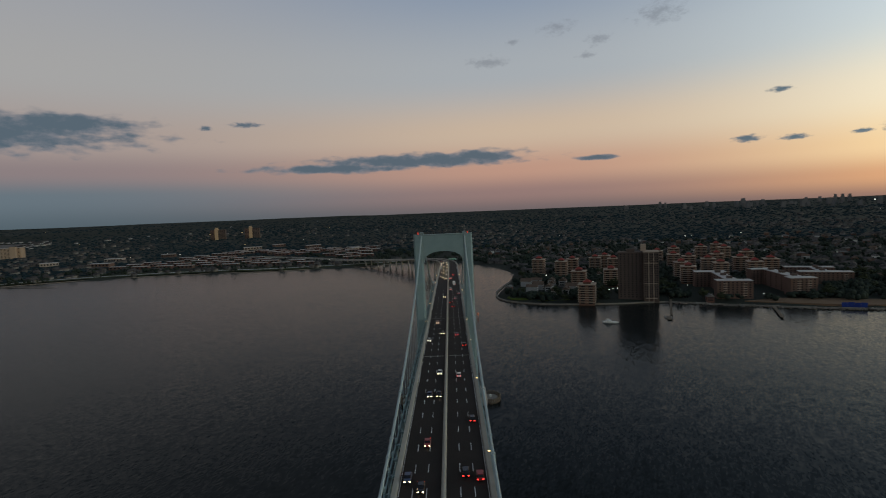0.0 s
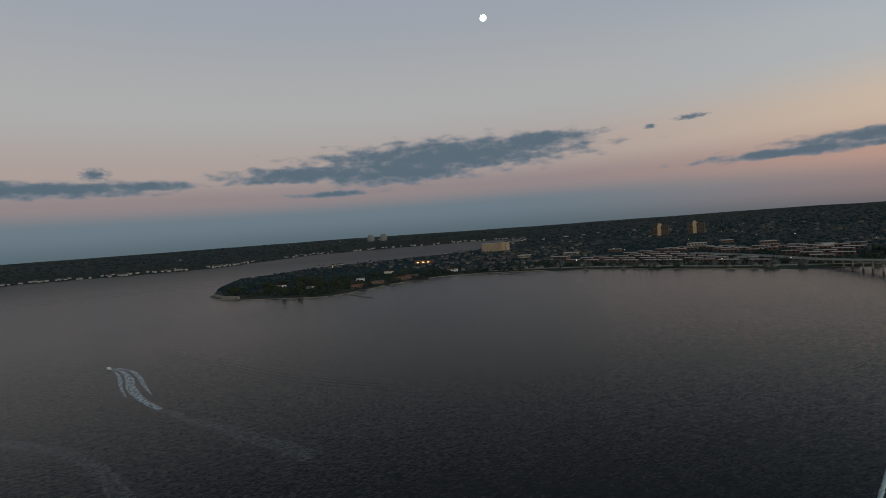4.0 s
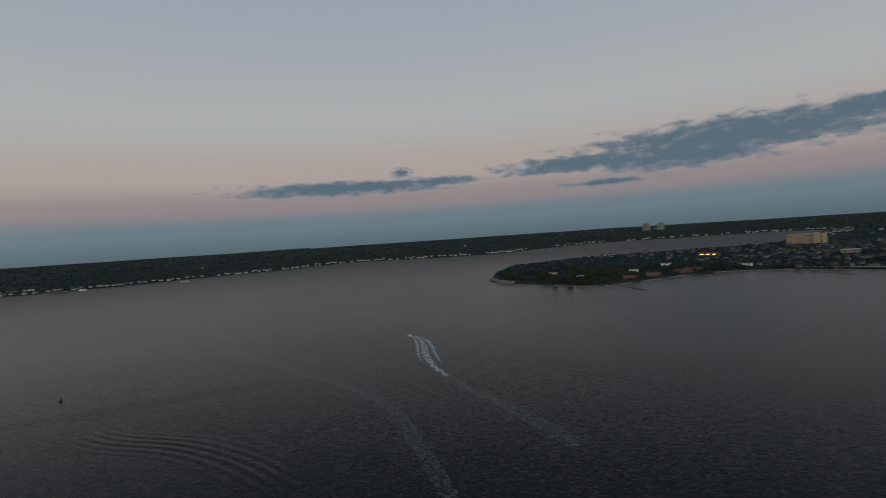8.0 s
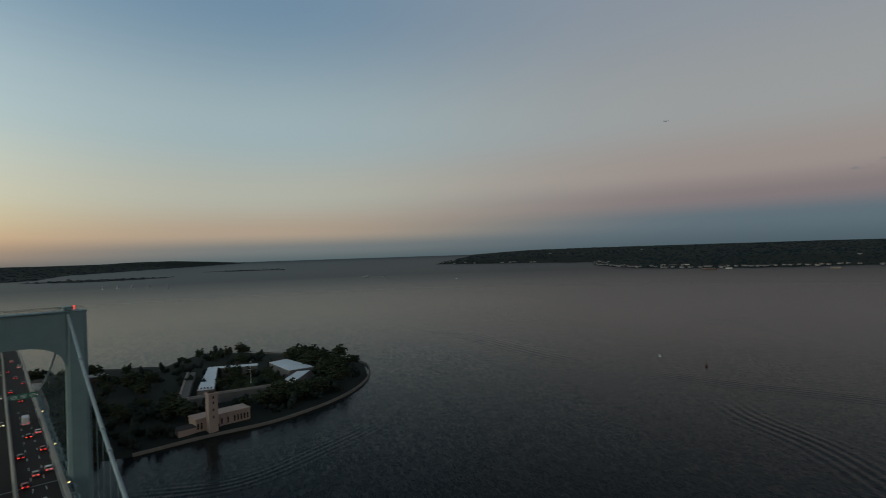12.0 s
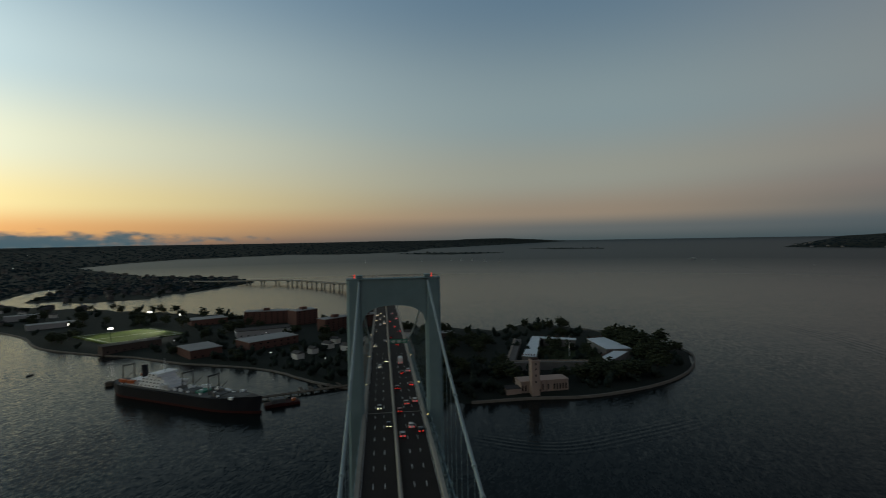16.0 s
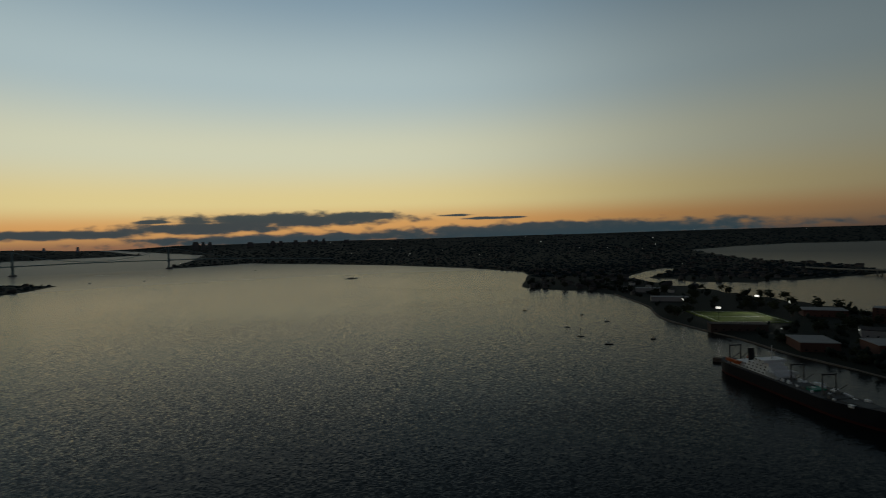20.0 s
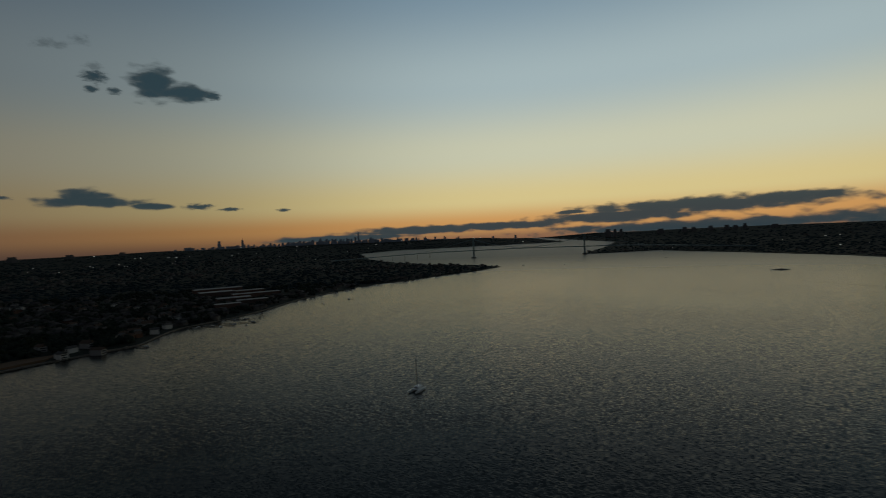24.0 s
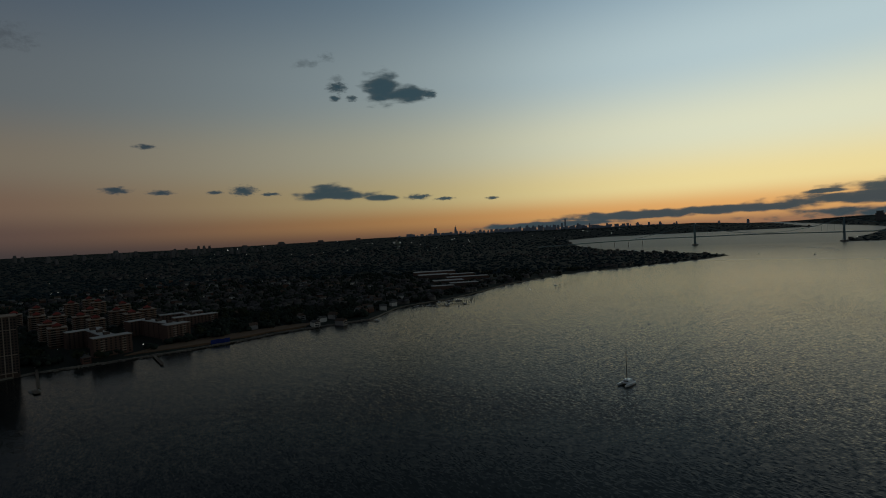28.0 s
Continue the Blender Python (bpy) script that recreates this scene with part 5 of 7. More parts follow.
sx, sy = (93 + 233) / 2, (-394 - 478) / 2
ship = tagged(empty("training_ship", pose(sx, sy, 0, 0, 0, math.degrees(math.atan2(84, -140)))), "black-hulled training ship with white superstructure moored at the pier", "ship")
bm = bmesh.new()
hull(bm, 160, 23, 1.8, 9.0, 0.06, 2.6)
part("hull", bm, M_HULL, ship)
bm = bmesh.new()
hull(bm, 159, 21.8, -2.5, 1.79, 0.05, 0)
part("boot_topping", bm, M_BOOT, ship, "dull red boot topping")
part("main_deck", boxbm(-66, 46, -10.2, 10.2, 9.6, 10.0), M_DECKG, ship)
for x0, x1, w, z0, z1 in ((-58, -5, 7.6, 10.01, 12.6), (-52, -9, 7.2, 12.61, 15), (-38, -12, 7.0, 15.01, 17.4), (-32, -15, 6.6, 17.41, 19.8), (-27, -16.5, 9.5, 19.81, 22.2)):
    s = part("deckhouse_tier", boxbm(x0, x1, -w, w, z0, z1, bevel=0.12), M_SHIPW, ship, "white deckhouse tier")
    for side in (-1, 1):
        for k in range(int((x1 - x0) / 4.5)):
            yy = side * (w + 0.04)
            part("porthole", boxbm(x0 + 1.2 + 4.5 * k, x0 + 2.8 + 4.5 * k, yy - 0.03, yy + 0.03, z0 + 1.1, z0 + 2.1), M_GLASS, s)
bm = bmesh.new()
tube(bm, (-43, 0, 15.01), (-44, 0, 26), 2.6, 2.3, n=16)
part("funnel", bm, M_HULL, ship, "dark funnel")
bm = bmesh.new()
tube(bm, (-20, 0, 22.2), (-20, 0, 33), 0.4, 0.25, n=8)
tube(bm, (-20, -3.5, 28), (-20, 3.5, 28), 0.12, n=6)
part("radar_mast", bm, M_WHITE, ship)
for k, (x, side) in enumerate(((-58, -1), (-58, 1), (-49, -1), (-49, 1), (-10, -1), (-10, 1))):
    bm = bmesh.new()
    hull(bm, 8.0, 2.8, 12.2, 14.6, 0.4, 0.3, 10)
    b = part("lifeboat", bm, M_ORANGE if x < -30 else M_WHITE, ship, "orange lifeboat" if x < -30 else "white lifeboat")
    b.location = (x, side * 9.4, 0)
    part("davit", boxbm(x - 3.3, x - 2.9, side * 8.0 - 0.2, side * 8.0 + 0.2, 10, 14.4), M_WHITE, ship)
    part("davit", boxbm(x + 2.9, x + 3.3, side * 8.0 - 0.2, side * 8.0 + 0.2, 10, 14.4), M_WHITE, ship)
for x in (-64, 6, 34):
    kp = empty("derrick", pose(x, 0, 10))
    under(kp, ship)
    for side in (-1, 1):
        bm = bmesh.new()
        tube(bm, (0, side * 5, 0), (0, side * 5, 15), 0.6, 0.45, n=8)
        part("king_post", bm, M_DECKG if x > 0 else M_DARK, kp)
        bm = bmesh.new()
        tube(bm, (0, side * 5, 2), (11 if x < 40 else -9, side * 3.5, 10), 0.28, n=6)
        part("boom", bm, M_DECKG, kp)
    part("cross_beam", boxbm(-0.5, 0.5, -5.5, 5.5, 13.6, 14.6), M_DARK, kp)
for x in (-6, 12, 22, 42, 52):
    part("hatch", boxbm(x - 4, x + 4, -5.5, 5.5, 10.01, 11.3, bevel=0.1), M_DECKG if x != 22 else M_SIGN, ship)
for k in range(42):
    rr = random.Random(k)
    x, yy, s = rr.uniform(-2, 62), rr.uniform(-8, 8), rr.uniform(0.7, 2.1)
    if abs(yy) < 5.6 and (x + 6) % 15 < 8:
        yy = 7.2 if yy > 0 else -7.2
    part("deck_gear", boxbm(x - s, x + s, yy - s * 0.6, yy + s * 0.6, 10.01, 10.3 + s * rr.uniform(0.7, 1.6), bevel=0.08), rr.choice((M_SHIPW, M_SHIPW, M_DECKG)), ship)
part("forecastle", boxbm(58, 68, -5, 5, 10.01, 12.2, bevel=0.2), M_DECKG, ship)
KEEP_OUT.append((sx, sy, 80))

pier = tagged(empty("timber_pier"), "long weathered timber pier with finger docks", "pier")
pa, pb = Vector((104, -428, 0)), Vector((33, -452, 0))
t = (pb - pa).normalized()
ang = math.degrees(math.atan2(t.y, t.x))
ob = part("pier_deck", boxbm(0, (pb - pa).length + 6, -2.4, 2.4, 1.6, 2.1), M_WOOD, pier)
ob.matrix_basis = pose(pa.x, pa.y, 0, 0, 0, ang)
for k in range(5):
    ob = part("finger_dock", boxbm(-1.2, 1.2, 2.45, 15, 1.3, 1.8), M_WOOD, pier)
    ob.matrix_basis = pose(pa.x, pa.y, 0, 0, 0, ang) @ Matrix.Translation((36 + 8 * k, 0, 0))
pile = None
for k in range(12):
    for s in (-2.0, 2.0):
        m = pose(pa.x, pa.y, 0, 0, 0, ang) @ Matrix.Translation((2 + 6 * k, s, 0))
        if pile is None:
            bm = bmesh.new()
            tube(bm, (0, 0, -3), (0, 0, 3.2), 0.3, n=7)
            pile = part("pile", bm, M_WOOD, pier)
            pile.matrix_basis = m
        else:
            again(pile, pier, m)
barge = tagged(empty("work_barge", pose(82, -413, 0, 0, 0, ang)), "dark red work barge with a small deck house", "barge")
part("hull", boxbm(-13, 13, -5, 5, -1.5, 2.2, bevel=0.5), M_BOOT, barge)
part("deck_house", boxbm(-8, 2, -3, 3, 2.21, 5.2, bevel=0.1), M_DECKG, barge)
part("winch", boxbm(7, 10, -1.5, 1.5, 2.21, 4.0, bevel=0.2), M_ORANGE, barge)
mark = tagged(empty("mooring_dolphin", pose(247, -497, 0)), "timber mooring dolphin off the ship's stern", "dolphin")
part("piles", boxbm(-3, 3, -3, 3, -3, 3.5, bevel=0.3), M_WOOD, mark)
part("walkway", boxbm(-14, -3.05, -0.6, 0.6, 2.6, 3.0), M_WOOD, mark)



# ---- trees near enough to be told apart ----
def tree_meshes(seed):
    r = random.Random(seed)
    bm = bmesh.new()
    tube(bm, (0, 0, -1), (0.2, 0.1, 3.2), 0.42, 0.3, n=7)
    limbs = []
    for k in range(6):
        a = k * 1.05 + r.uniform(-0.3, 0.3)
        q = Vector((math.cos(a) * r.uniform(1.6, 3.0), math.sin(a) * r.uniform(1.6, 3.0), r.uniform(5.0, 8.2)))
        tube(bm, (0.2, 0.1, 2.8 + 0.2 * k), q, 0.18, 0.06, n=5)
        limbs.append(q)
    trunk = bpy.data.meshes.new("trunk")
    bm.to_mesh(trunk)
    bm.free()
    trunk.materials.append(M_BARK)
    vs, fs = [], []
    rn = np.random.RandomState(seed)
    for k in range(85):
        c = r.choice(limbs)
        d = Vector((r.gauss(0, 1.5), r.gauss(0, 1.5), r.gauss(0.4, 1.5)))
        p = np.array(c + d)
        if p[2] < 2.8:
            p[2] = 2.8 + r.random()
        s = r.uniform(0.55, 1.25)
        v = IV0 * (1 + rn.uniform(-0.35, 0.35, (len(IV0), 1))) * s * np.array([1.2, 1.2, 0.75]) + p
        fs.append(IF0 + len(IV0) * k)
        vs.append(v)
    crown = bpy.data.meshes.new("crown")
    crown.from_pydata(np.concatenate(vs).tolist(), [], np.concatenate(fs).tolist())
    crown.materials.append(M_LEAF)
    return trunk, crown


bm = bmesh.new()
bmesh.ops.create_icosphere(bm, subdivisions=1, radius=1.0)
IV0 = np.array([v.co[:] for v in bm.verts])
IF0 = np.array([[v.index for v in f.verts] for f in bm.faces])
bm.free()
TREES = [tree_meshes(k) for k in range(5)]
tree_rng = random.Random(12)


def tree(x, y, size, label="broad dark green summer tree", z=None):
    trunk, crown = tree_rng.choice(TREES)
    t = new("tree", trunk)
    s = size / 9.0
    t.matrix_basis = pose(x, y, ground_z(x, y) if z is None else z, 0, 0, tree_rng.uniform(0, 360)) @ Matrix.Diagonal((s * tree_rng.uniform(0.9, 1.2), s * tree_rng.uniform(0.9, 1.2), s, 1))
    tagged(t, label, "tree", "trees")
    under(new("crown", crown), t)


def grove(n, x0, x1, y0, y1, size, shore=6, z=None, label="broad dark green summer tree"):
    made = 0
    for _ in range(n * 6):
        if made == n:
            break
        x, y = tree_rng.uniform(x0, x1), tree_rng.uniform(y0, y1)
        if not free(x, y, 2) or inside_distance(np.array([[x, y]]))[0] < shore:
            continue
        tree(x, y, tree_rng.uniform(*size), label, z)
        made += 1


# around the fort
grove(40, -305, -240, -600, -440, (9, 15), 8)
grove(22, -235, -180, -455, -405, (8, 13), 14)
grove(10, -180, -140, -440, -418, (7, 11), 10)
for x, y in ((-150, -490), (-160, -500), (-172, -520), (-180, -535), (-190, -525), (-200, -505), (-165, -485), (-195, -480), (-175, -545), (-205, -520)):
    tree(x, y, tree_rng.uniform(7, 10), "courtyard tree inside the old fort", 6.2)
grove(38, -110, -24, -700, -420, (7, 12), 10)
grove(12, -250, -160, -690, -600, (7, 11), 10)
# the college
grove(36, 24, 260, -880, -520, (7, 12), 8)
grove(24, 230, 520, -1000, -790, (9, 14), 8)
grove(18, 420, 820, -1120, -860, (8, 13), 8)
grove(8, 400, 470, -760, -700, (7, 10), 8)
# the apartment quarter
grove(44, 90, 660, 600, 780, (7, 12), 12)
grove(16, 90, 330, 690, 900, (7, 12), 10)
# the wooded point in the east
grove(32, -1440, -1080, 500, 760, (10, 15), 8)
grove(14, -1250, -1060, 700, 1050, (9, 13), 14)


# ---- buildings of the eastern shore ----
def plain_building(name, x, y, w, d, hgt, rot, wallm, roofm, label, cat, floors=0, cols=0, group="", wm=None, wide=0.55):
    z0 = ground_z(x, y)
    b = tagged(empty(name, pose(x, y, z0 - 0.3, 0, 0, rot)), label, cat, group)
    part("wall", boxbm(-w / 2, w / 2, -d / 2, d / 2, -2, hgt), wallm, b)
    part("roof", boxbm(-w / 2 - 0.3, w / 2 + 0.3, -d / 2 - 0.3, d / 2 + 0.3, hgt + 0.01, hgt + 0.6), roofm, b)
    if floors:
        windowed(b, [((0, -d / 2 - 0.02), 0, w - 1, cols)], hgt / floors, floors, hgt / floors * 0.3, w / cols * wide, hgt / floors * (0.5 if wide > 0.4 else 0.36), wm)
    KEEP_OUT.append((x, y, max(w, d) / 2 + 3))
    return b


M_YELLOW = mat("yellow_brick", (0.46, 0.32, 0.19), (0.36, 0.25, 0.15), 0.05, 0.9, spread=0.2)
M_TAN = mat("tan_stone_cladding", (0.34, 0.25, 0.175), (0.27, 0.20, 0.14), 0.05, 0.9, spread=0.2)
M_LIT = mat("lit_window", (0.5, 0.4, 0.2), None, emit=(1.0, 0.66, 0.25), power=3.0)
b = plain_building("hospital", -1661, 1915, 128, 40, 40, 20, M_TAN, M_ROOFGREY, "wide yellow brick slab building above the trees", "building", 8, 12, wide=0.38)
part("end_tower", boxbm(34, 54, -34, -20.1, -2, 45), M_TAN, b)
for x, y in ((-1205, 2700), (-1040, 2735)):
    z0 = ground_z(x, y)
    b = tagged(empty("apartment_tower", pose(x, y, z0, 0, 0, 12)), "yellow and brown apartment tower rising over the suburb", "apartment tower", "twin apartment towers")
    part("wall", boxbm(-32, -10.05, -8, 16, -2, 52), M_RUSSET, b, "brown brick wing")
    part("wall", boxbm(-10, 6, -14, 14, -2, 57), M_YELLOW, b, "pale yellow brick stair tower")
    part("wall", boxbm(6.05, 42, -10, 18, -2, 53), M_BROWN, b, "dark brown brick wing")
    part("roof_hut", boxbm(-8, 3, -5, 6, 57.01, 64), M_YELLOW, b)
    windowed(b, [((24, -10.05), 0, 34, 4), ((-21, -8.05), 0, 20, 3)], 6.6, 8, 2, 4.4, 3.0)
b = plain_building("barracks", -1455, 1270, 70, 16, 12, 25, M_RED, M_REDROOF, "red brick barracks with lit windows among trees", "building")
windowed(b, [((0, -8.03), 0, 60, 3)], 4, 1, 5, 9, 2.2, M_LIT)
for i, (x, y, w) in enumerate(((-1100, 880, 46), (-1092, 790, 34), (-1072, 715, 30), (-1120, 930, 40), (-1105, 1080, 22), (-1180, 650, 18), (-1320, 640, 24), (-1210, 820, 20), (-1290, 980, 26))):
    plain_building("post_building", x, y, w, 14, 8, (60, 75, 70, 55, 30, 20, 10, 40, 20)[i], M_RUSSET if i < 4 else M_HWALL[0], M_REDROOF if i % 2 == 0 else M_ROOFDARK, "long brick post building beside the eastern shore" if i < 4 else "pale post building among the trees", "building", 2, 6, "buildings on the wooded point")
wall = tagged(empty("battery_wall"), "pale granite battery wall at the point's foot", "wall", kind="structure")
wall_line([(-1378, 484), (-1292, 474), (-1225, 486)], 5, 0, 6.5, wall, "battery", M_STONE)

# pale clubhouses and sheds on the far eastern waterfront
for i, (x, y) in enumerate([(-2719, -1578), (-2781, -1523), (-2814, -1417), (-2834, -1370), (-2840, -1301), (-2589, -1074), (-2702, -1028), (-2758, -611), (-3398, -3230), (-3639, -3105)]):
    plain_building("waterfront_building", x - 30, y, (46, 30, 24, 38, 34, 60, 26, 40, 40, 36)[i], 16, (7, 9, 14, 12, 15, 8, 7, 7, 6, 7)[i], 100, (M_HWALL[0], M_SLAB, M_HWALL[0], M_YELLOW, M_HWALL[0], M_RUSSET)[i % 6], M_ROOFPALE, "pale waterfront building on the far eastern shore", "building", 0, 0, "far eastern waterfront buildings")
# terraces of the row houses
tr_rng = random.Random(5)
count = 0
for row in range(9):
    for k in range(10):
        x = -860 + k * 62 + row * 22 + tr_rng.uniform(-6, 6)
        y = 1335 + row * 48 - k * 4 + tr_rng.uniform(-5, 5)
        if x > -215 or tr_rng.random() < 0.15 or not free(x, y, 20):
            continue
        plain_building("row_house", x, y, 44, 12, 7.5, -4 + tr_rng.uniform(-4, 4), M_RED if tr_rng.random() < 0.7 else M_RUSSET, M_ROOFGREY, "terrace of red brick row houses with pale flat roofs", "row house", 1, 4, "terraces by the bay")
for i, (x, y, w) in enumerate(((-960, 1420, 60), (-1010, 1560, 50), (-900, 1660, 40), (-700, 1850, 60), (-480, 1830, 50), (-1150, 1480, 44), (-640, 1950, 40), (-300, 1640, 40))):
    plain_building("shop_block", x, y, w, 24, 9, 8 * i, M_SLAB if i % 2 else M_RUSSET, M_ROOFGREY, "low flat-roofed shop block in the suburb", "building", 1, 6, "shop blocks")
# the lawn and the path of the shore park
shore = smooth_route([(p[0], p[1], 0) for p in SOUTH[:7]], 18.0)


def shore_ribbon(name, d0, d1, lift, material, label, category):
    bm = bmesh.new()
    last = None
    for a, b in zip(shore, shore[1:]):
        t = (b - a).normalized()
        s = Vector((-t.y, t.x, 0))
        s = s if s.y > 0 else -s
        cur = []
        for d in np.linspace(d0, d1, 5):
            p = a + s * float(d)
            cur.append(bm.verts.new((p.x, p.y, ground_z(p.x, p.y) + lift)))
        if last:
            for k in range(4):
                bm.faces.new((last[k], last[k + 1], cur[k + 1], cur[k]))
        last = cur
    bmesh.ops.recalc_face_normals(bm, faces=bm.faces[:])
    return tagged(part(name, bm, material, None), label, category, kind="structure")


shore_ribbon("lawn", 8, 62, 0.5, M_PARK, "mown grass of the long shore park", "lawn")
shore_ribbon("path", 30, 40, 0.9, M_ROOFGREY, "pale paved road through the shore park", "path")
# villas along the western bank
for i, (x, y) in enumerate([(608, 578), (572, 516), (628, 530), (597, 489), (677, 510), (722, 535), (727, 506), (788, 561), (866, 584), (829, 606)]):
    b = house(x, y + 14, -30 + 11 * i, (1, 4, 5, 1, 7)[i % 5])
    b["group"] = "villas on the western bank"
    b.scale = (1.3, 1.3, 1.1)
    KEEP_OUT.append((x, y + 14, 11))
# western sheds and yards
for i, (x, y, w, d) in enumerate(((1330, 765, 120, 42), (1245, 720, 80, 40), (1225, 605, 110, 30), (1128, 610, 74, 34), (1290, 655, 70, 32), (1085, 545, 64, 24), (1010, 560, 50, 22))):
    plain_building("warehouse", x, y, w, d, 9, -52, M_BROWN if i % 2 else M_RUSSET, M_ROOFGREY, "low brown warehouse with a wide grey roof", "warehouse", 0, 0, "warehouses by the western shore")

# ---- jetties, docks and yards ----
def jetty(name, a, b, w, z, label, posts=True):
    a, b = Vector((*a, 0)), Vector((*b, 0))
    t = b - a
    j = tagged(empty(name, pose(a.x, a.y, 0, 0, 0, math.degrees(math.atan2(t.y, t.x)))), label, "jetty", "jetties")
    part("jetty_deck", boxbm(0, t.length, -w / 2, w / 2, z - 0.4, z), M_WOOD, j)
    if posts:
        n = int(t.length / 18) + 1
        for k in range(n):
            for s in (-1, 1):
                bm = bmesh.new()
                tube(bm, (min(k * 18 + 1, t.length - 0.5), s * w * 0.4, -3), (min(k * 18 + 1, t.length - 0.5), s * w * 0.4, z + 0.9), 0.22, n=6)
                part("post", bm, M_WOOD, j)
    return j


jetty("jetty", (277, 652), (240, 562), 2.6, 2.4, "slim timber pier with a landing stage")
part("landing_stage", boxbm(-6, 6, -4, 4, -0.6, 0.7, bevel=0.1), M_CONC, jetty("jetty", (236, 560), (232, 545), 5, 1.2, "floating landing stage of the pier"))
jetty("jetty", (368, 592), (342, 534), 3.2, 1.8, "short timber jetty at the rocky shore")
jetty("breakwater", (-1010, 640), (-870, 618), 3, 1.4, "low dark breakwater off the wooded point", False)
jetty("jetty", (-1085, 864), (-990, 873), 5, 1.8, "timber landing pier off the wooded point")
jetty("jetty", (-1040, 880), (-1000, 905), 4, 1.8, "timber landing pier off the wooded point")
jetty("breakwater", (-1015, 1085), (-795, 1040), 4, 1.5, "long low dark breakwater off the shore park", False)
for a, b in (((780, 512), (800, 430)), ((815, 470), (826, 405)), ((850, 500), (862, 440)), ((640, 488), (632, 462)), ((1320, 420), (1335, 395)), ((1520, 330), (1500, 285)), ((1540, 345), (1590, 270))):
    jetty("marina_dock", a, b, 3.0, 1.2, "timber marina dock on the western shore")
tarp = tagged(empty("site_hoarding", pose(448, 568, 2.0, 0, 0, -28)), "blue tarpaulin hoarding round a shore building site", "hoarding")
for k in range(4):
    part("tarp_panel", boxbm(-17 + 5.7 * k, -11.4 + 5.7 * k, -0.1, 0.1, -1, 4.2 + 0.5 * (k % 2), bevel=0.03), mat("blue_tarp", (0.02, 0.045, 0.22), (0.014, 0.03, 0.16), 0.5, 0.6) if k == 0 else bpy.data.materials["blue_tarp"], tarp)
site = prism("bare_site", [(350, 618), (395, 594), (450, 572), (505, 560), (560, 540), (590, 546), (560, 574), (515, 592), (460, 612), (400, 628)], 0, 3.6, M_EARTH, None)
tagged(site, "bare brown earth of a shore building site", "ground", kind="structure")
lawn = prism("point_lawn", [(78, 706), (84, 694), (122, 674), (160, 672), (160, 690), (112, 726), (84, 726)], 0, 2.6, M_LAWN, None)
tagged(lawn, "small green lawn on the point", "lawn", kind="structure")

# shore rocks along the bank below the slabs, the nearest as stones of their own
rip = tagged(empty("rock_revetment"), "pale rough stone revetment along the southern shore", "rocks", kind="structure")
rr = random.Random(9)
stones = []
for k in range(4):
    bm = bmesh.new()
    bmesh.ops.create_icosphere(bm, subdivisions=1, radius=1.0)
    for v in bm.verts:
        v.co *= rr.uniform(0.7, 1.2)
    me = bpy.data.meshes.new("stone")
    bm.to_mesh(me)
    bm.free()
    me.materials.append(M_STONE)
    stones.append(me)
bank = smooth_route([(p[0], p[1], 0) for p in [(645, 490), (600, 512), (520, 548), (453, 562), (380, 588), (317, 618)]], 1.6)
for p in bank[:150:1]:
    o = new("stone", rr.choice(stones))
    o.parent = rip
    s = rr.uniform(0.8, 1.9)
    o.matrix_basis = pose(p.x + rr.uniform(-1.5, 1.5) - 1, p.y + rr.uniform(-2, 2) - 2.0, rr.uniform(0.1, 1.0), rr.uniform(0, 90), rr.uniform(0, 90), rr.uniform(0, 360)) @ Matrix.Diagonal((s, s * 0.8, s * 0.7, 1))

lv, lf = [], []
rk = np.random.RandomState(3)
way = smooth_route([(p[0], p[1], 0) for p in [(645, 490), (600, 512), (520, 548), (453, 562), (380, 588), (317, 618), (272, 642)]], 0.8)
for k, p in enumerate(way * 2):
    s = rk.uniform(0.5, 1.5)
    c = np.array([p.x + rk.normal(0, 1.2) - 0.8, p.y + rk.normal(0, 2.2) - 2.0, rk.uniform(-0.2, 1.7)])
    lv += (IV0 * rk.uniform(0.65, 1.2, (len(IV0), 1)) * s * np.array([1.2, 1.0, 0.7]) + c).tolist()
    lf += (IF0 + len(IV0) * k).tolist()
tagged(mesh_object("revetment_rubble", lv, lf, M_STONE), "pale loose rubble of the rocky shore bank", "rocks", kind="stuff")

# ---- lamps of the town ----
lamp_t = None
lr = random.Random(21)
LAMPS = [(219, 696), (226, 700), (239, 705), (212, 690), (245, 715), (227, 756), (375, 622), (191, 968), (210, 761), (160, 860), (320, 700), (-946, 1531), (-691, 1421), (-430, 1330), (-560, 1310), (-105, 1781), (-820, 1290), (-300, 1300), (120, -560), (250, -650), (150, -680), (60, -520), (20, -470), (-60, -520), (-20, -600), (190, -690)]
for k in range(22):
    LAMPS.append((lr.uniform(-900, 1100), lr.uniform(1250, 2300)) if k % 3 else (lr.uniform(600, 2500), lr.uniform(-2300, -1350)))
ld = inside_distance(np.array(LAMPS))
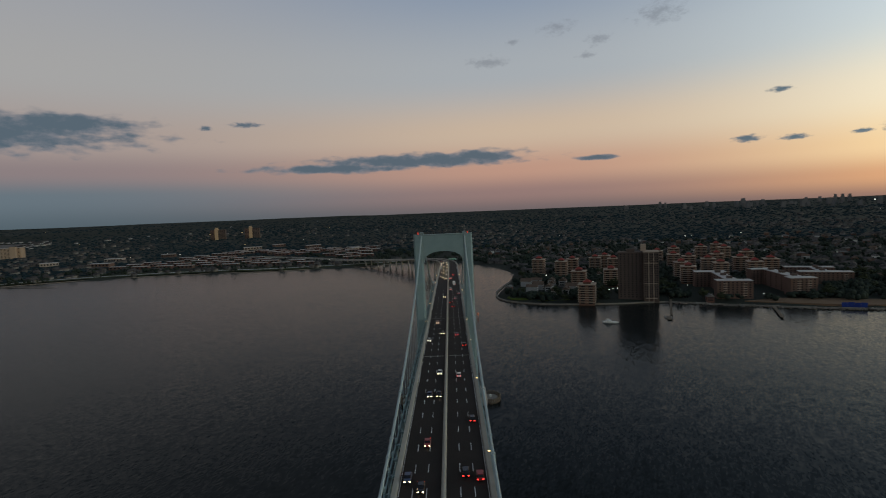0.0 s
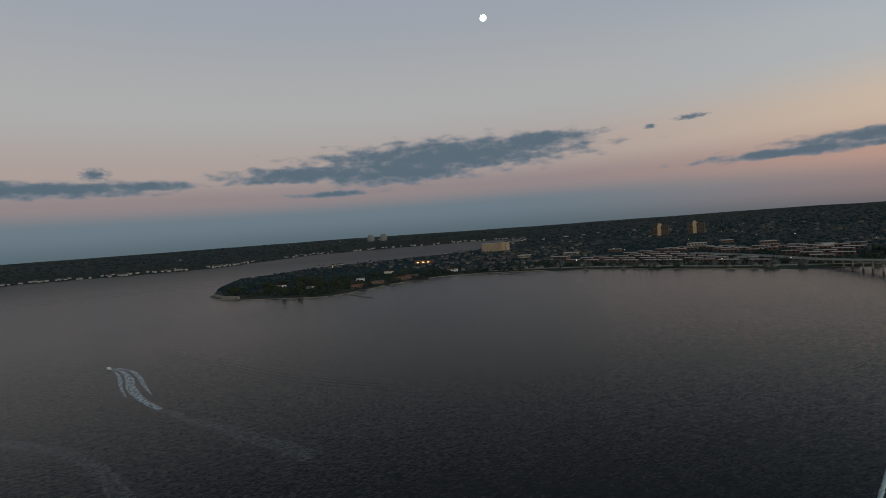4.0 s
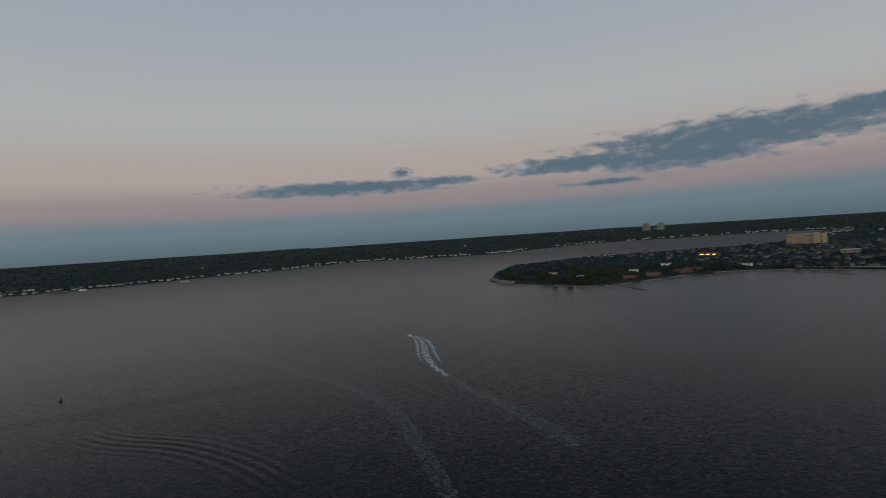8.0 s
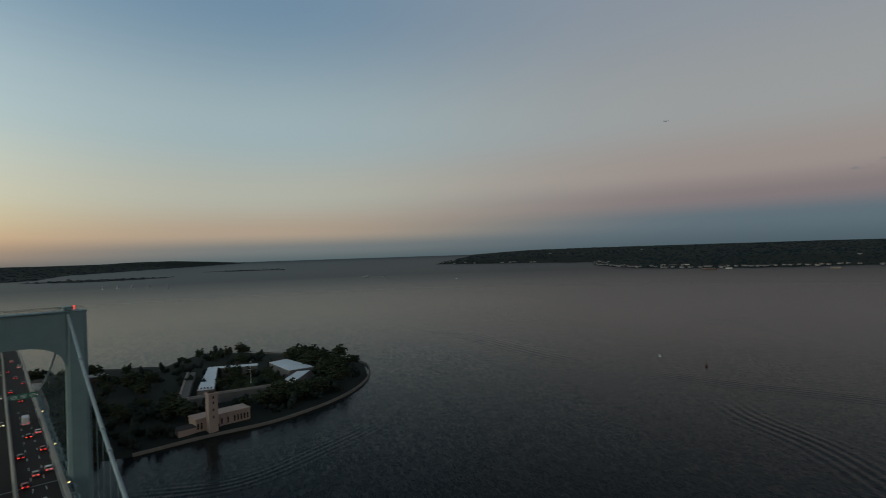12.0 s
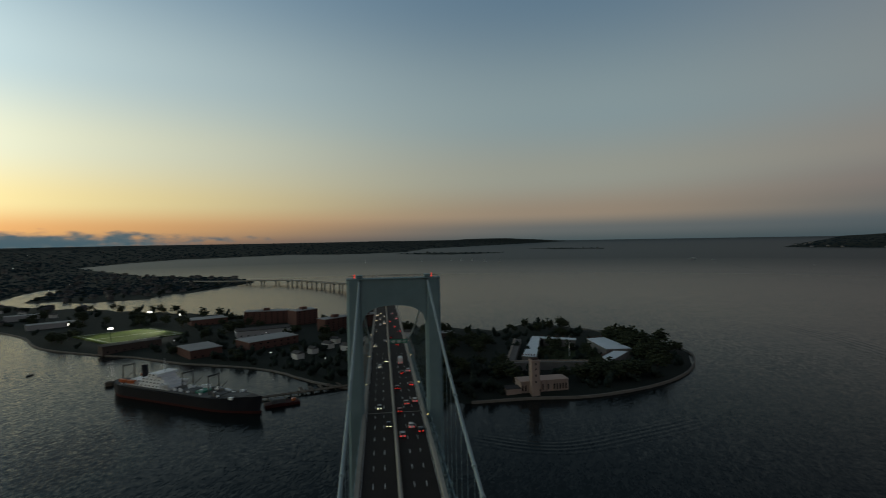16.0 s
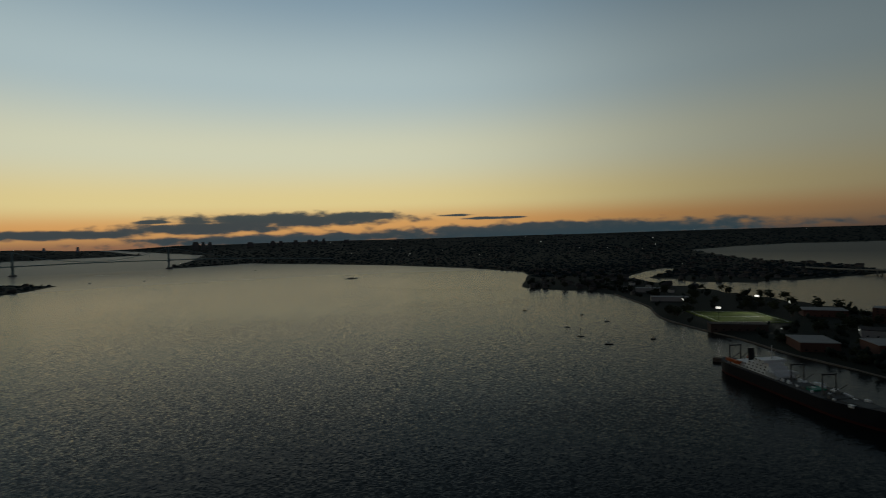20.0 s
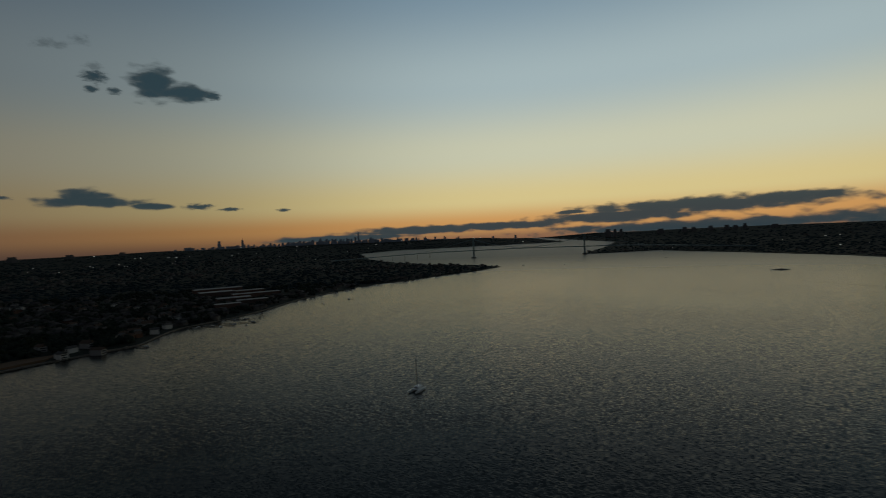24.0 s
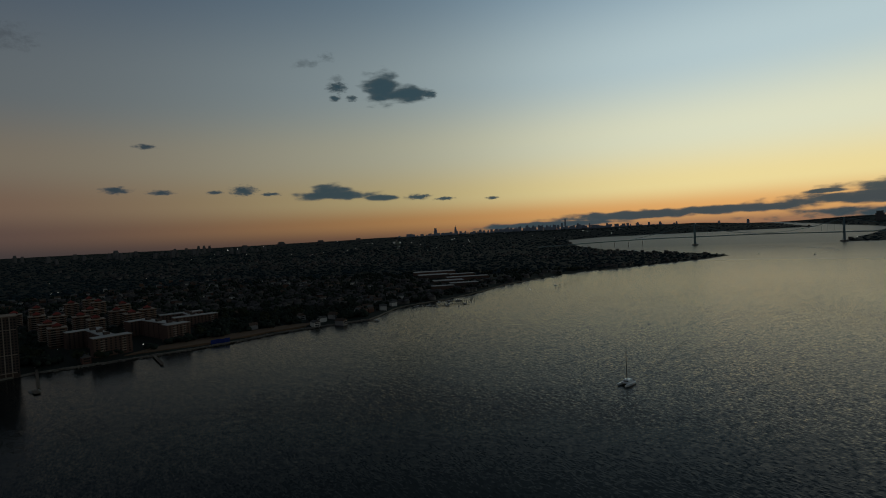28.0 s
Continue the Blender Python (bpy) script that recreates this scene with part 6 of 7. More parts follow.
for (x, y), d in zip(LAMPS, ld):
    if d < 4:
        continue
    far = max(1.0, math.hypot(x, y) / 900) ** 0.5
    m = pose(x, y, ground_z(x, y), 0, 0, lr.uniform(0, 360)) @ Matrix.Scale(far, 4)
    if lamp_t is None:
        lamp_t = tagged(empty("street_lamp", m), "street lamp with a bright head among trees", "street lamp", "street lamps of the town")
        bm = bmesh.new()
        tube(bm, (0, 0, -1), (0, 0, 8.0), 0.12, 0.08, n=6)
        part("pole", bm, M_DARK, lamp_t)
        bm = bmesh.new()
        bmesh.ops.create_icosphere(bm, subdivisions=1, radius=0.42, matrix=Matrix.Translation((0, 0, 8.2)))
        part("lamp_head", bm, M_LAMPW, lamp_t)
    else:
        o = copy_thing(lamp_t, m)
        o.scale = (far, far, far)

# ---- boats ----
M_SAIL = mat("sail_cloth", (0.7, 0.7, 0.68), None, 0.5, 0.8)


M_GLOSSW = mat("white_gelcoat", (0.82, 0.83, 0.82), (0.72, 0.73, 0.72), 0.5, 0.3)


def boat(kind, x, y, ln, rot, label, mast=0.0, sail=False, catamaran=False, paint=None):
    paint = paint or M_WHITE
    b = tagged(empty(kind, pose(x, y, 0, 0, 0, rot)), label, kind, "boats on the strait")
    if catamaran:
        for s in (-1, 1):
            bm = bmesh.new()
            hull(bm, ln, ln * 0.14, -0.5, 1.5, 0.3, 0.3, 14)
            o = part("hull", bm, M_GLOSSW, b)
            o.location.y = s * ln * 0.22
        part("bridge_deck", boxbm(-ln * .38, ln * .25, -ln * .22, ln * .22, 1.5, 2.0, bevel=0.1), M_GLOSSW, b)
        part("cabin", boxbm(-ln * .3, ln * .1, -ln * .16, ln * .16, 2.01, 3.9, bevel=0.3), M_GLOSSW, b)
        part("cabin_window", boxbm(ln * .09, ln * .105, -ln * .13, ln * .13, 2.3, 3.0), M_GLASS, b)
    else:
        bm = bmesh.new()
        hull(bm, ln, ln * 0.3, -0.4, ln * 0.1, 0.25, ln * 0.02, 14)
        part("hull", bm, paint, b)
        if not mast or ln > 9:
            part("cabin", boxbm(-ln * .3, ln * .12, -ln * .1, ln * .1, ln * .1, ln * .2, bevel=0.15), M_WHITE, b)
            part("cabin_window", boxbm(ln * .115, ln * .13, -ln * .08, ln * .08, ln * .13, ln * .18), M_GLASS, b)
        if kind == "motor_yacht":
            part("flybridge", boxbm(-ln * .22, 0, -ln * .09, ln * .09, ln * .2, ln * .27, bevel=0.1), M_WHITE, b)
    if mast:
        bm = bmesh.new()
        tube(bm, (0, 0, 0.5), (0, 0, mast), 0.3, 0.22, n=6)
        part("mast", bm, M_DARK, b)
        bm = bmesh.new()
        tube(bm, (0, 0, 2.6), (-ln * 0.4, 0, 2.4), 0.14, n=6)
        part("boom", bm, M_WHITE, b)
        for p in ((ln * .45, 0, 1.2), (-ln * .45, 0, 1.2)):
            bm = bmesh.new()
            tube(bm, p, (0, 0, mast * 0.96), 0.03, n=4)
            part("stay", bm, M_DARK, b)
    if sail:
        bm = bmesh.new()
        v = [bm.verts.new(p) for p in ((-0.1, 0.0, 2.8), (-ln * .4, 0.5, 2.8), (-0.1, 0.0, mast * .95))]
        bm.faces.new(v)
        got = bmesh.ops.extrude_face_region(bm, geom=bm.faces[:])
        bmesh.ops.translate(bm, vec=(0, 0.06, 0), verts=[g for g in got["geom"] if isinstance(g, bmesh.types.BMVert)])
        part("sail", bm, M_SAIL, b)
    return b


boat("catamaran", 430, 75, 15, 160, "white sailing catamaran under bare mast leaving a wake", 27, catamaran=True)
boat("motor_yacht", 168, 544, 15, -20, "white motor yacht with a flybridge at anchor")
boat("speedboat", -676, 118, 11, 185, "white speedboat at the head of its wake")
boat("motorboat", -564, -290, 9, 30, "small white motorboat under way")
for i, (x, y) in enumerate(((466, -542), (414, -505), (363, -490), (455, -612), (614, -612), (345, -549), (520, -640))):
    boat("sailing_boat", x, y, 6 + i % 3, 200 + 12 * i, "dark moored sailing boat with a bare mast", 10 if i < 2 else 5, paint=M_HULL)
for i, (x, y) in enumerate(((-391, -2950), (-444, -2900), (-501, -2880), (-551, -2760), (-611, -2660), (90, -2960), (-225, -2970))):
    boat("sailing_boat", x, y, 13, 120 + 20 * i, "far white sailing boat under sail", 20, True)
for i, (x, y, l) in enumerate(((-1576, -2500, 40), (-1608, -2380, 24), (-1630, -1804, 12), (2166, -84, 12), (2082, -239, 16), (1054, 374, 8), (1129, 342, 8))):
    boat("motorboat", x, y, l, 40 * i, "distant small boat on the strait")
buoy = tagged(empty("channel_buoy", pose(-547, -232, 0)), "dark red channel buoy in the strait", "buoy")
bm = bmesh.new()
tube(bm, (0, 0, -0.5), (0, 0, 1.2), 1.3, 1.2, n=12)
part("float", bm, M_BOOT, buoy)
bm = bmesh.new()
for k in range(4):
    tube(bm, (math.cos(k * 1.57), math.sin(k * 1.57), 1.2), (0.2 * math.cos(k * 1.57), 0.2 * math.sin(k * 1.57), 4.6), 0.08, n=5)
part("cage", bm, M_BOOT, buoy)
bm = bmesh.new()
tube(bm, (0, 0, -1), (0, 0, 6), 0.3, n=6)
tube(bm, (0, 0, 3.5), (0, 0, 5.8), 1.4, 0.3, n=8)
mk_ = tagged(empty("channel_beacon", pose(32.5, 597, 0)), "orange channel marker posts beside the bridge tower", "marker")
part("posts", bm, M_ORANGE, mk_)

# ---- parked cars ----
PARKED = [car("car", p, w + " parked saloon car with dark lamps", False) for p, w in PAINTS[:3]]
pr = random.Random(31)
LOTS = [(1100, 455, -22, 16, 1), (229, 690, -19, 6, 1), (292, 660, -19, 8, 1)]
for x, y, rot, n, rows in LOTS:
    for row in range(rows):
        for k in range(n):
            if pr.random() < 0.2:
                continue
            p = pose(x, y, 0, 0, 0, rot) @ Vector(((k - n / 2) * 2.9, row * 11.0, 0))
            if inside_distance(np.array([[p.x, p.y]]))[0] > 3:
                copy_thing(pr.choice(PARKED), pose(p.x, p.y, ground_z(p.x, p.y) + 0.05, 0, 0, rot + pr.choice((0, 180))))
for mdl in MODELS + PARKED:
    for o in (*mdl.children_recursive, mdl):
        bpy.data.objects.remove(o)

# ---- moored boats and piles of the marina ----
for i, (x, y) in enumerate(((788, 450), (797, 470), (786, 488), (810, 440), (822, 452), (832, 418), (856, 462), (868, 450), (846, 478), (803, 415), (640, 470), (1322, 405), (1512, 300), (1550, 330))):
    boat("motorboat", x, y, 8 + i % 4, 60 + 37 * i, "small pale boat moored at the marina docks", 9 if i % 3 == 0 else 0.0)
stake0 = None
for i in range(34):
    x, y = ((840 + 7.5 * (i % 12) + pr.uniform(-2, 2), 436 - 14 * (i // 12) + pr.uniform(-3, 3)) if i < 22 else (1075 + 19 * (i - 22), 330 + pr.uniform(-6, 6)))
    if inside_distance(np.array([[x, y]]))[0] > -4:
        continue
    if stake0 is None:
        stake0 = tagged(empty("mooring_pile", pose(x, y, 0)), "dark timber mooring pile standing in the shallows", "pile", "mooring piles")
        bm = bmesh.new()
        tube(bm, (0, 0, -3), (0, 0, 3.6), 0.38, 0.32, n=7)
        part("post", bm, M_WOOD, stake0)
    else:
        copy_thing(stake0, pose(x, y, pr.uniform(-0.8, 0.4)))

# ---- foam ----
def foam_material(name, lo, hi):
    m = bpy.data.materials.new(name)
    m.use_nodes = True
    nt = m.node_tree
    nt.nodes.clear()
    out = nt.nodes.new("ShaderNodeOutputMaterial")
    dif = nt.nodes.new("ShaderNodeBsdfDiffuse")
    dif.inputs[0].default_value = (0.62, 0.66, 0.66, 1)
    tr = nt.nodes.new("ShaderNodeBsdfTransparent")
    mx = nt.nodes.new("ShaderNodeMixShader")
    geo = nt.nodes.new("ShaderNodeNewGeometry")
    n = nt.nodes.new("ShaderNodeTexNoise")
    n.inputs["Scale"].default_value, n.inputs["Detail"].default_value = 0.35, 6
    nt.links.new(geo.outputs["Position"], n.inputs["Vector"])
    mr = nt.nodes.new("ShaderNodeMapRange")
    nt.links.new(n.outputs[0], mr.inputs[0])
    mr.inputs[1].default_value, mr.inputs[2].default_value = 0.42, 0.68
    mr.inputs[3].default_value, mr.inputs[4].default_value = lo, hi
    nt.links.new(mr.outputs[0], mx.inputs[0])
    nt.links.new(tr.outputs[0], mx.inputs[1])
    nt.links.new(dif.outputs[0], mx.inputs[2])
    nt.links.new(mx.outputs[0], out.inputs[0])
    return m


M_FOAM = foam_material("foam", 0.2, 0.85)
M_THIN = foam_material("thin_foam", 0.0, 0.13)
M_TRAIL = foam_material("trailing_foam", 0.0, 0.25)
M_SLICK = foam_material("slick_foam", 0.0, 0.10)


def wake(pts, widths, material, label, z=0.06):
    way = smooth_route([(x, y, 0) for x, y in pts], 5.0)
    n = len(way)
    bm = bmesh.new()
    prev = None
    fr = random.Random(int(abs(pts[0][0])))
    for i, p in enumerate(way):
        t = way[min(i + 1, n - 1)] - way[max(i - 1, 0)]
        s = Vector((t.y, -t.x, 0)).normalized()
        u = i / (n - 1) * (len(widths) - 1)
        k = min(int(u), len(widths) - 2)
        w = (widths[k] + (widths[k + 1] - widths[k]) * (u - k)) * fr.uniform(0.93, 1.07) / 2
        cur = [bm.verts.new(p + s * q + Vector((0, 0, z))) for q in (-w, w)]
        if prev:
            bm.faces.new((prev[0], cur[0], cur[1], prev[1]))
        prev = cur
    ob = part("wake", bm, material, None)
    return tagged(ob, label, "wake", kind="stuff")


def swell(pts, rows, gap, height, label):
    """A train of low parallel waves left by a passing boat."""
    way = smooth_route([(x, y, 0) for x, y in pts], 5.0)
    n = len(way)
    bm = bmesh.new()
    profile = [(q, 0.5 - 0.5 * math.cos(2 * math.pi * q)) for q in (0.0, 0.17, 0.33, 0.5, 0.67, 0.83)]
    prev = None
    for i, p in enumerate(way):
        t = way[min(i + 1, n - 1)] - way[max(i - 1, 0)]
        s = Vector((t.y, -t.x, 0)).normalized()
        fade = min(1.0, i / 6, (n - 1 - i) / 6)
        cur = []
        for r in range(rows):
            out = 1 - abs(2 * (r + 0.5) / rows - 1) ** 2
            for q, hgt in profile:
                cur.append(bm.verts.new(p + s * ((r + q - rows / 2) * gap) + Vector((0, 0, 0.03 + hgt * height * fade * out))))
        if prev:
            for k in range(len(cur) - 1):
                bm.faces.new((prev[k], cur[k], cur[k + 1], prev[k + 1]))
        prev = cur
    return tagged(part("swell", bm, M_WATER, None, smooth=True), label, "waves", kind="stuff")


swell([(-488, -270), (-493, -189), (-509, -114), (-522, -13)], 5, 7.0, 0.2, "parallel dark wake waves crossing the strait")
swell([(-440, -175), (-410, -148), (-371, -90), (-327, -49), (-278, -18)], 6, 7.0, 0.34, "curving train of dark wake waves")
swell([(-543, -675), (-526, -536), (-499, -425), (-483, -346)], 5, 9.0, 0.25, "long train of wake waves off the fort")
swell([(-40, -330), (-97, -300), (-158, -312), (-214, -330)], 5, 5.0, 0.13, "low wake waves below the fort quay")
swell([(-792, 181), (-596, 205), (-444, 227), (-335, 262)], 4, 7.0, 0.18, "low wake waves beside the speedboat track")
wake([(-673, 120), (-640, 119), (-603, 114), (-571, 108), (-528, 103)], (1, 3, 4, 3, 1), M_FOAM, "white foam strand on the inner side of a speedboat wake")
wake([(-675, 122), (-645, 125), (-598, 121), (-561, 114), (-528, 111), (-493, 110), (-459, 112)], (1.5, 5, 7, 8, 7, 6, 5), M_FOAM, "bright white middle foam of a speedboat wake", 0.1)
wake([(-678, 124), (-646, 131), (-608, 131), (-576, 127), (-547, 123), (-515, 120)], (1, 3.5, 5, 4, 3, 1), M_FOAM, "white foam strand on the outer side of a speedboat wake", 0.14)
wake([(-467, 111), (-431, 116), (-402, 120), (-360, 129), (-307, 139), (-271, 144)], (6, 8, 10, 12, 14, 14), M_THIN, "thin fading foam of a speedboat wake", 0.14)
wake([(-814, -183), (-657, -80), (-514, -2), (-430, 37), (-377, 52), (-312, 55), (-248, 57), (-200, 56)], (8, 10, 12, 12, 10, 10, 10), M_THIN, "old curving wake line on the water", 0.18)
wake([(-1922, -2950), (-1500, -2150), (-1166, -1302), (-1073, -876), (-970, -516), (-887, -332), (-748, -183)], (26, 24, 22, 16, 12, 9), M_SLICK, "pale slick of an old wake on the sound", 0.22)
wake([(446, 67), (484, 62), (539, 55), (613, 43)], (2, 4, 6, 7), M_TRAIL, "pale foam line of a catamaran wake", 0.1)
wake([(443, 64), (480, 52), (538, 33), (599, 13)], (2, 4, 5, 5), M_TRAIL, "pale foam line of a catamaran wake", 0.12)
wake([(2178, -249), (2300, -330), (2450, -330), (2600, -260), (2760, -120)], (8, 14, 16, 16), M_FOAM, "white wake of a far motorboat", 0.1)
wake([(760, -900), (900, -800), (1050, -700), (1300, -620)], (20, 30, 26, 20), M_SLICK, "pale tide streaks off the northern point", 0.1)
wake([(640, -860), (700, -780), (720, -680), (700, -600)], (10, 22, 26, 16), M_SLICK, "pale tide streaks off the northern shore", 0.14)
wake([(420, -1190), (560, -1215), (700, -1190), (820, -1240)], (6, 8, 8, 6), M_THIN, "thin boat wake in the northern creek", 0.1)

# ---- the far suspension bridge ----
def far_part(name, bm, material, parent, label=""):
    co = drawn_in([v.co[:] for v in bm.verts])
    for v, c in zip(bm.verts, co):
        v.co = c
    return part(name, bm, material, parent, label)


FB_A, FB_B = Vector((3130, 170, 0)), Vector((3080, -470, 0))
fb = tagged(empty("far_bridge"), "distant suspension bridge with two grey towers and a slim deck", "bridge", kind="structure")
fdir = (FB_B - FB_A).normalized()
fs_ = Vector((fdir.y, -fdir.x, 0))
for c in (FB_A, FB_B):
    for s in (-1, 1):
        bm = bmesh.new()
        tube(bm, c + fs_ * s * 11 + Vector((0, 0, -2)), c + fs_ * s * 9.5 + Vector((0, 0, 113)), 4.2, 3.2, n=6)
        far_part("leg", bm, M_STEEL, fb)
    for z, th in ((109, 4), (70, 3), (43, 3)):
        bm = bmesh.new()
        tube(bm, c - fs_ * 11 + Vector((0, 0, z)), c + fs_ * 11 + Vector((0, 0, z)), th, n=6)
        far_part("strut", bm, M_STEEL, fb)
    bm = bmesh.new()
    tube(bm, c + Vector((0, 0, -3)), c + Vector((0, 0, 6)), 17, 15, n=10)
    far_part("pier", bm, M_CONC, fb)
bm = bmesh.new()
fway = [FB_A - fdir * 900 + Vector((0, 0, 16)), FB_A - fdir * 240 + Vector((0, 0, 44)), FB_A + Vector((0, 0, 47)), (FB_A + FB_B) / 2 + Vector((0, 0, 50)), FB_B + Vector((0, 0, 47)), FB_B + fdir * 240 + Vector((0, 0, 44)), FB_B + fdir * 900 + Vector((0, 0, 14))]
sweep(bm, smooth_route([p[:] for p in fway], 30), [(-12, 0), (12, 0), (12, -4.5), (-12, -4.5)])
far_part("deck", bm, M_STEEL, fb)
for s in (-1, 1):
    bm = bmesh.new()
    prevp = None
    for i in range(41):
        u = i / 20 - 0.5
        p = FB_A + (FB_B - FB_A) * u + fs_ * s * 10
        z = 53 + 58 * (2 * (u - 0.5)) ** 2 if 0 <= u <= 1 else 111 + (48 - 111) * (abs(u - 0.5) - 0.5) * 2.2
        p = p + Vector((0, 0, max(z, 46)))
        if prevp is not None:
            tube(bm, prevp, p, 0.9, n=5, caps=False)
        prevp = p
    far_part("cable", bm, M_STEEL, fb)
for u in np.linspace(0.06, 0.94, 24):
    bm = bmesh.new()
    p = FB_A + (FB_B - FB_A) * float(u) + fs_ * 10
    tube(bm, p + Vector((0, 0, 48)), p + Vector((0, 0, 53 + 58 * (2 * (float(u) - 0.5)) ** 2)), 0.35, n=4)
    far_part("hanger", bm, M_STEEL, fb)
for u in np.linspace(0.3, 1.0, 9):
    for end, sg in ((FB_A, -1), (FB_B, 1)):
        bm = bmesh.new()
        p = end + fdir * sg * 900 * float(u)
        tube(bm, p + Vector((0, 0, -2)), p + Vector((0, 0, 44 - 30 * float(u))), 1.3, n=6)
        far_part("viaduct_pier", bm, M_CONC, fb)

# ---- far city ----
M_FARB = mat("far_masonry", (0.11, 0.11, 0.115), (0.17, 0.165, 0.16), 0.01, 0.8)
# skyline facades: haze is painted in as a pale blue-grey base colour
M_HAZY_CITY = mat("far_city", (0.24, 0.28, 0.34), (0.34, 0.38, 0.44), 0.01, 0.7, per="object")


def skyscraper(az, el, width, dist, spire=0.0, group="far city skyline"):
    skin = M_HAZY_CITY if group == "far city skyline" else M_FARB
    a = radians(az)
    c = np.array([EYE.x - math.sin(a) * dist, math.cos(a) * dist, 0])
    top = EYE.z + math.tan(radians(el)) * dist
    w = width
    bm = bmesh.new()
    rings = [[bm.verts.new((c[0] + sx * q, c[1] + sy * q, z)) for sx, sy in ((-1, -1), (1, -1), (1, 1), (-1, 1))] for q, z in ((w * .5, -5), (w * .5, top * 0.8), (w * .38, top * 0.8), (w * .38, top))]
    for lo, hi in zip(rings, rings[1:]):
        for k in range(4):
            bm.faces.new((lo[k], lo[(k + 1) % 4], hi[(k + 1) % 4], hi[k]))
    bm.faces.new(rings[-1])
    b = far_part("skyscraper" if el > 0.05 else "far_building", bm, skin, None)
    tagged(b, "distant dark skyscraper on the city skyline" if el > 0.05 else "distant pale apartment building on the horizon", "skyscraper" if el > 0.05 else "building", group)
    if spire:
        bm = bmesh.new()
        tube(bm, (c[0], c[1], top), (c[0], c[1], top + spire), w * .14, w * .03, n=5)
        far_part("spire", bm, M_HAZY_CITY, b)


cr = random.Random(17)
for az, el, w, sp in ((299.6, .70, 60, 0), (297.4, .72, 46, 70), (294.7, .28, 60, 0), (291.7, .40, 60, 0), (289.6, .50, 60, 60), (288.1, .36, 70, 0), (285.6, 1.02, 34, 30), (283.7, .26, 60, 0), (282.3, .18, 60, 0), (280.6, -.05, 80, 0), (278.4, -.08, 80, 0)):
    skyscraper(az, el, w, 14000, sp)
for k in range(92):
    az = cr.gauss(290, 6.5)
    skyscraper(az, cr.uniform(0.0, 0.3) + 0.3 * math.exp(-((az - 287) / 4) ** 2), cr.uniform(26, 64), cr.uniform(12500, 14500))
cv, cf = [], []
for k in range(190):        # the lower blocks between the towers, too far to tell apart
    a, dist, w = radians(cr.uniform(276, 303)), cr.uniform(12500, 14500), cr.uniform(30, 90)
    top = EYE.z + math.tan(radians(cr.uniform(-0.2, 0.24))) * dist
    c = Vector((EYE.x - math.sin(a) * dist, math.cos(a) * dist, 0))
    cf += [tuple(len(cv) + q for q in f) for f in ((0, 1, 5, 4), (1, 2, 6, 5), (2, 3, 7, 6), (3, 0, 4, 7), (4, 5, 6, 7))]
    cv += [tuple(p) for p in drawn_in([(c.x + sx * w / 2, c.y + sy * w / 2, z) for z in (-5, top) for sx, sy in ((-1, -1), (1, -1), (1, 1), (-1, 1))])]
tagged(mesh_object("far_city_blocks", cv, cf, M_HAZY_CITY), "haze-tinted low blocks of the far city between its towers", "buildings", kind="stuff")
for az, el in ((258.9, .2), (258.2, .18), (257.6, .16), (253.8, .02), (251.6, .08), (250.8, .05), (247.9, .1), (247.2, .05), (246.4, .18), (244, .0), (249.3, .1), (221.3, -.1), (221.0, -.1), (316, .02), (312, .0), (308, .02)):
    skyscraper(az, el, cr.uniform(45, 100), 10000, 0, "far apartment towers on the horizon")
for az, el, w in ((341.4, -.3, 60), (338.2, -.06, 34), (337.7, -.16, 30), (334.0, -.2, 45), (330.9, -.04, 52), (329.3, -.2, 44), (326.0, -.16, 34), (325.0, -.14, 34), (323.9, .02, 30), (323.4, .02, 30), (322.9, .0, 30), (319.6, -.15, 70)):
    skyscraper(az, el, w, 9000, 0, "far apartment towers on the horizon")
for k in range(34):
    skyscraper(cr.uniform(317, 336), cr.uniform(-0.65, -0.25), cr.uniform(16, 36), cr.uniform(6000, 8500), 0, "far apartment buildings of the suburb")
for az in (54.5, 53.15):
    skyscraper(az, 0.17, 62, 6500, 0, "far apartment towers on the horizon")
# white yard lights far off in the suburbs
lv, lf = [], []
for k, (az, el) in enumerate(((320.3, -.55), (319.8, -.5), (321.2, -.6), (303.5, -.75), (304.2, -.7), (307.0, -.62), (306.5, -.66), (300.8, -.9), (302.3, -.8), (298.5, -.85), (296, -.8), (348, -1.7), (210, -1.0), (205, -1.3), (207, -1.25))):
    dist = min(7000, 118 / math.tan(radians(-el)))
    a = radians(az)
    c = Vector((EYE.x - math.sin(a) * dist, math.cos(a) * dist, EYE.z + math.tan(radians(el)) * dist + 6))
    s = dist * 0.0006
    for q in IV0:
        lv.append(tuple(drawn_in(c + Vector(q) * s)[0]))
    lf += (IF0 + 12 * k).tolist()
tagged(mesh_object("yard_lights", lv, lf, M_LAMPW), "bright white yard lights far off in the suburbs", "lights", kind="stuff")
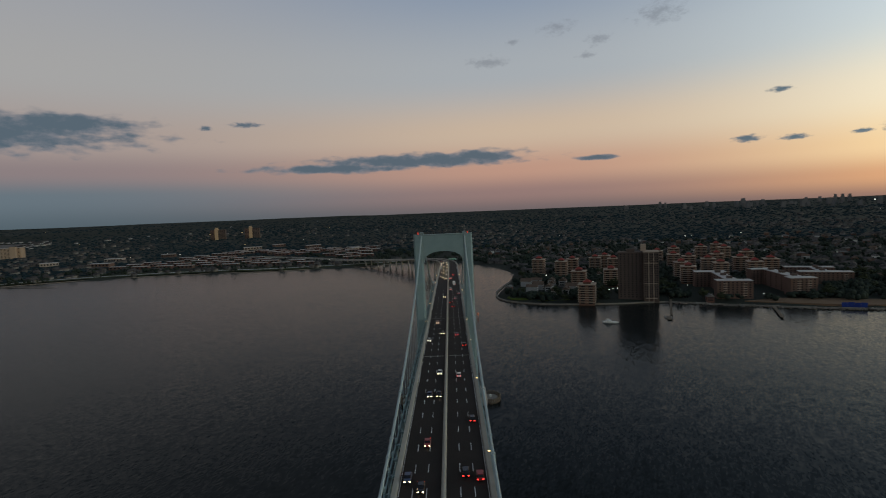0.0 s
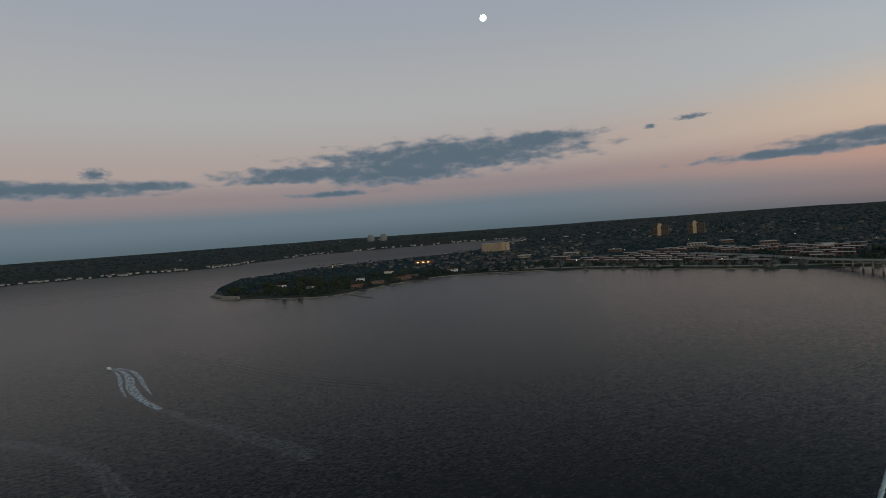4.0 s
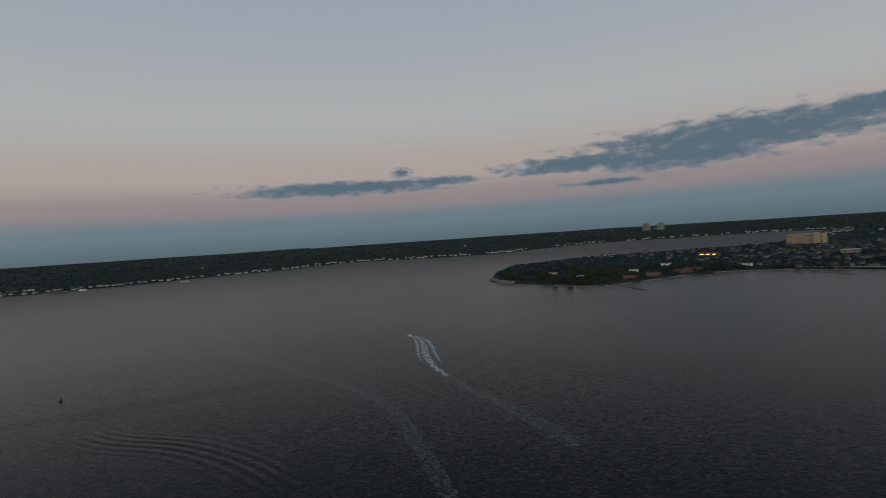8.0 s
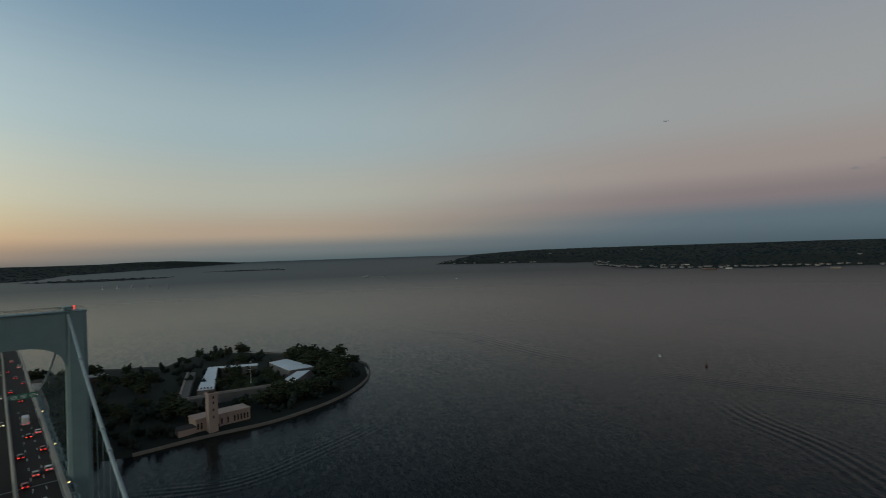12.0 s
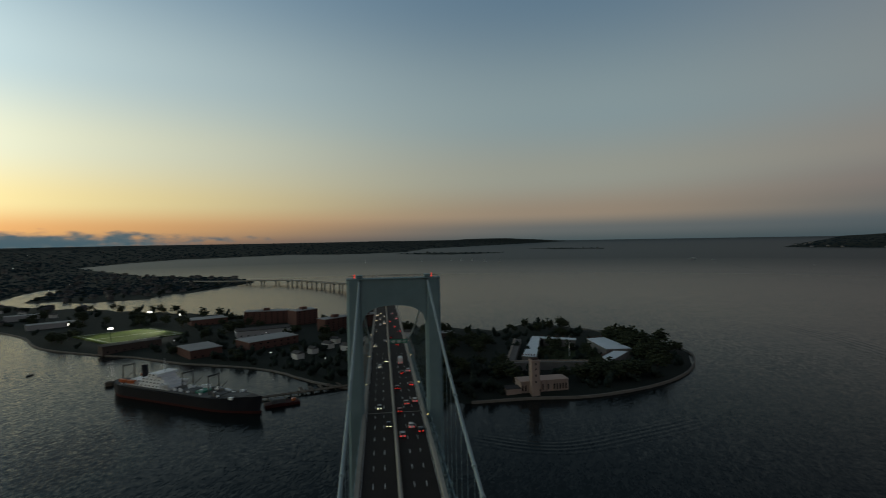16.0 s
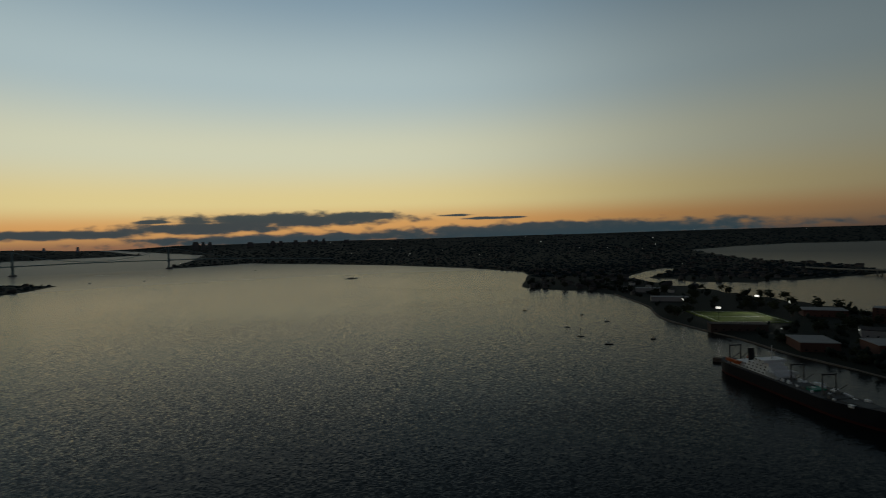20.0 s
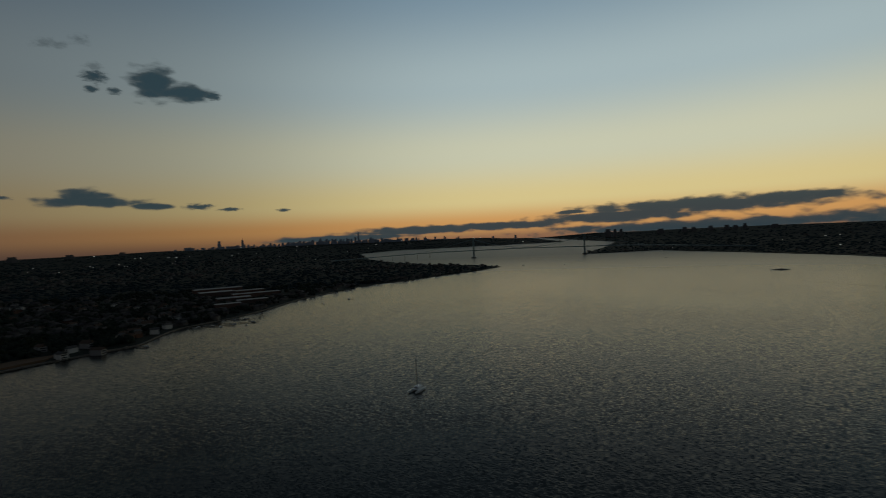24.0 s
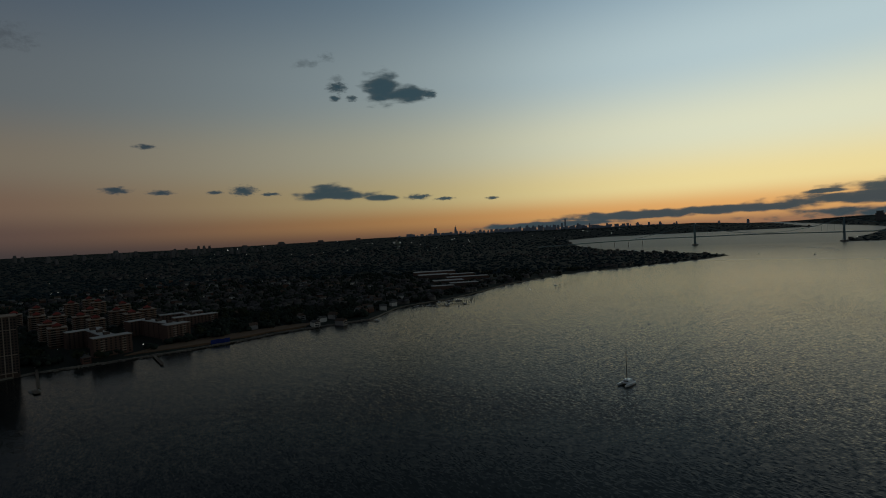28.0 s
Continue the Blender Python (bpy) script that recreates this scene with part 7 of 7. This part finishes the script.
# small lamps and lit windows sprinkled over the dark suburbs
sr = np.random.RandomState(77)
for nm, count, a0, a1, e0, e1, material, label in (("suburb_lights", 110, 264, 326, -2.0, -0.45, M_LAMPW, "small white lamps sprinkled through the dark suburbs"), ("north_lights", 40, 196, 262, -2.2, -0.5, M_LAMPW, "small white lamps along the northern shore"),
                                                   ("east_lights", 30, 8, 62, -3.6, -0.9, M_LAMPY, "small warm lamps of the eastern suburb")):
    az, el = np.radians(sr.uniform(a0, a1, count)), sr.uniform(e0, e1, count)
    dist = 112 / np.tan(np.radians(-el))
    px, py = EYE.x - np.sin(az) * dist, np.cos(az) * dist
    dd = inside_distance(np.stack([px, py], 1))
    lv, lf = [], []
    for x, y, d, r in zip(px, py, dd, dist):
        if d < 25:
            continue
        z = float(land_height(np.array([x]), np.array([y]), np.array([d]))[0]) + 9 + r * 0.0012
        size = r * 0.00042 * sr.uniform(0.35, 1.0)
        lf += (IF0 + len(lv)).tolist()
        lv += drawn_in(IV0 * size * np.array([1.0, 1.0, 0.7]) + np.array([x, y, z])).tolist()
    tagged(mesh_object(nm, lv, lf, material), label, "lights", kind="stuff")
# ---- aircraft ----
pa_, pe_ = radians(115.7), radians(12.3)
plane = tagged(empty("aircraft"), "tiny dark airliner high in the dusk sky", "aircraft")
pc = EYE + 4500 * Vector((-math.sin(pa_) * math.cos(pe_), math.cos(pa_) * math.cos(pe_), math.sin(pe_)))
plane.matrix_basis = Matrix.Translation(pc) @ Matrix.Rotation(pa_, 4, "Z")
bm = bmesh.new()
tube(bm, (-17, 0, 0), (17, 0, 0), 2.0, 1.6, n=8)
part("fuselage", bm, M_DARK, plane)
part("wing", boxbm(-3, 3, -16, 16, -0.9, -0.3, bevel=0.1), M_DARK, plane)
part("tail_fin", boxbm(-17, -12, -0.3, 0.3, 1.2, 6.5, bevel=0.1), M_DARK, plane)



# ---- many far houses, one object ----
nrng = np.random.RandomState(4)


def scatter(n, dmin, dmax, keep):
    az = nrng.uniform(0, 2 * math.pi, n)
    el = nrng.uniform(1 / dmax, 1 / dmin, n)
    r = 1 / el
    x, y = EYE.x - np.sin(az) * r, np.cos(az) * r
    d = inside_distance(np.stack([x, y], 1))
    ok = keep(x, y, d, r)
    return x[ok], y[ok], d[ok], r[ok]


def joined(name, base_v, base_f, mats, place, material, label, category, tri=True):
    """One object out of many small copies; mats: n x 3 x 3 turns and sizes, place: n x 3."""
    v = np.einsum("nij,kj->nki", mats, base_v) + place[:, None, :]
    n, k = len(place), len(base_v)
    v = drawn_in(v.reshape(-1, 3))
    f = (base_f[None] + (np.arange(n) * k)[:, None, None]).reshape(-1, base_f.shape[1])
    ob = grid_object(name, v, f, material)
    return tagged(ob, label, category, kind="stuff")


def clear_of(x, y, gap=0.0):
    ok = np.ones(len(x), bool)
    for a, b, r in KEEP_OUT:
        ok &= (x - a) ** 2 + (y - b) ** 2 > (r + gap) ** 2
    wy = np.array([(p.x, p.y) for p in WAY[::4]])
    for a, b in wy:
        ok &= (x - a) ** 2 + (y - b) ** 2 > (22 + gap) ** 2
    return ok


def campus(x, y):
    return (y < -380) & (y > -1180) & (x > -340) & (x < 560)


def turns(n, sx, sy, sz, ang):
    m = np.zeros((n, 3, 3))
    c, s = np.cos(ang), np.sin(ang)
    m[:, 0, 0], m[:, 0, 1], m[:, 1, 0], m[:, 1, 1], m[:, 2, 2] = c * sx, -s * sy, s * sx, c * sy, sz
    return m


hx, hy, hd, hr = scatter(26000, 900, 9000, lambda x, y, d, r: (d > 14) & (r > 950) & ~campus(x, y) & ((waves(x / 420, y / 420, 31, 3) > -0.12) | (d < 70)) & ~((x < -1000) & (x > -2150) & (y > 480) & (y < 1100)))
ex, ey, ed, er = scatter(60000, 2300, 7000, lambda x, y, d, r: (d > 10) & (d < 120) & (x < -2000) & (waves(x / 260, y / 260, 33, 2) > -0.25))
hx, hy, hd, hr = (np.concatenate(q) for q in ((hx, ex), (hy, ey), (hd, ed), (hr, er)))
ok = clear_of(hx, hy, 6)
sel = ok & (nrng.rand(len(hx)) < np.where(hx < -2500, np.where(hd < 130, 0.8, 0.015), np.where(hr > 2500, 0.2, 0.55)) * np.where(hy < 0, 0.5, 1.0))
hx, hy, hd, hr = hx[sel], hy[sel], hd[sel], hr[sel]
n = len(hx)
hz = land_height(hx, hy, hd)
grow = np.clip(hr / 2200, 0.8, 2.6) ** 0.5
HV = np.array([(-.5, -.5, -.2), (.5, -.5, -.2), (.5, .5, -.2), (-.5, .5, -.2), (-.5, -.5, .62), (.5, -.5, .62), (.5, .5, .62), (-.5, .5, .62)], float)
HF = np.array([(0, 1, 5, 4), (1, 2, 6, 5), (2, 3, 7, 6), (3, 0, 4, 7)])
RV = np.array([(-.56, -.56, .62), (.56, -.56, .62), (.56, .56, .62), (-.56, .56, .62), (0, -.56, 1.05), (0, .56, 1.05)], float)
RF = np.array([(0, 1, 4), (2, 3, 5), (1, 2, 5), (1, 5, 4), (3, 0, 4), (3, 4, 5)])
mm = turns(n, nrng.uniform(8, 12, n) * grow, nrng.uniform(9, 16, n) * grow, nrng.uniform(8, 10, n) * grow, nrng.choice([0.0, 1.57], n) - 0.33 + nrng.normal(0, 0.1, n))
pp = np.stack([hx, hy, hz], 1)
shoreside = hx < -2000
joined("far_house_walls", HV, HF, mm[~shoreside], pp[~shoreside], M_HOUSE, "pale walls of many far suburban houses among trees", "houses")
joined("shore_house_walls", HV, HF, mm[shoreside], pp[shoreside], M_HWALL[1], "pale walls of far houses along the eastern waterline", "houses")
joined("far_house_roofs", RV, RF, mm, pp, M_ROOFDARK, "dark gable roofs of many far suburban houses", "roofs")

# ---- far woods, one object ----
bm = bmesh.new()
bmesh.ops.create_icosphere(bm, subdivisions=1, radius=1.0)
IV = np.array([v.co[:] for v in bm.verts])
IF = np.array([[v.index for v in f.verts] for f in bm.faces])
bm.free()


def clump(parts, seed):
    """A crown of several uneven lumps inside a unit ball."""
    r = np.random.RandomState(seed)
    vs, fs = [], []
    for k in range(parts):
        c = r.normal(0, 0.42, 3) * np.array([1, 1, 0.7])
        s = r.uniform(0.38, 0.62)
        vs.append(IV * (1 + r.uniform(-0.3, 0.3, (len(IV), 1))) * s + c)
        fs.append(IF + k * len(IV))
    return np.concatenate(vs), np.concatenate(fs)




def wood(name, n, dmin, dmax, keep, size, label, lumps=1, wide=1.0):
    x, y, d, r = scatter(n, dmin, dmax, keep)
    s = clear_of(x, y, 4)
    x, y, d, r = x[s], y[s], d[s], r[s]
    k = len(x)
    rad = size(r, k)
    m = turns(k, rad * wide * nrng.uniform(0.8, 1.3, k), rad * wide * nrng.uniform(0.8, 1.3, k), np.minimum(rad, 9) * nrng.uniform(0.8, 1.5, k) / wide ** 0.5, nrng.uniform(0, 6.28, k))
    base, faces = clump(lumps, 7 + lumps)
    z = land_height(x, y, d) + np.minimum(rad, 9) * 0.75
    ob = joined(name, base, faces, m, np.stack([x, y, z], 1), M_HAZY_WOODS if dmax > 5000 else M_GROVE, label, "woods")
    ob.data.shade_smooth()
    return ob


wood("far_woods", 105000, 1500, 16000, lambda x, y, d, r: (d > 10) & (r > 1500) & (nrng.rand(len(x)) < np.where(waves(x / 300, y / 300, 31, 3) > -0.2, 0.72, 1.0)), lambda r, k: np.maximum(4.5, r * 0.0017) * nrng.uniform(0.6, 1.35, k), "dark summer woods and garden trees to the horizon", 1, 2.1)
wood("garden_trees", 34000, 560, 1650, lambda x, y, d, r: (d > 16) & (r > 560) & (r < 1600) & (y > 0) & ~((y > 1150) & (x < -60) & (x > -1000) & (d < 70) & (nrng.rand(len(x)) < 0.8)), lambda r, k: nrng.uniform(4.0, 8.0, k), "dense garden trees between the houses of the suburb", 4)
wood("north_trees", 5000, 900, 1700, lambda x, y, d, r: (d > 12) & (r > 850) & (y < 0) & ~campus(x, y), lambda r, k: nrng.uniform(4.5, 8.0, k), "dark trees along the northern shore", 6)
wood("campus_trees", 9000, 400, 1250, lambda x, y, d, r: (d > 9) & campus(x, y) & (waves(x / 70, y / 70, 41, 3) > -0.45) & (nrng.rand(len(x)) < 0.45), lambda r, k: nrng.uniform(3.2, 5.6, k), "dark trees round the college and the fort", 9)



# ---- the moon ----
M_MOON = mat("moon_surface", (0.8, 0.8, 0.78), (0.7, 0.7, 0.68), 0.02, 0.9, emit=(1.0, 0.97, 0.92), power=2.6)
bm = bmesh.new()
bmesh.ops.create_icosphere(bm, subdivisions=3, radius=27)
moon = part("moon", bm, M_MOON, None, smooth=True)
ma, me_ = radians(40.6), radians(21.44)
moon.location = EYE + 4750 * Vector((-math.sin(ma) * math.cos(me_), math.cos(ma) * math.cos(me_), math.sin(me_)))
tagged(moon, "bright full moon in the dusk sky", "moon")
